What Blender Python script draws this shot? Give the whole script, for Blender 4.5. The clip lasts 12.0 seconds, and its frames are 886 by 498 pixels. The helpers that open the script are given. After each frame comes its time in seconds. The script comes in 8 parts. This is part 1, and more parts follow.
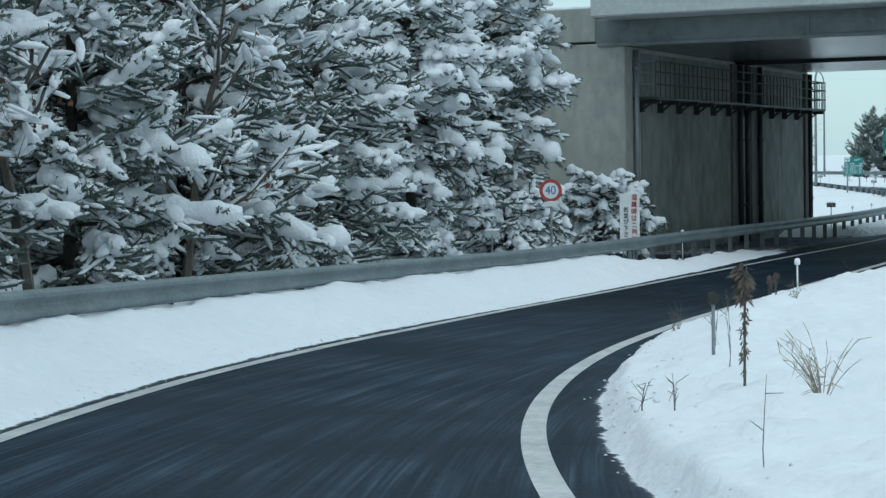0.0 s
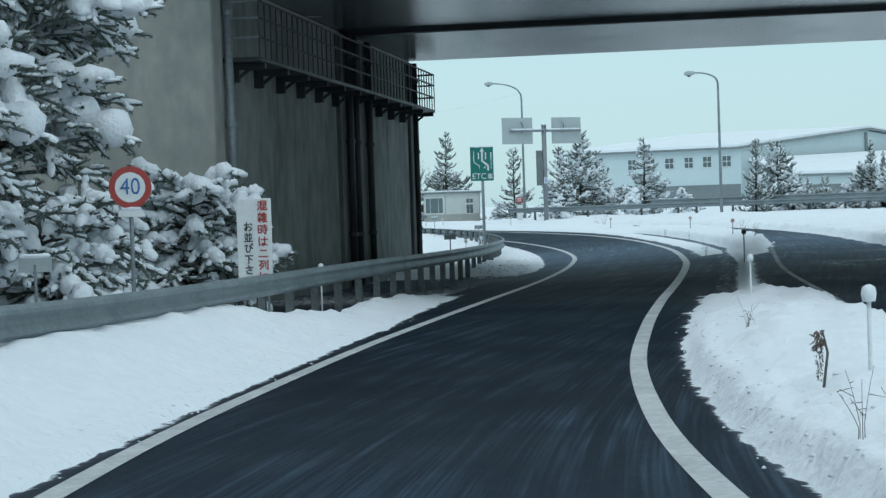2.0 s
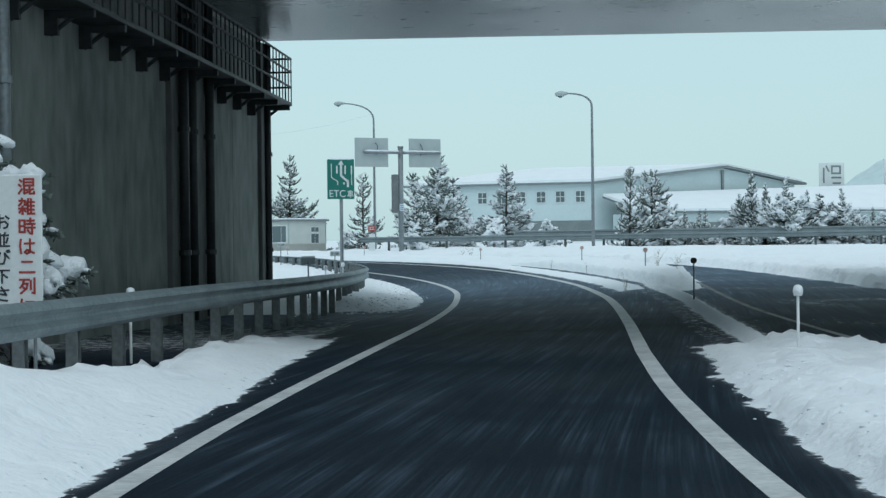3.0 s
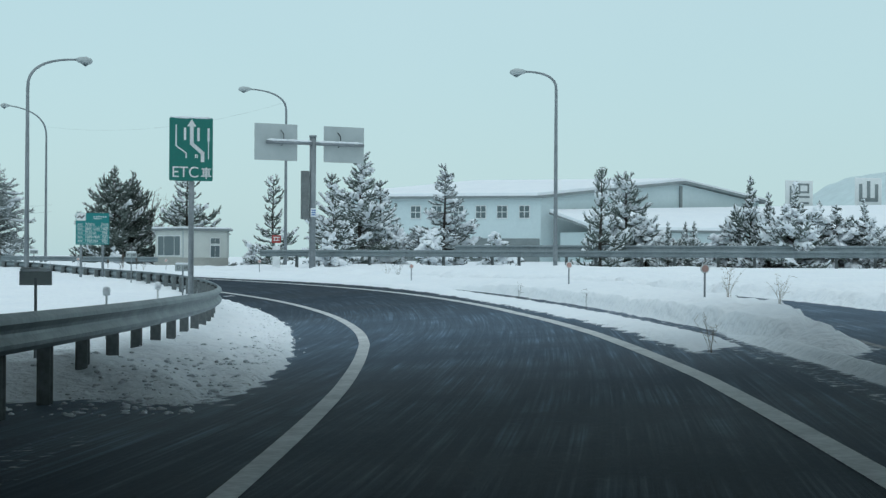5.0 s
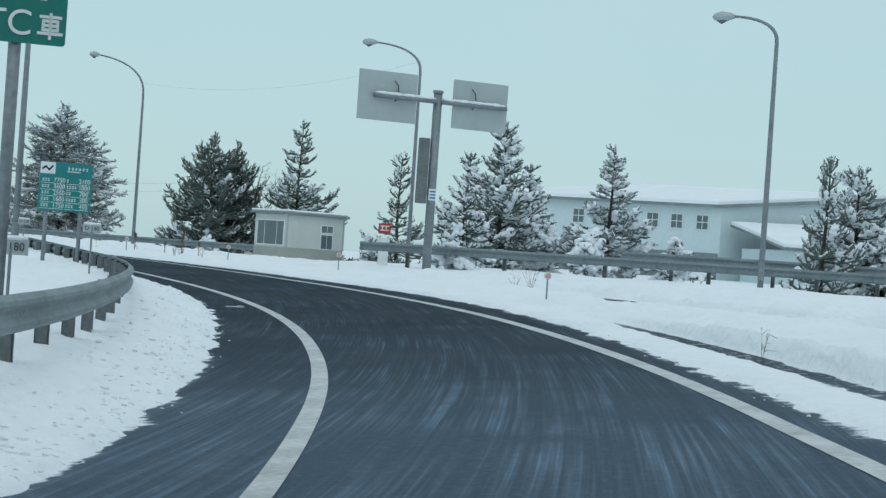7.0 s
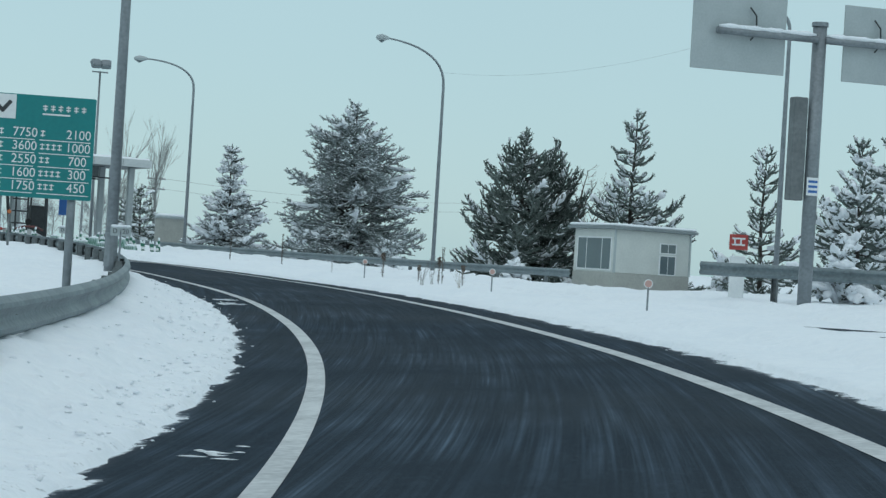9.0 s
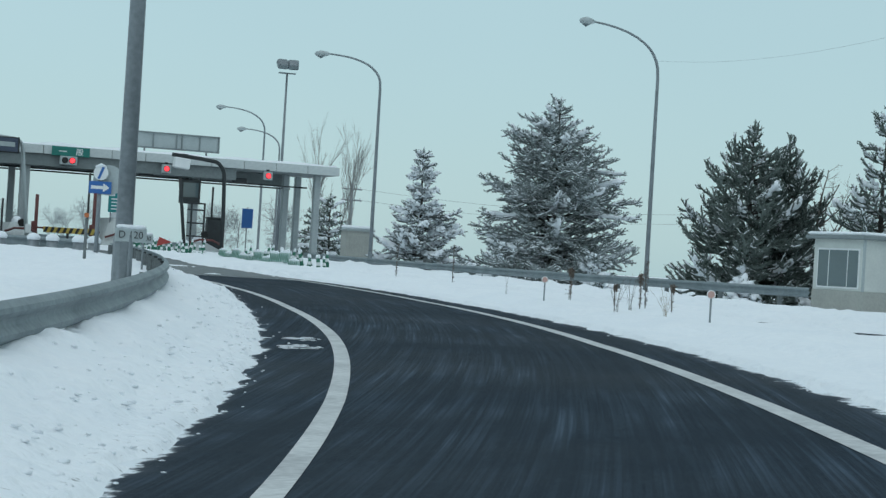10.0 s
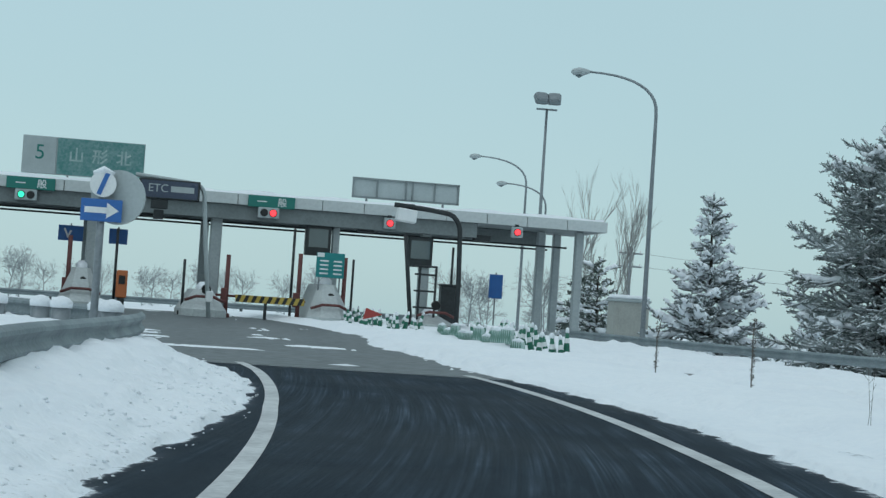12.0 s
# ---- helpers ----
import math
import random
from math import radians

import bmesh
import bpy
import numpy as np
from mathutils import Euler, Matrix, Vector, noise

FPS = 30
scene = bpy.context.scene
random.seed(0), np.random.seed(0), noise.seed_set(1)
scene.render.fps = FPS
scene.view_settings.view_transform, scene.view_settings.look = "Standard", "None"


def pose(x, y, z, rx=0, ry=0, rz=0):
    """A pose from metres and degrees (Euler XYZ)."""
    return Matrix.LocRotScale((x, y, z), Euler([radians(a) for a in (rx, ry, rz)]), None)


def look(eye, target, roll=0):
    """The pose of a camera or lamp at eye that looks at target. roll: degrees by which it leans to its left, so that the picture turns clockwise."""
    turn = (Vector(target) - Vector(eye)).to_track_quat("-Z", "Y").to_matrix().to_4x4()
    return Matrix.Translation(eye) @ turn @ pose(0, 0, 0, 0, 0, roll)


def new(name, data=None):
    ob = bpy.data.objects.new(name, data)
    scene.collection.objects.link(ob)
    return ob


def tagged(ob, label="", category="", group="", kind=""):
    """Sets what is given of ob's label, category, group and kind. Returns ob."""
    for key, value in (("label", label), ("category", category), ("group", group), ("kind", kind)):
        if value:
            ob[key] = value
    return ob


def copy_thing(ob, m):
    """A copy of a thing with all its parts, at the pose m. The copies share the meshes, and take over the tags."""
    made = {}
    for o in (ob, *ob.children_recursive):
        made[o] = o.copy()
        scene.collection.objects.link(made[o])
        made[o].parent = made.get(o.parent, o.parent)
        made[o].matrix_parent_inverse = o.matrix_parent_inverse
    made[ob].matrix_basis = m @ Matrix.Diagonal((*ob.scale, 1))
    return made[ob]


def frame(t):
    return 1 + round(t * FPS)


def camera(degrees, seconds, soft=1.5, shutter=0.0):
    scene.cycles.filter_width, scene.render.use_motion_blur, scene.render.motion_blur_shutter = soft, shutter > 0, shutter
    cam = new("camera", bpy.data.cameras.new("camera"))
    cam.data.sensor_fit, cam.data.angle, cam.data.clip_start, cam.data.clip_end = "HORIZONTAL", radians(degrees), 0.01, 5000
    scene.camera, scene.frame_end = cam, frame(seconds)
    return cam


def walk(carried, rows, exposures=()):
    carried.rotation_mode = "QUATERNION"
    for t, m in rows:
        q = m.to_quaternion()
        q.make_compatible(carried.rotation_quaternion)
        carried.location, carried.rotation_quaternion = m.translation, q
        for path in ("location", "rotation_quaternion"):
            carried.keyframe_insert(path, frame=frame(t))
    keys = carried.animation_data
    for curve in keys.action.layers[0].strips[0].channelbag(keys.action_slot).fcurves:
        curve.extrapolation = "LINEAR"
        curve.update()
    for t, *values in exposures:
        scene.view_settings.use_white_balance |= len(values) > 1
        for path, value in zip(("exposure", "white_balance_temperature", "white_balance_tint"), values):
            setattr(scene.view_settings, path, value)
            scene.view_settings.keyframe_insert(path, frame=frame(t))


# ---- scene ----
import functools

# ---- camera and its way ----
EXPOSURES = [(0.0, 0.06, 6230.0, 9.0), (2.0, 0.03, 6200.0, 9.0), (3.5, -0.04, 6350.0, 10.0), (5.5, -0.10, 6350.0, 10.0), (8.5, -0.2, 6320.0, 10.0), (12.0, -0.26, 6320.0, 10.0)]
cam = camera(26.61, 12.0, soft=1.4)

# seconds, eye x y z, heading to the left of +y, tilt up, lean (degrees)
DRIVE = [
    (0.0, 0.00, -0.00, 3.50, -0.04, -2.70, -0.96),
    (0.5, -0.84, 5.70, 3.13, -4.95, -2.26, -1.37),
    (1.0, -1.20, 11.43, 2.79, -9.63, -2.89, -1.64),
    (1.5, -1.03, 17.14, 2.48, -13.76, -1.53, -1.26),
    (2.0, -0.32, 22.99, 2.21, -16.32, -1.23, -1.90),
    (2.5, 0.91, 28.91, 1.99, -19.00, -0.83, -1.38),
    (3.0, 2.63, 34.85, 1.78, -21.33, -0.25, -0.68),
    (3.5, 4.73, 40.75, 1.63, -23.43, -0.76, -0.76),
    (5.5, 15.11, 64.15, 1.51, -23.08, 0.97, 0.52),
    (6.0, 17.74, 69.97, 1.48, -22.05, 1.38, 0.57),
    (6.5, 20.27, 75.88, 1.49, -20.27, 0.63, 2.64),
    (8.5, 28.81, 99.83, 1.54, -10.94, 0.27, 3.65),
    (9.0, 30.29, 106.03, 1.59, -7.15, 0.46, 3.49),
    (9.5, 31.49, 112.42, 1.64, -3.33, -0.01, 3.45),
    (10.0, 32.33, 118.71, 1.68, -0.31, 0.53, 3.46),
    (10.5, 32.82, 125.01, 1.73, 3.09, 1.41, 3.32),
    (11.0, 32.99, 131.24, 1.78, 4.96, 1.62, 3.79),
    (11.5, 32.91, 137.34, 1.83, 8.50, 1.85, 4.47),
    (12.0, 32.60, 143.19, 1.92, 8.90, 2.26, 3.83),
]


def aim(x, y, z, head, tilt, lean):
    h, p = radians(head), radians(tilt)
    way = (-math.sin(h) * math.cos(p), math.cos(h) * math.cos(p), math.sin(p))
    return look((x, y, z), (x + 10 * way[0], y + 10 * way[1], z + 10 * way[2]), lean)


walk(cam, [(row[0], aim(*row[1:])) for row in DRIVE], EXPOSURES)

# ---- sky and light: an overcast, snowy morning ----
world = bpy.data.worlds.new("overcast_sky")
scene.world = world
world.use_nodes = True
wn, wl = world.node_tree.nodes, world.node_tree.links
wn.clear()
w_out = wn.new("ShaderNodeOutputWorld")
w_bg = wn.new("ShaderNodeBackground")
w_sky = wn.new("ShaderNodeTexSky")
w_sky.sky_type = "NISHITA"
w_sky.sun_disc = False
w_sky.sun_elevation = radians(38)
w_sky.sun_rotation = radians(150)
w_tc = wn.new("ShaderNodeTexCoord")
w_sep = wn.new("ShaderNodeSeparateXYZ")
w_ramp = wn.new("ShaderNodeValToRGB")
w_ramp.color_ramp.elements[0].position = 0.0
w_ramp.color_ramp.elements[0].color = (0.440, 0.627, 0.650, 1)
w_ramp.color_ramp.elements[1].position = 0.75
w_ramp.color_ramp.elements[1].color = (0.62, 0.74, 0.77, 1)
w_mid = w_ramp.color_ramp.elements.new(0.16)
w_mid.color = (0.462, 0.652, 0.675, 1)
w_mix = wn.new("ShaderNodeMix")
w_mix.data_type = "RGBA"
w_mix.blend_type = "ADD"
w_mix.inputs[0].default_value = 0.02
wl.new(w_tc.outputs["Generated"], w_sep.inputs[0])
w_cloud = wn.new("ShaderNodeTexNoise")
w_cloud.inputs["Scale"].default_value, w_cloud.inputs["Detail"].default_value = 3.5, 4
w_lift = wn.new("ShaderNodeMath")
w_lift.operation = "MULTIPLY_ADD"
w_lift.inputs[1].default_value = 0.36
wl.new(w_tc.outputs["Generated"], w_cloud.inputs["Vector"])
wl.new(w_cloud.outputs[0], w_lift.inputs[0])
w_shift = wn.new("ShaderNodeMath")
w_shift.operation = "SUBTRACT"
w_shift.inputs[1].default_value = 0.18
wl.new(w_sep.outputs["Z"], w_shift.inputs[0])
wl.new(w_shift.outputs[0], w_lift.inputs[2])
wl.new(w_lift.outputs[0], w_ramp.inputs[0])
wl.new(w_ramp.outputs[0], w_mix.inputs[6])
wl.new(w_sky.outputs[0], w_mix.inputs[7])
wl.new(w_mix.outputs[2], w_bg.inputs[0])
w_bg.inputs[1].default_value = 1.0
wl.new(w_bg.outputs[0], w_out.inputs[0])

sun_data = bpy.data.lights.new("sun", "SUN")
sun_data.energy = 0.4
sun_data.angle = radians(40)
sun_data.color = (0.97, 1.0, 1.0)
sun = new("sun", sun_data)
sun.matrix_world = look((0, 0, 50), (18, 26, 0))

# ---- the ramp's own line: distance, x, y, level, cross fall ----
STATIONS = [
    (-24.0, 3.68, -23.72, 3.21, -0.023),
    (-12.0, 1.84, -11.86, 2.69, -0.023),
    (0.0, 0.00, -0.00, 2.18, -0.023),
    (8.8, -1.09, 8.70, 1.73, -0.026),
    (17.6, -1.00, 17.47, 1.25, -0.028),
    (26.3, 0.28, 26.15, 0.87, -0.028),
    (35.1, 2.56, 34.62, 0.58, -0.024),
    (43.9, 5.54, 42.88, 0.38, -0.016),
    (52.7, 9.00, 50.94, 0.31, -0.008),
    (61.4, 12.70, 58.90, 0.30, 0.002),
    (70.2, 16.36, 66.88, 0.28, 0.018),
    (79.0, 19.87, 74.93, 0.27, 0.034),
    (87.8, 23.17, 83.06, 0.28, 0.050),
    (96.6, 26.22, 91.29, 0.29, 0.062),
    (105.3, 28.77, 99.69, 0.33, 0.071),
    (114.1, 30.74, 108.24, 0.39, 0.071),
    (122.9, 32.12, 116.90, 0.45, 0.067),
    (131.7, 32.85, 125.65, 0.52, 0.057),
    (140.4, 32.98, 134.42, 0.59, 0.044),
    (149.2, 32.60, 143.19, 0.68, 0.028),
]
# offsets of the painted lines every ten metres
LINE_LEFT = [-2.26, -2.14, -1.99, -1.72, -1.71, -1.69, -1.57, -1.43, -1.28, -1.19, -1.26, -1.31, -1.33, -1.36, -1.38, -1.48, -1.63, -1.57, -1.33, -1.41]
LINE_RIGHT = [1.68, 1.79, 1.93, 2.03, 2.09, 2.08, 2.06, 2.22, 2.42, 2.4, 2.26, 2.26, 2.29, 2.23, 2.19, 2.1, 2.26, 2.51, 2.78, 2.93]

# ---- building tools ----
class Soup:
    """Vertices and faces gathered for one mesh."""

    def __init__(self):
        self.v, self.f, self.n = [], [], 0

    def add(self, verts, faces):
        verts = np.asarray(verts, float).reshape(-1, 3)
        self.v.append(verts)
        self.f.extend([tuple(i + self.n for i in face) for face in faces] if self.n else faces)
        self.n += len(verts)
        return self

    def mesh(self, name, mat, smooth=False):
        me = bpy.data.meshes.new(name)
        verts = np.concatenate(self.v) if self.v else np.zeros((0, 3))
        me.from_pydata(verts.tolist(), [], self.f)
        if smooth:
            me.polygons.foreach_set("use_smooth", [True] * len(me.polygons))
        me.materials.append(mat)
        me.update()
        return me

    # shapes
    def box(self, c, size, turn=0.0, bevel=0.0, tilt=None):
        """A box with chamfered vertical and horizontal edges; turn in degrees about z."""
        hx, hy, hz = (d / 2 for d in size)
        b = min(bevel, hx * 0.9, hy * 0.9, hz * 0.9)
        if b <= 0:
            p = np.array([(x, y, z) for z in (-hz, hz) for x, y in ((-hx, -hy), (hx, -hy), (hx, hy), (-hx, hy))])
            faces = [(3, 2, 1, 0), (4, 5, 6, 7)] + [(i, (i + 1) % 4, (i + 1) % 4 + 4, i + 4) for i in range(4)]
        else:
            ring = [(-hx + b, -hy), (hx - b, -hy), (hx, -hy + b), (hx, hy - b), (hx - b, hy), (-hx + b, hy), (-hx, hy - b), (-hx, -hy + b)]
            inner = [(x * (hx - b) / hx, y * (hy - b) / hy) for x, y in ring]
            p = [(x, y, -hz) for x, y in inner] + [(x, y, -hz + b) for x, y in ring] + [(x, y, hz - b) for x, y in ring] + [(x, y, hz) for x, y in inner]
            p = np.array(p)
            faces = [tuple(range(7, -1, -1)), tuple(range(24, 32))]
            for k in range(3):
                faces += [(8 * k + i, 8 * k + (i + 1) % 8, 8 * k + 8 + (i + 1) % 8, 8 * k + 8 + i) for i in range(8)]
        if tilt is not None:
            p = p @ np.array(Euler([radians(a) for a in tilt]).to_matrix()).T
        a = radians(turn)
        q = p.copy()
        q[:, 0] = p[:, 0] * math.cos(a) - p[:, 1] * math.sin(a)
        q[:, 1] = p[:, 0] * math.sin(a) + p[:, 1] * math.cos(a)
        return self.add(q + np.array(c), faces)

    def tube(self, path, radius, seg=8, cap=True):
        """A round bar along a path; radius a number or one for each point."""
        path = np.asarray(path, float)
        rad = np.broadcast_to(np.asarray(radius, float), (len(path),))
        tan = np.gradient(path, axis=0)
        tan /= np.linalg.norm(tan, axis=1)[:, None] + 1e-9
        ref = np.array([0.31, 0.17, 0.93]) if abs(tan[0, 2]) < 0.9 else np.array([0.95, 0.2, 0.1])
        rings = []
        side = np.cross(tan[0], ref)
        for k in range(len(path)):
            side = side - tan[k] * (side @ tan[k])
            side /= np.linalg.norm(side) + 1e-9
            up = np.cross(tan[k], side)
            ang = np.arange(seg) * 2 * np.pi / seg
            rings.append(path[k] + rad[k] * (np.cos(ang)[:, None] * side + np.sin(ang)[:, None] * up))
        faces = []
        for k in range(len(path) - 1):
            faces += [(k * seg + i, k * seg + (i + 1) % seg, (k + 1) * seg + (i + 1) % seg, (k + 1) * seg + i) for i in range(seg)]
        if cap:
            faces += [tuple(range(seg - 1, -1, -1)), tuple((len(path) - 1) * seg + i for i in range(seg))]
        return self.add(np.concatenate(rings), faces)

    def sweep(self, path, sides, profile, closed=True, cap=True):
        """A profile of (across, up) carried along a level path; sides: the unit vector across at each point."""
        m = len(profile)
        prof = np.asarray(profile, float)
        rings = [np.asarray(p) + prof[:, :1] * np.asarray(sd) + prof[:, 1:] * np.array([0, 0, 1.0]) for p, sd in zip(path, sides)]
        faces = []
        last = m if closed else m - 1
        for k in range(len(rings) - 1):
            faces += [(k * m + i, k * m + (i + 1) % m, (k + 1) * m + (i + 1) % m, (k + 1) * m + i) for i in range(last)]
        if cap and closed:
            faces += [tuple(range(m - 1, -1, -1)), tuple((len(rings) - 1) * m + i for i in range(m))]
        return self.add(np.concatenate(rings), faces)

    def disc(self, c, radius, thick, normal, seg=32):
        nrm = np.asarray(normal, float) / np.linalg.norm(normal)
        return self.tube([np.asarray(c) - nrm * thick / 2, np.asarray(c) + nrm * thick / 2], radius, seg)


def thing(name, place=(0, 0, 0), label="", category="", group="", kind="", turn=0.0):
    ob = new(name)
    ob.matrix_basis = pose(*place, 0, 0, turn)
    ob.empty_display_size = 0.2
    return tagged(ob, label, category, group, kind)


def part(name, soup, mat, parent=None, label="", smooth=False, kind=""):
    """One mesh object, under a thing or a part (in the thing's own space)."""
    ob = new(name, soup.mesh(name, mat, smooth))
    ob.parent = parent
    return tagged(ob, label, kind=kind)


def single(name, soup, mat, label, category, group="", kind="", smooth=False, place=(0, 0, 0), turn=0.0):
    ob = new(name, soup.mesh(name, mat, smooth))
    ob.matrix_basis = pose(*place, 0, 0, turn)
    return tagged(ob, label, category, group, kind)


def lettering(name, body, size, mat, parent, place, turn=(90, 0, 0), label="", squash=1.0):
    """Raised letters in the built-in font, as a mesh."""
    cu = bpy.data.curves.new(name, "FONT")
    cu.body, cu.size, cu.extrude, cu.align_x, cu.align_y = body, size, 0.004, "CENTER", "CENTER"
    tmp = bpy.data.objects.new(name, cu)
    scene.collection.objects.link(tmp)
    me = bpy.data.meshes.new_from_object(tmp.evaluated_get(bpy.context.evaluated_depsgraph_get()))
    bpy.data.objects.remove(tmp)
    me.materials.clear()
    me.materials.append(mat)
    ob = new(name, me)
    ob.parent = parent
    ob.matrix_basis = pose(*place, *turn) @ Matrix.Diagonal((squash, 1, 1, 1))
    return tagged(ob, label)


# ---- the ramp's geometry ----
def lay_stations():
    st = np.array(STATIONS)
    s = list(st[:, 0])
    rows = [tuple(r[1:]) for r in st]
    x, y, z, fall = rows[-1]
    head = math.atan2(-(rows[-1][0] - rows[-2][0]), rows[-1][1] - rows[-2][1]) + 0.036
    at_s = s[-1]
    while at_s < 300:
        bend = 0.0083 if at_s < 186 else 0.0
        head += 3 * bend / 2
        x, y = x - 3 * math.sin(head), y + 3 * math.cos(head)
        head += 3 * bend / 2
        at_s += 3
        z += 3 * (0.0092 if at_s < 245 else 0.0)
        fall = 0.028 * max(0.0, 1 - (at_s - 149.2) / 18)
        s.append(at_s)
        rows.append((x, y, z, fall))
    return np.array(s), np.array(rows)


def smooth_rows(s, rows, step):
    """Hermite spline through the stations."""
    q = np.arange(s[0], s[-1], step)
    out = []
    for col in rows.T:
        m = np.gradient(col, s)
        k = np.clip(np.searchsorted(s, q) - 1, 0, len(s) - 2)
        h = s[k + 1] - s[k]
        u = (q - s[k]) / h
        out.append((2 * u**3 - 3 * u**2 + 1) * col[k] + (u**3 - 2 * u**2 + u) * h * m[k] + (3 * u**2 - 2 * u**3) * col[k + 1] + (u**3 - u**2) * h * m[k + 1])
    return q, np.array(out).T


LS, LINE = smooth_rows(*lay_stations(), 0.5)
TAN = np.gradient(LINE[:, :2], axis=0)
TAN /= np.linalg.norm(TAN, axis=1)[:, None]


def line_at(s):
    """x, y, level, fall and the unit vector along, at the distance s."""
    row = [np.interp(s, LS, LINE[:, k]) for k in range(4)]
    tx, ty = np.interp(s, LS, TAN[:, 0]), np.interp(s, LS, TAN[:, 1])
    n = np.hypot(tx, ty)
    return row[0], row[1], row[2], row[3], tx / n, ty / n


def on_road(s, u, up=0.0):
    """The place on the roadway at distance s and u metres to the right of the line (arrays too)."""
    x, y, z, fall, tx, ty = line_at(s)
    return np.stack([x + u * ty, y - u * tx, z + fall * np.clip(u, -5, 5) + up], -1)


def heading(s):
    *_, tx, ty = line_at(s)
    return math.degrees(math.atan2(-tx, ty))


def nearest(x, y):
    """Distance along and offset from the line for places (arrays)."""
    x, y = np.asarray(x, float), np.asarray(y, float)
    shape = x.shape
    x, y = x.ravel(), y.ravel()
    k = np.empty(len(x), int)
    for a in range(0, len(x), 4000):
        d = (x[a : a + 4000, None] - LINE[::2, 0]) ** 2 + (y[a : a + 4000, None] - LINE[::2, 1]) ** 2
        k[a : a + 4000] = d.argmin(1) * 2
    u = (x - LINE[k, 0]) * TAN[k, 1] - (y - LINE[k, 1]) * TAN[k, 0]
    return LS[k].reshape(shape), u.reshape(shape)


def ease(a, b, x):
    t = np.clip((np.asarray(x, float) - a) / (b - a), 0, 1)
    return t * t * (3 - 2 * t)


@functools.lru_cache(maxsize=None)
def wave_table(seed):
    rng = np.random.RandomState(seed)
    return [(rng.uniform(0, 6.28), rng.uniform(0, 6.28), rng.uniform(0.6, 1.9)) for _ in range(7)]


def waves(x, y, scale, seed=0):
    """Cheap smooth noise in about -1..1 from turned sines."""
    out = 0
    for a, ph, f in wave_table(seed):
        k = f * 6.28 / scale
        out = out + np.sin(x * (math.cos(a) * k) + (y * (math.sin(a) * k) + ph))
    return out / 3.6


def land(x, y):
    """The level of the open, snow-covered ground away from the ramp."""
    s, u = nearest(x, y)
    z = np.interp(s, LS, LINE[:, 2]) + np.interp(s, LS, LINE[:, 3]) * np.clip(u, -5, 5)
    z = z + 0.2 - 0.08 * ease(11, 16, u)
    z = z + 0.32 * ease(11, 15, u) * ease(60, 130, s) * (1 - ease(160, 176, s)) + 0.9 * ease(-5.5, -14, u) * ease(120, 150, s) * (1 - ease(205, 222, s))
    z = z - 0.45 * ease(11, 19, u) * ease(172, 190, s)
    z = z + 1.4 * ease(-6.0, -16, u) * (1 - ease(56, 64, s))
    z = z + 0.05 * waves(x, y, 9, 3) + 0.03 * waves(x, y, 3.1, 4)
    far = ease(40, 160, np.abs(u))
    return z * (1 - far) + (2.0 + 0.4 * waves(x, y, 160, 8)) * far


def ground_at(x, y):
    return float(land(np.array([x]), np.array([y]))[0])

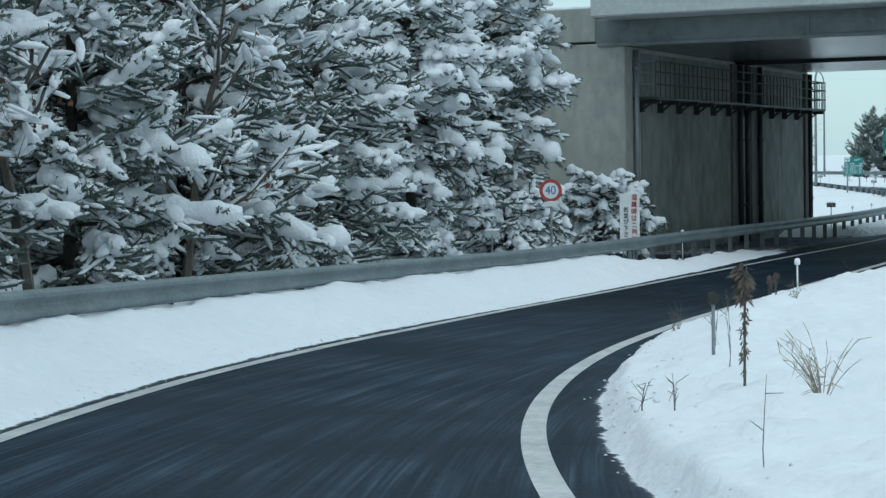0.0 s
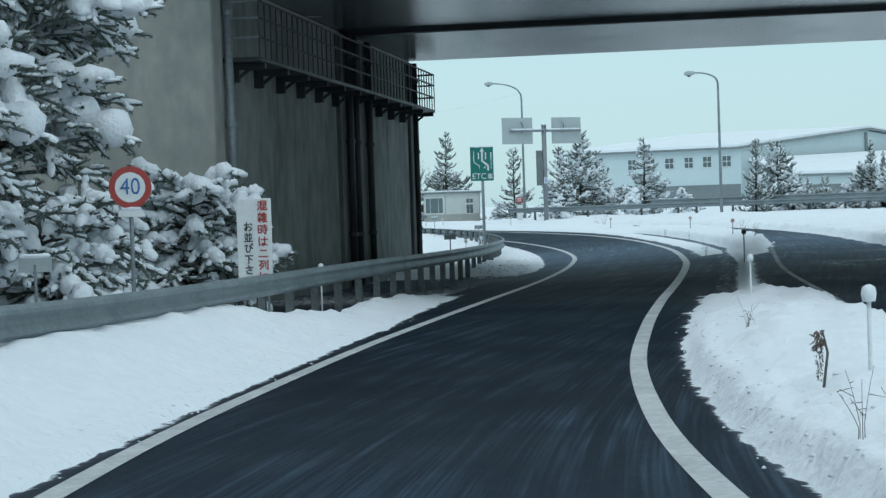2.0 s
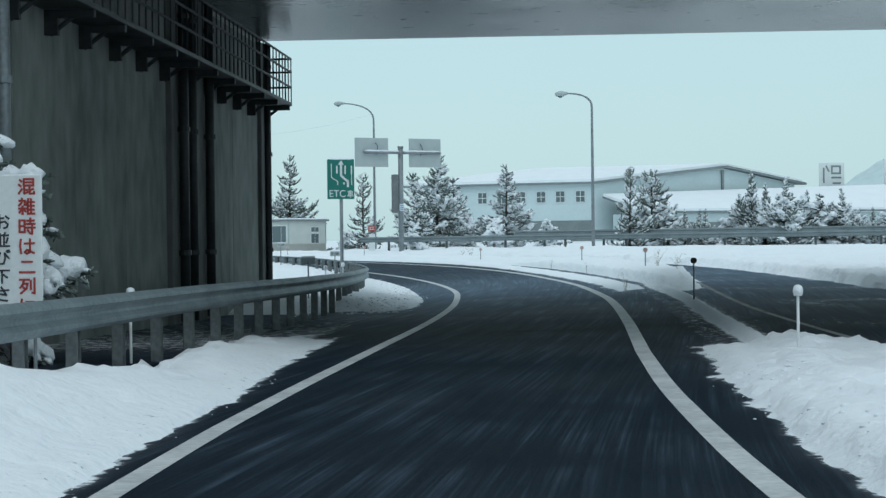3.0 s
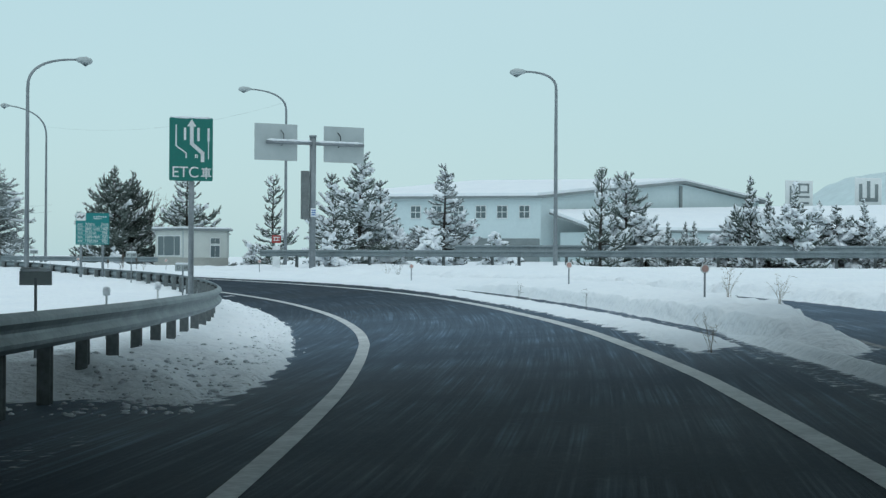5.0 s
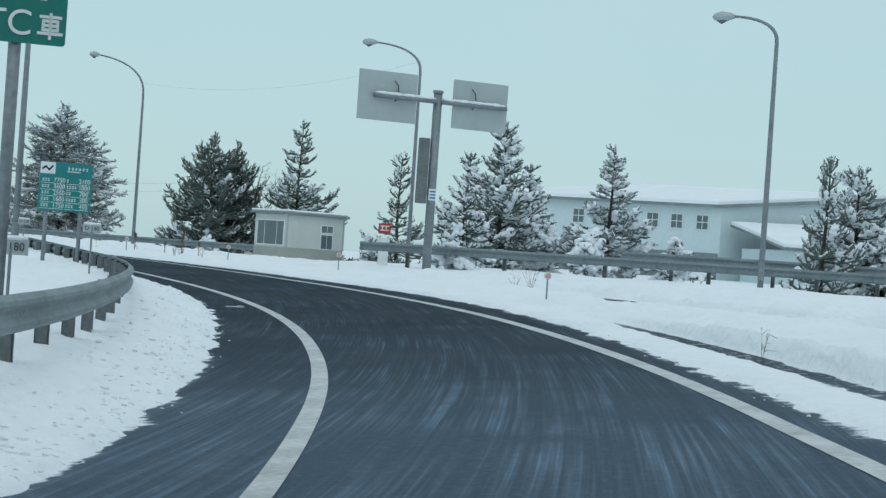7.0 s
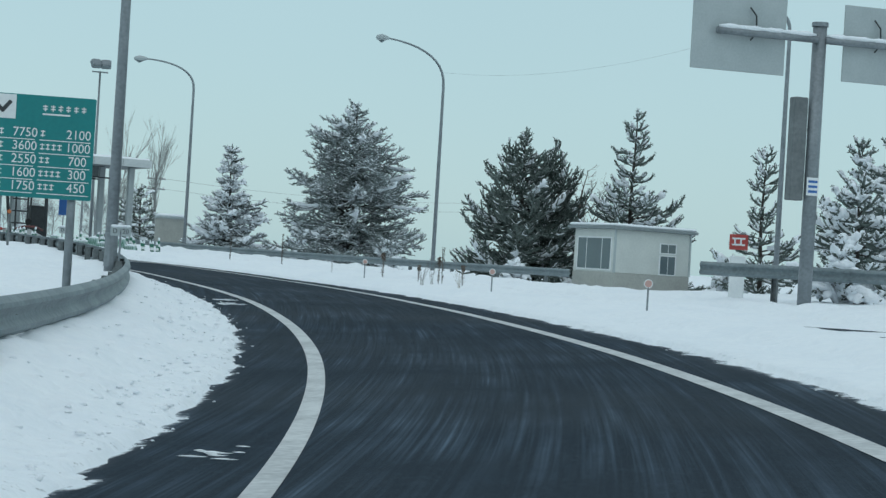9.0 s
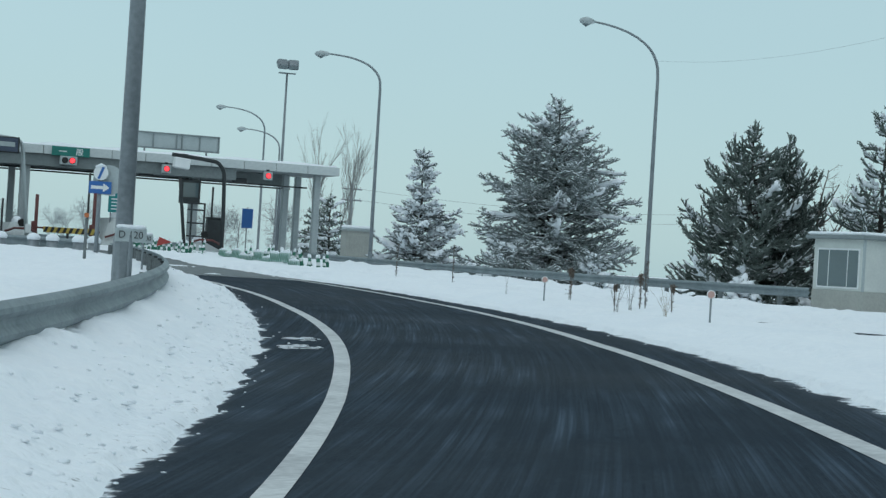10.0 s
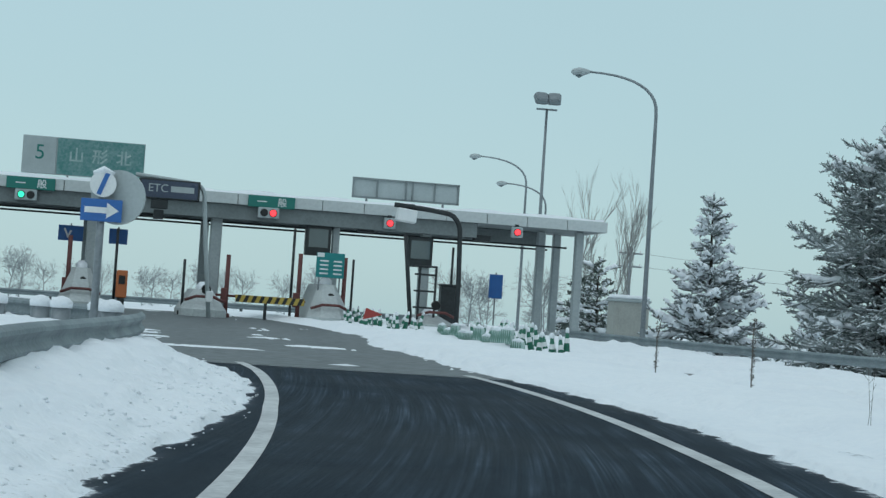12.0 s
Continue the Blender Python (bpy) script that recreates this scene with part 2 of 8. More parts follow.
# ---- materials ----
def surface(name, base, second=None, rough=0.6, metal=0.0, vary=0.12, coarse=0.6, fine=18.0, bump=0.08, bump_scale=40.0, rough_vary=0.1, stretch=None, tone=0.0):
    """A worn surface: two colours mixed at two scales, uneven gloss and a fine relief."""
    m = bpy.data.materials.new(name)
    m.use_nodes = True
    nt = m.node_tree
    bsdf = nt.nodes["Principled BSDF"]
    co = nt.nodes.new("ShaderNodeTexCoord")
    src = co.outputs["Object"]
    if stretch:
        mp = nt.nodes.new("ShaderNodeMapping")
        mp.inputs["Scale"].default_value = stretch
        nt.links.new(src, mp.inputs[0])
        src = mp.outputs[0]
    second = second or tuple(c * (1 - 3 * vary) for c in base)
    n1, n2 = nt.nodes.new("ShaderNodeTexNoise"), nt.nodes.new("ShaderNodeTexNoise")
    n1.inputs["Scale"].default_value, n1.inputs["Detail"].default_value = coarse, 5
    n2.inputs["Scale"].default_value, n2.inputs["Detail"].default_value = fine, 3
    nt.links.new(src, n1.inputs["Vector"])
    nt.links.new(src, n2.inputs["Vector"])
    add = nt.nodes.new("ShaderNodeMath")
    add.operation = "ADD"
    nt.links.new(n1.outputs[0], add.inputs[0])
    nt.links.new(n2.outputs[0], add.inputs[1])
    rng = nt.nodes.new("ShaderNodeMapRange")
    rng.inputs[1].default_value, rng.inputs[2].default_value = 0.75, 1.3
    nt.links.new(add.outputs[0], rng.inputs[0])
    mix = nt.nodes.new("ShaderNodeMix")
    mix.data_type = "RGBA"
    mix.inputs[6].default_value, mix.inputs[7].default_value = (*base, 1), (*second, 1)
    nt.links.new(rng.outputs[0], mix.inputs[0])
    out = mix.outputs[2]
    if tone:
        info = nt.nodes.new("ShaderNodeObjectInfo")
        hsv = nt.nodes.new("ShaderNodeHueSaturation")
        tr = nt.nodes.new("ShaderNodeMapRange")
        tr.inputs[3].default_value, tr.inputs[4].default_value = 1 - tone, 1 + tone
        nt.links.new(info.outputs["Random"], tr.inputs[0])
        nt.links.new(tr.outputs[0], hsv.inputs["Value"])
        nt.links.new(out, hsv.inputs["Color"])
        out = hsv.outputs[0]
    nt.links.new(out, bsdf.inputs["Base Color"])
    rr = nt.nodes.new("ShaderNodeMapRange")
    rr.inputs[3].default_value, rr.inputs[4].default_value = max(0.05, rough - rough_vary), min(1.0, rough + rough_vary)
    nt.links.new(n1.outputs[0], rr.inputs[0])
    nt.links.new(rr.outputs[0], bsdf.inputs["Roughness"])
    bsdf.inputs["Metallic"].default_value = metal
    if bump:
        n3 = nt.nodes.new("ShaderNodeTexNoise")
        n3.inputs["Scale"].default_value, n3.inputs["Detail"].default_value = bump_scale, 4
        nt.links.new(src, n3.inputs["Vector"])
        bp = nt.nodes.new("ShaderNodeBump")
        bp.inputs["Strength"].default_value = min(1.0, bump * 4)
        bp.inputs["Distance"].default_value = bump * 0.2
        nt.links.new(n3.outputs[0], bp.inputs["Height"])
        nt.links.new(bp.outputs[0], bsdf.inputs["Normal"])
    return m


def lit(name, colour, strength):
    m = bpy.data.materials.new(name)
    m.use_nodes = True
    b = m.node_tree.nodes["Principled BSDF"]
    b.inputs["Base Color"].default_value = (*colour, 1)
    b.inputs["Emission Color"].default_value = (*colour, 1)
    b.inputs["Emission Strength"].default_value = strength
    return m


def pane_glass(name, tint):
    m = surface(name, tint, rough=0.08, rough_vary=0.03, vary=0.05, bump=0)
    m.node_tree.nodes["Principled BSDF"].inputs["Specular IOR Level"].default_value = 0.8
    return m


BOUGH_SNOW = surface("bough_snow", (0.86, 0.89, 0.92), (0.79, 0.83, 0.88), rough=0.8, coarse=2, fine=14, bump=0.2, bump_scale=16)
FADED_PAINT = surface("faded_line_paint", (0.24, 0.25, 0.255), (0.05, 0.055, 0.06), rough=0.6, coarse=0.9, fine=7, bump=0.04)
LINE_PAINT = surface("line_paint", (0.60, 0.61, 0.61), (0.36, 0.37, 0.38), rough=0.55, coarse=1.5, fine=14, bump=0.05)
CONCRETE = surface("concrete", (0.37, 0.375, 0.345), (0.25, 0.26, 0.245), rough=0.85, coarse=0.45, fine=3, bump=0.1, bump_scale=14, stretch=(1, 1, 0.6))
CONCRETE_PALE = surface("pale_concrete", (0.50, 0.54, 0.54), (0.38, 0.41, 0.42), rough=0.8, coarse=0.5, fine=7, bump=0.08, bump_scale=14)
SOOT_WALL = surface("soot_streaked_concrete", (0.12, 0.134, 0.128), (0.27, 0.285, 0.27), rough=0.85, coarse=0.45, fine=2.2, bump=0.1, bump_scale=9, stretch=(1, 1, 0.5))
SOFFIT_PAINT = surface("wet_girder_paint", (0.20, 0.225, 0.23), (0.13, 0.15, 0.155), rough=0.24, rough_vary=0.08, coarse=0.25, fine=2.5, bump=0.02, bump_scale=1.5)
CONCRETE_DARK = surface("dark_concrete", (0.15, 0.155, 0.15), (0.08, 0.085, 0.083), rough=0.85, coarse=0.5, fine=5, bump=0.1, bump_scale=14, stretch=(1, 1, 0.3))
GALVANISED = surface("galvanised_steel", (0.215, 0.26, 0.277), (0.13, 0.165, 0.178), rough=0.55, metal=0.15, coarse=1.2, fine=12, bump=0.04, bump_scale=60)
POLE_STEEL = surface("weathered_zinc", (0.26, 0.29, 0.31), (0.17, 0.195, 0.21), rough=0.5, metal=0.35, coarse=1.5, fine=14, bump=0.03)
POST_STEEL = surface("weathered_post", (0.19, 0.215, 0.22), (0.10, 0.115, 0.118), rough=0.6, metal=0.2, coarse=3, fine=14, bump=0.05)
DARK_STEEL = surface("dark_painted_steel", (0.035, 0.042, 0.045), (0.02, 0.024, 0.026), rough=0.55, metal=0.2, coarse=2, fine=12, bump=0.04)
RUST = surface("red_primer_steel", (0.16, 0.05, 0.045), (0.09, 0.03, 0.03), rough=0.6, coarse=2, fine=12, bump=0.04)
SIGN_GREEN = surface("sign_green", (0.010, 0.18, 0.15), (0.008, 0.155, 0.13), rough=0.4, coarse=1.2, fine=20, bump=0)
FEE_GREEN = surface("fee_board_green", (0.008, 0.22, 0.22), (0.006, 0.19, 0.195), rough=0.4, coarse=1.2, fine=20, bump=0)
SIGN_WHITE = surface("sign_white", (0.78, 0.80, 0.80), (0.68, 0.71, 0.72), rough=0.45, coarse=2, fine=20, bump=0)
SIGN_BACK = surface("sign_back_grey", (0.42, 0.47, 0.48), (0.35, 0.40, 0.41), rough=0.5, metal=0.1, coarse=1.5, fine=20, bump=0.02)
SIGN_RED = surface("sign_red", (0.42, 0.055, 0.045), (0.34, 0.05, 0.045), rough=0.5, coarse=2, fine=20, bump=0)
SIGN_BLUE = surface("sign_blue", (0.03, 0.14, 0.42), (0.03, 0.12, 0.36), rough=0.45, coarse=2, fine=20, bump=0)
NUMERAL_BLUE = surface("numeral_blue", (0.045, 0.16, 0.42), rough=0.5, bump=0)
INK = surface("sign_ink", (0.05, 0.055, 0.06), rough=0.5, bump=0)
PLASTER = surface("cream_wall_panel", (0.60, 0.63, 0.60), (0.52, 0.55, 0.53), rough=0.7, coarse=1.2, fine=10, bump=0.04)
BASE_BLOCK = surface("grey_base_block", (0.40, 0.41, 0.38), (0.32, 0.33, 0.31), rough=0.8, coarse=1.5, fine=10, bump=0.08)
FACTORY_WALL = surface("pale_blue_cladding", (0.60, 0.70, 0.72), (0.55, 0.65, 0.675), rough=0.6, coarse=0.3, fine=3, bump=0.03)
FACTORY_TRIM = surface("grey_trim", (0.24, 0.28, 0.29), rough=0.6, bump=0.02)
GLASS = pane_glass("window_glass", (0.10, 0.14, 0.155))
BARK = surface("bark", (0.055, 0.047, 0.040), (0.030, 0.027, 0.024), rough=0.9, coarse=4, fine=25, bump=0.2, bump_scale=30)
# frosted; the snowfall's haze on far trees is also put into this pale colour
FROST_HAZE_NEEDLES = surface("frost_and_haze_needles", (0.075, 0.10, 0.092), (0.42, 0.46, 0.47), rough=0.8, coarse=1.1, fine=9, bump=0, tone=0.15)
NEEDLES = surface("needles", (0.042, 0.064, 0.052), (0.22, 0.26, 0.245), rough=0.8, coarse=2.2, fine=11, bump=0, tone=0.15)
DRY_LEAF = surface("dry_leaves", (0.20, 0.10, 0.055), (0.12, 0.065, 0.04), rough=0.8, coarse=2, fine=9, bump=0)
TWIG = surface("twigs", (0.13, 0.115, 0.10), (0.07, 0.063, 0.056), rough=0.9, coarse=3, fine=20, bump=0)
STRAW = surface("dry_grass", (0.34, 0.28, 0.19), (0.14, 0.11, 0.075), rough=0.85, coarse=3, fine=20, bump=0)
CANOPY_WHITE = surface("canopy_fascia", (0.56, 0.60, 0.60), (0.47, 0.51, 0.52), rough=0.5, coarse=0.6, fine=8, bump=0.03)
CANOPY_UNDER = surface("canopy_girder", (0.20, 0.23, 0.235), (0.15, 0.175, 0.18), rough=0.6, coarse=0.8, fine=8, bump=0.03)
PILLAR = surface("pillar_paint", (0.36, 0.40, 0.41), (0.28, 0.315, 0.325), rough=0.55, coarse=0.8, fine=9, bump=0.03)
DARK_GREEN = surface("barrier_green", (0.02, 0.16, 0.10), (0.015, 0.12, 0.08), rough=0.55, bump=0.02)
YELLOW = surface("barrier_yellow", (0.50, 0.36, 0.06), (0.40, 0.29, 0.06), rough=0.55, bump=0.02)
ORANGE = surface("orange_plastic", (0.55, 0.16, 0.05), (0.42, 0.13, 0.05), rough=0.5, bump=0.02)
BLACK = surface("black_rubber", (0.02, 0.021, 0.022), rough=0.6, bump=0.03)
RED_LIGHT = lit("red_signal", (1.0, 0.04, 0.05), 2.2)
GREEN_LIGHT = lit("green_signal", (0.05, 0.75, 0.45), 1.2)


class Wire:
    """Short hand for adding nodes to a material."""

    def __init__(self, m):
        self.nt = m.node_tree
        self.bsdf = self.nt.nodes["Principled BSDF"]

    def node(self, kind, *feeds, **sets):
        n = self.nt.nodes.new(kind)
        for k, v in sets.items():
            if k == "operation":
                n.operation = v
            elif k == "attribute_name":
                n.attribute_name = v
            else:
                n.inputs[k].default_value = v
        for k, f in enumerate(feeds):
            if f is None:
                continue
            if isinstance(f, (int, float)):
                n.inputs[k].default_value = f
            else:
                self.nt.links.new(f, n.inputs[k])
        return n.outputs

    def math(self, op, a, b=0.0):
        return self.node("ShaderNodeMath", a, b, operation=op)[0]

    def span(self, x, a, b, c=0.0, d=1.0):
        return self.node("ShaderNodeMapRange", x, a, b, c, d)[0]

    def noise(self, vec, scale, detail=3, rough=0.5):
        return self.node("ShaderNodeTexNoise", vec, Scale=scale, Detail=detail, Roughness=rough)[0]

    def blend(self, amount, a, b):
        n = self.nt.nodes.new("ShaderNodeMix")
        n.data_type = "RGBA"
        self.nt.links.new(amount, n.inputs[0])
        for k, v in ((6, a), (7, b)):
            if isinstance(v, tuple):
                n.inputs[k].default_value = (*v, 1)
            else:
                self.nt.links.new(v, n.inputs[k])
        return n.outputs[2]


def wet_asphalt(name, base, second, rough, spec):
    """Dark wet asphalt with grit, streaks of blown snow along the lane and a powdery fringe by the banks."""
    m = surface(name, base, second, rough=rough, rough_vary=0.14, coarse=0.25, fine=45, bump=0.1, bump_scale=60)
    w = Wire(m)
    w.bsdf.inputs["Specular IOR Level"].default_value = spec
    w.bsdf.inputs["Specular Tint"].default_value = (0.55, 0.85, 1.0, 1)
    lane = w.node("ShaderNodeSeparateXYZ", w.node("ShaderNodeAttribute", attribute_name="lane")[1])
    pow_ = w.node("ShaderNodeSeparateXYZ", w.node("ShaderNodeAttribute", attribute_name="powder")[1])
    across = w.math("SUBTRACT", lane[1], w.math("MULTIPLY", lane[0], 0.085))
    v1 = w.node("ShaderNodeCombineXYZ", w.math("MULTIPLY", lane[0], 0.22), w.math("MULTIPLY", across, 6.5))[0]
    v2 = w.node("ShaderNodeCombineXYZ", w.math("MULTIPLY", lane[0], 0.2), w.math("MULTIPLY", across, 27.0))[0]
    streak = w.math("ADD", w.math("MULTIPLY", w.noise(v1, 1.0, 2), 0.42), w.math("MULTIPLY", w.noise(v2, 1.0, 4, 0.6), 0.58))
    streak = w.span(streak, 0.40, 0.74)
    streak = w.math("MULTIPLY", streak, streak)
    obj = w.node("ShaderNodeTexCoord")[3]
    cloud = w.span(w.noise(obj, 0.55, 4), 0.36, 0.66, 0.25, 1.75)
    strength = w.math("ADD", w.math("MULTIPLY", pow_[1], 0.14), 0.12)
    haze = w.math("ADD", w.math("MULTIPLY", w.math("MULTIPLY", streak, cloud), strength), w.math("MULTIPLY", pow_[1], 0.10))
    grain = w.span(w.noise(obj, 13, 6, 0.75), 0.52, 0.75, 0.0, 0.075)
    haze = w.math("ADD", haze, w.math("MULTIPLY", grain, w.math("ADD", pow_[1], 0.25)))
    cover = w.math("ADD", pow_[0], w.math("MULTIPLY", w.math("SUBTRACT", w.noise(obj, 6.5, 7, 0.68), 0.5), 1.7))
    cover = w.span(cover, 0.62, 0.86)
    thin = w.math("MULTIPLY", w.math("MULTIPLY", pow_[0], pow_[0]), 0.10)
    old = w.bsdf.inputs["Base Color"].links[0].from_socket
    dusted = w.blend(haze, old, (0.45, 0.635, 0.85))
    w.nt.links.new(w.blend(w.math("MAXIMUM", thin, cover), dusted, (0.78, 0.82, 0.86)), w.bsdf.inputs["Base Color"])
    return m


def gritty_snow():
    """Snow with wind relief; slush and grit show where the plough has thrown them."""
    m = surface("snow", (0.86, 0.89, 0.92), (0.80, 0.84, 0.885), rough=0.75, coarse=0.5, fine=6, bump=0.30, bump_scale=6)
    w = Wire(m)
    grit = w.node("ShaderNodeSeparateXYZ", w.node("ShaderNodeAttribute", attribute_name="grit")[1])[0]
    obj = w.node("ShaderNodeTexCoord")[3]
    specks = w.math("ADD", w.noise(obj, 11, 6, 0.7), w.math("MULTIPLY", grit, 0.085))
    specks = w.span(specks, 0.635, 0.70)
    old = w.bsdf.inputs["Base Color"].links[0].from_socket
    w.nt.links.new(w.blend(w.math("MULTIPLY", specks, w.span(grit, 0.0, 0.25)), old, (0.16, 0.165, 0.17)), w.bsdf.inputs["Base Color"])
    return m


SNOW = gritty_snow()
ASPHALT = wet_asphalt("wet_asphalt", (0.0016, 0.0052, 0.0110), (0.0034, 0.0094, 0.0185), 0.7, 0.07)
PLAZA_CONCRETE = surface("wet_slushy_concrete", (0.028, 0.035, 0.040), (0.15, 0.168, 0.178), rough=0.55, rough_vary=0.2, coarse=0.5, fine=3.5, bump=0.08, bump_scale=14)

# ---- ground, roadway, snow ----
def sheet(name, grid, mat, label, category, kind="structure", smooth=True):
    """A mesh from a grid of places (rows x columns x 3)."""
    r, c, _ = grid.shape
    me = bpy.data.meshes.new(name)
    i = np.arange(r * c).reshape(r, c)
    quads = np.stack([i[:-1, :-1], i[:-1, 1:], i[1:, 1:], i[1:, :-1]], -1).reshape(-1, 4)
    me.from_pydata(grid.reshape(-1, 3).tolist(), [], quads.tolist())
    me.polygons.foreach_set("use_smooth", [smooth] * len(me.polygons))
    me.materials.append(mat)
    return tagged(new(name, me), label, category, kind=kind)


def spaced(*runs):
    """Columns at the given (from, to, step) runs."""
    return np.unique(np.concatenate([np.arange(a, b + 1e-6, d) for a, b, d in runs]).round(4))


def along(s, *knots):
    """A smooth run through (distance, value) knots."""
    k = np.array(knots, float)
    out = np.full(np.shape(s), k[0, 1])
    for (s0, v0), (s1, v1) in zip(k[:-1], k[1:]):
        out = out + (v1 - v0) * ease(s0, s1, s)
    return out


def left_edge(s):
    """Offset of the snow's edge on the left."""
    return along(s, (0, -2.35), (15, -2.28), (38, -1.93), (52, -2.05), (60, -2.4), (85, -2.2), (96, -2.52), (112, -2.6), (132, -2.25), (158, -2.5), (175, -1.75), (184, -2.2))


def right_edge(s):
    return along(s, (0, 2.2), (20, 2.48), (45, 2.65), (60, 2.85), (88, 3.0), (104, 2.75), (127, 3.2), (150, 3.05), (180, 3.5))


def second_near(s):
    """The second road's edge towards the ramp."""
    return along(s, (20, 6.2), (40, 5.85), (50, 5.5), (60, 5.0), (65, 4.3), (75, 4.4), (84, 4.8), (92, 5.6), (110, 6.2), (150, 6.8), (180, 7.4), (220, 9.6))


def second_far(s):
    return along(s, (20, 10.6), (60, 10.0), (90, 9.3), (125, 9.5), (142, 10.4), (158, 10.8), (186, 12.6), (220, 17.5))


def kerb_line(s):
    """Where the ramp's shoulder ends: a snowed kerb, then the foot of the ploughed wall."""
    return along(s, (50, 3.6), (57, 3.73), (68, 3.8), (80, 4.1), (89, 4.15), (94, 4.02), (105, 3.9), (130, 4.1))


def ragged(px, py):
    return 0.07 * waves(px, py, 1.3, 11) + 0.06 * waves(px, py, 0.42, 12) + 0.03 * waves(px, py, 0.2, 16)


def snow_depth(s, u):
    """Snow above the asphalt; below nought the lane lies bare."""
    x = on_road(s, u)
    px, py = x[..., 0], x[..., 1]
    rag = ragged(px, py)
    lumps = 0.03 * waves(px, py, 1.1, 13) + 0.04 * waves(px, py, 3.3, 14) + 0.026 * waves(px, py, 0.36, 15) * ease(-0.6, 0.8, waves(px, py, 2.1, 17)) + 0.012 * waves(px, py, 0.19, 19)
    # left: a bank to the rail and on; under the bridge it thins out
    dl = left_edge(s) + rag * along(s, (40, 0.4), (56, 1.0)) - u
    dry = ease(58, 74, s + 5 * rag) * (1 - ease(74, 82, s + 5 * rag))
    bank = along(s, (50, 0.50), (60, 0.30), (86, 0.24), (108, 0.30), (124, 0.46))
    left = np.where(dl > 0, 0.012 + 0.05 * ease(0, 0.1, dl) + bank * ease(0, 1.9, dl), 0.6 * dl) + lumps * ease(0, 0.6, dl)
    left = left - 0.5 * dry * ease(-0.8, 1.2, dl) - 0.6 * ease(49, 56, s + 3 * rag) * (1 - ease(74, 82, s)) * ease(0.8, 1.7, dl + 1.5 * rag)
    # right: the island, an opening, then a thin strip, a bare groove and the ploughed wall
    dr = u - right_edge(s) - rag * along(s, (40, 0.4), (56, 1.0))
    isle = 0.03 + along(s, (42, 0.42), (57, 0.16)) * (0.52 * ease(0, 0.24, dr) + 0.44 * ease(0.12, 1.3, dr)) + 0.085 * waves(px, py, 2.2, 31) * ease(0.3, 1.1, dr) + 0.06 * waves(px, py, 0.95, 41) * ease(0.05, 0.4, dr) + 0.022 * waves(px, py, 0.4, 42) * ease(0.1, 0.5, dr)
    kerb = kerb_line(s) + 0.25 * rag
    step = u - kerb
    strip = 0.028 + 0.03 * ease(0, 0.25, dr) * (1 - ease(0.4, 0.8, dr))
    groove = 0.12 * ease(-0.42, -0.30, step + 0.06 * waves(px, py, 0.7, 32))
    rise = along(s, (82, 0.26), (90, 0.32), (108, 0.27), (124, 0.18))
    wall = rise * ease(0.0, 0.10, step) + 0.05 * ease(0.1, 0.6, step) + 0.03 * waves(px, py, 1.7, 33) + 0.01 * waves(px, py, 0.6, 34)
    sharp = np.where(step < 0, strip - groove, wall)
    soft = 0.03 + strip - 0.03 * ease(0.6, 1.0, dr) + along(s, (110, 0.22), (124, 0.13), (160, 0.13), (172, 0.20)) * ease(1.0, 1.7, dr + 0.3 * waves(px, py, 9, 36)) + 0.05 * waves(px, py, 2.4, 37) * ease(1.4, 2.2, dr)
    fade = ease(108, 122, s)
    berm = sharp * (1 - fade) + soft * fade
    a = ease(66, 70, s)
    right = isle * (1 - a) + berm * a
    right = np.where(dr > 0, right, along(s, (44, 0.7), (60, 0.25)) * dr) + lumps * ease(0.1, 0.7, dr) * np.where((step < 0) & (s > 70), 0.12, 0.5)
    gap = ease(58, 63, s + 4 * rag - 1.2 * ease(2.6, 4.0, u)) * (1 - ease(81, 86, s + 2 * rag + 0.6 * (u - 3.6)))
    right = right - 0.5 * gap * ease(-0.3, 0.9, dr)
    ridge = 0.15 * np.exp(-((step / 0.15) ** 2)) * ease(52, 57, s) * (1 - ease(84, 90, s))
    right = np.where(np.abs(step) < 0.7, np.maximum(right, ridge - 0.03), right)
    # the second road, swept bare, and the bank beyond it
    second = ease(-0.3, 0.35, u - second_near(s) + 2 * rag) * (1 - ease(-0.3, 0.2, u - second_far(s) + 2 * rag))
    second = second * (1 - ease(132, 158, s) * ease(-0.25, 0.25, waves(px, py, 4.5, 51)))
    right = right * (1 - second) + second * (-0.06 + 0.03 * waves(px, py, 5, 35))
    far = ease(-0.1, 0.5, u - second_far(s) + rag)
    right = right * (1 - far) + far * (0.26 + 1.6 * lumps + 0.05 * waves(px, py, 2.0, 38))
    depth = np.where(u < 0.2, left, right)
    # the toll plaza's forecourt lies bare between the rail's end and the closed lanes
    fore = ease(180, 184.5, s - 0.3 * u + 3 * rag) * (1 - ease(-2.0, -0.5, u - second_near(s)))
    open_l = along(s, (182, -2.6), (190, -3.6), (206, -16.0))
    open_r = along(s, (182, 3.5), (197, 4.8), (216, 7.6), (240, 9.6))
    bare = ease(-0.5, 0.5, u - open_l + 3 * rag) * (1 - ease(-0.6, 0.6, u - open_r + 3 * rag))
    patch = 0.085 * ease(0.85, 1.3, waves(px, py, 6, 21) + 0.45 * waves(px, py, 1.4, 22) + 0.3 * waves(px, py, 0.5, 23))
    return depth * (1 - fore) + fore * (bare * (-0.05 + patch) + (1 - bare) * np.maximum(depth, 0.24 + lumps))


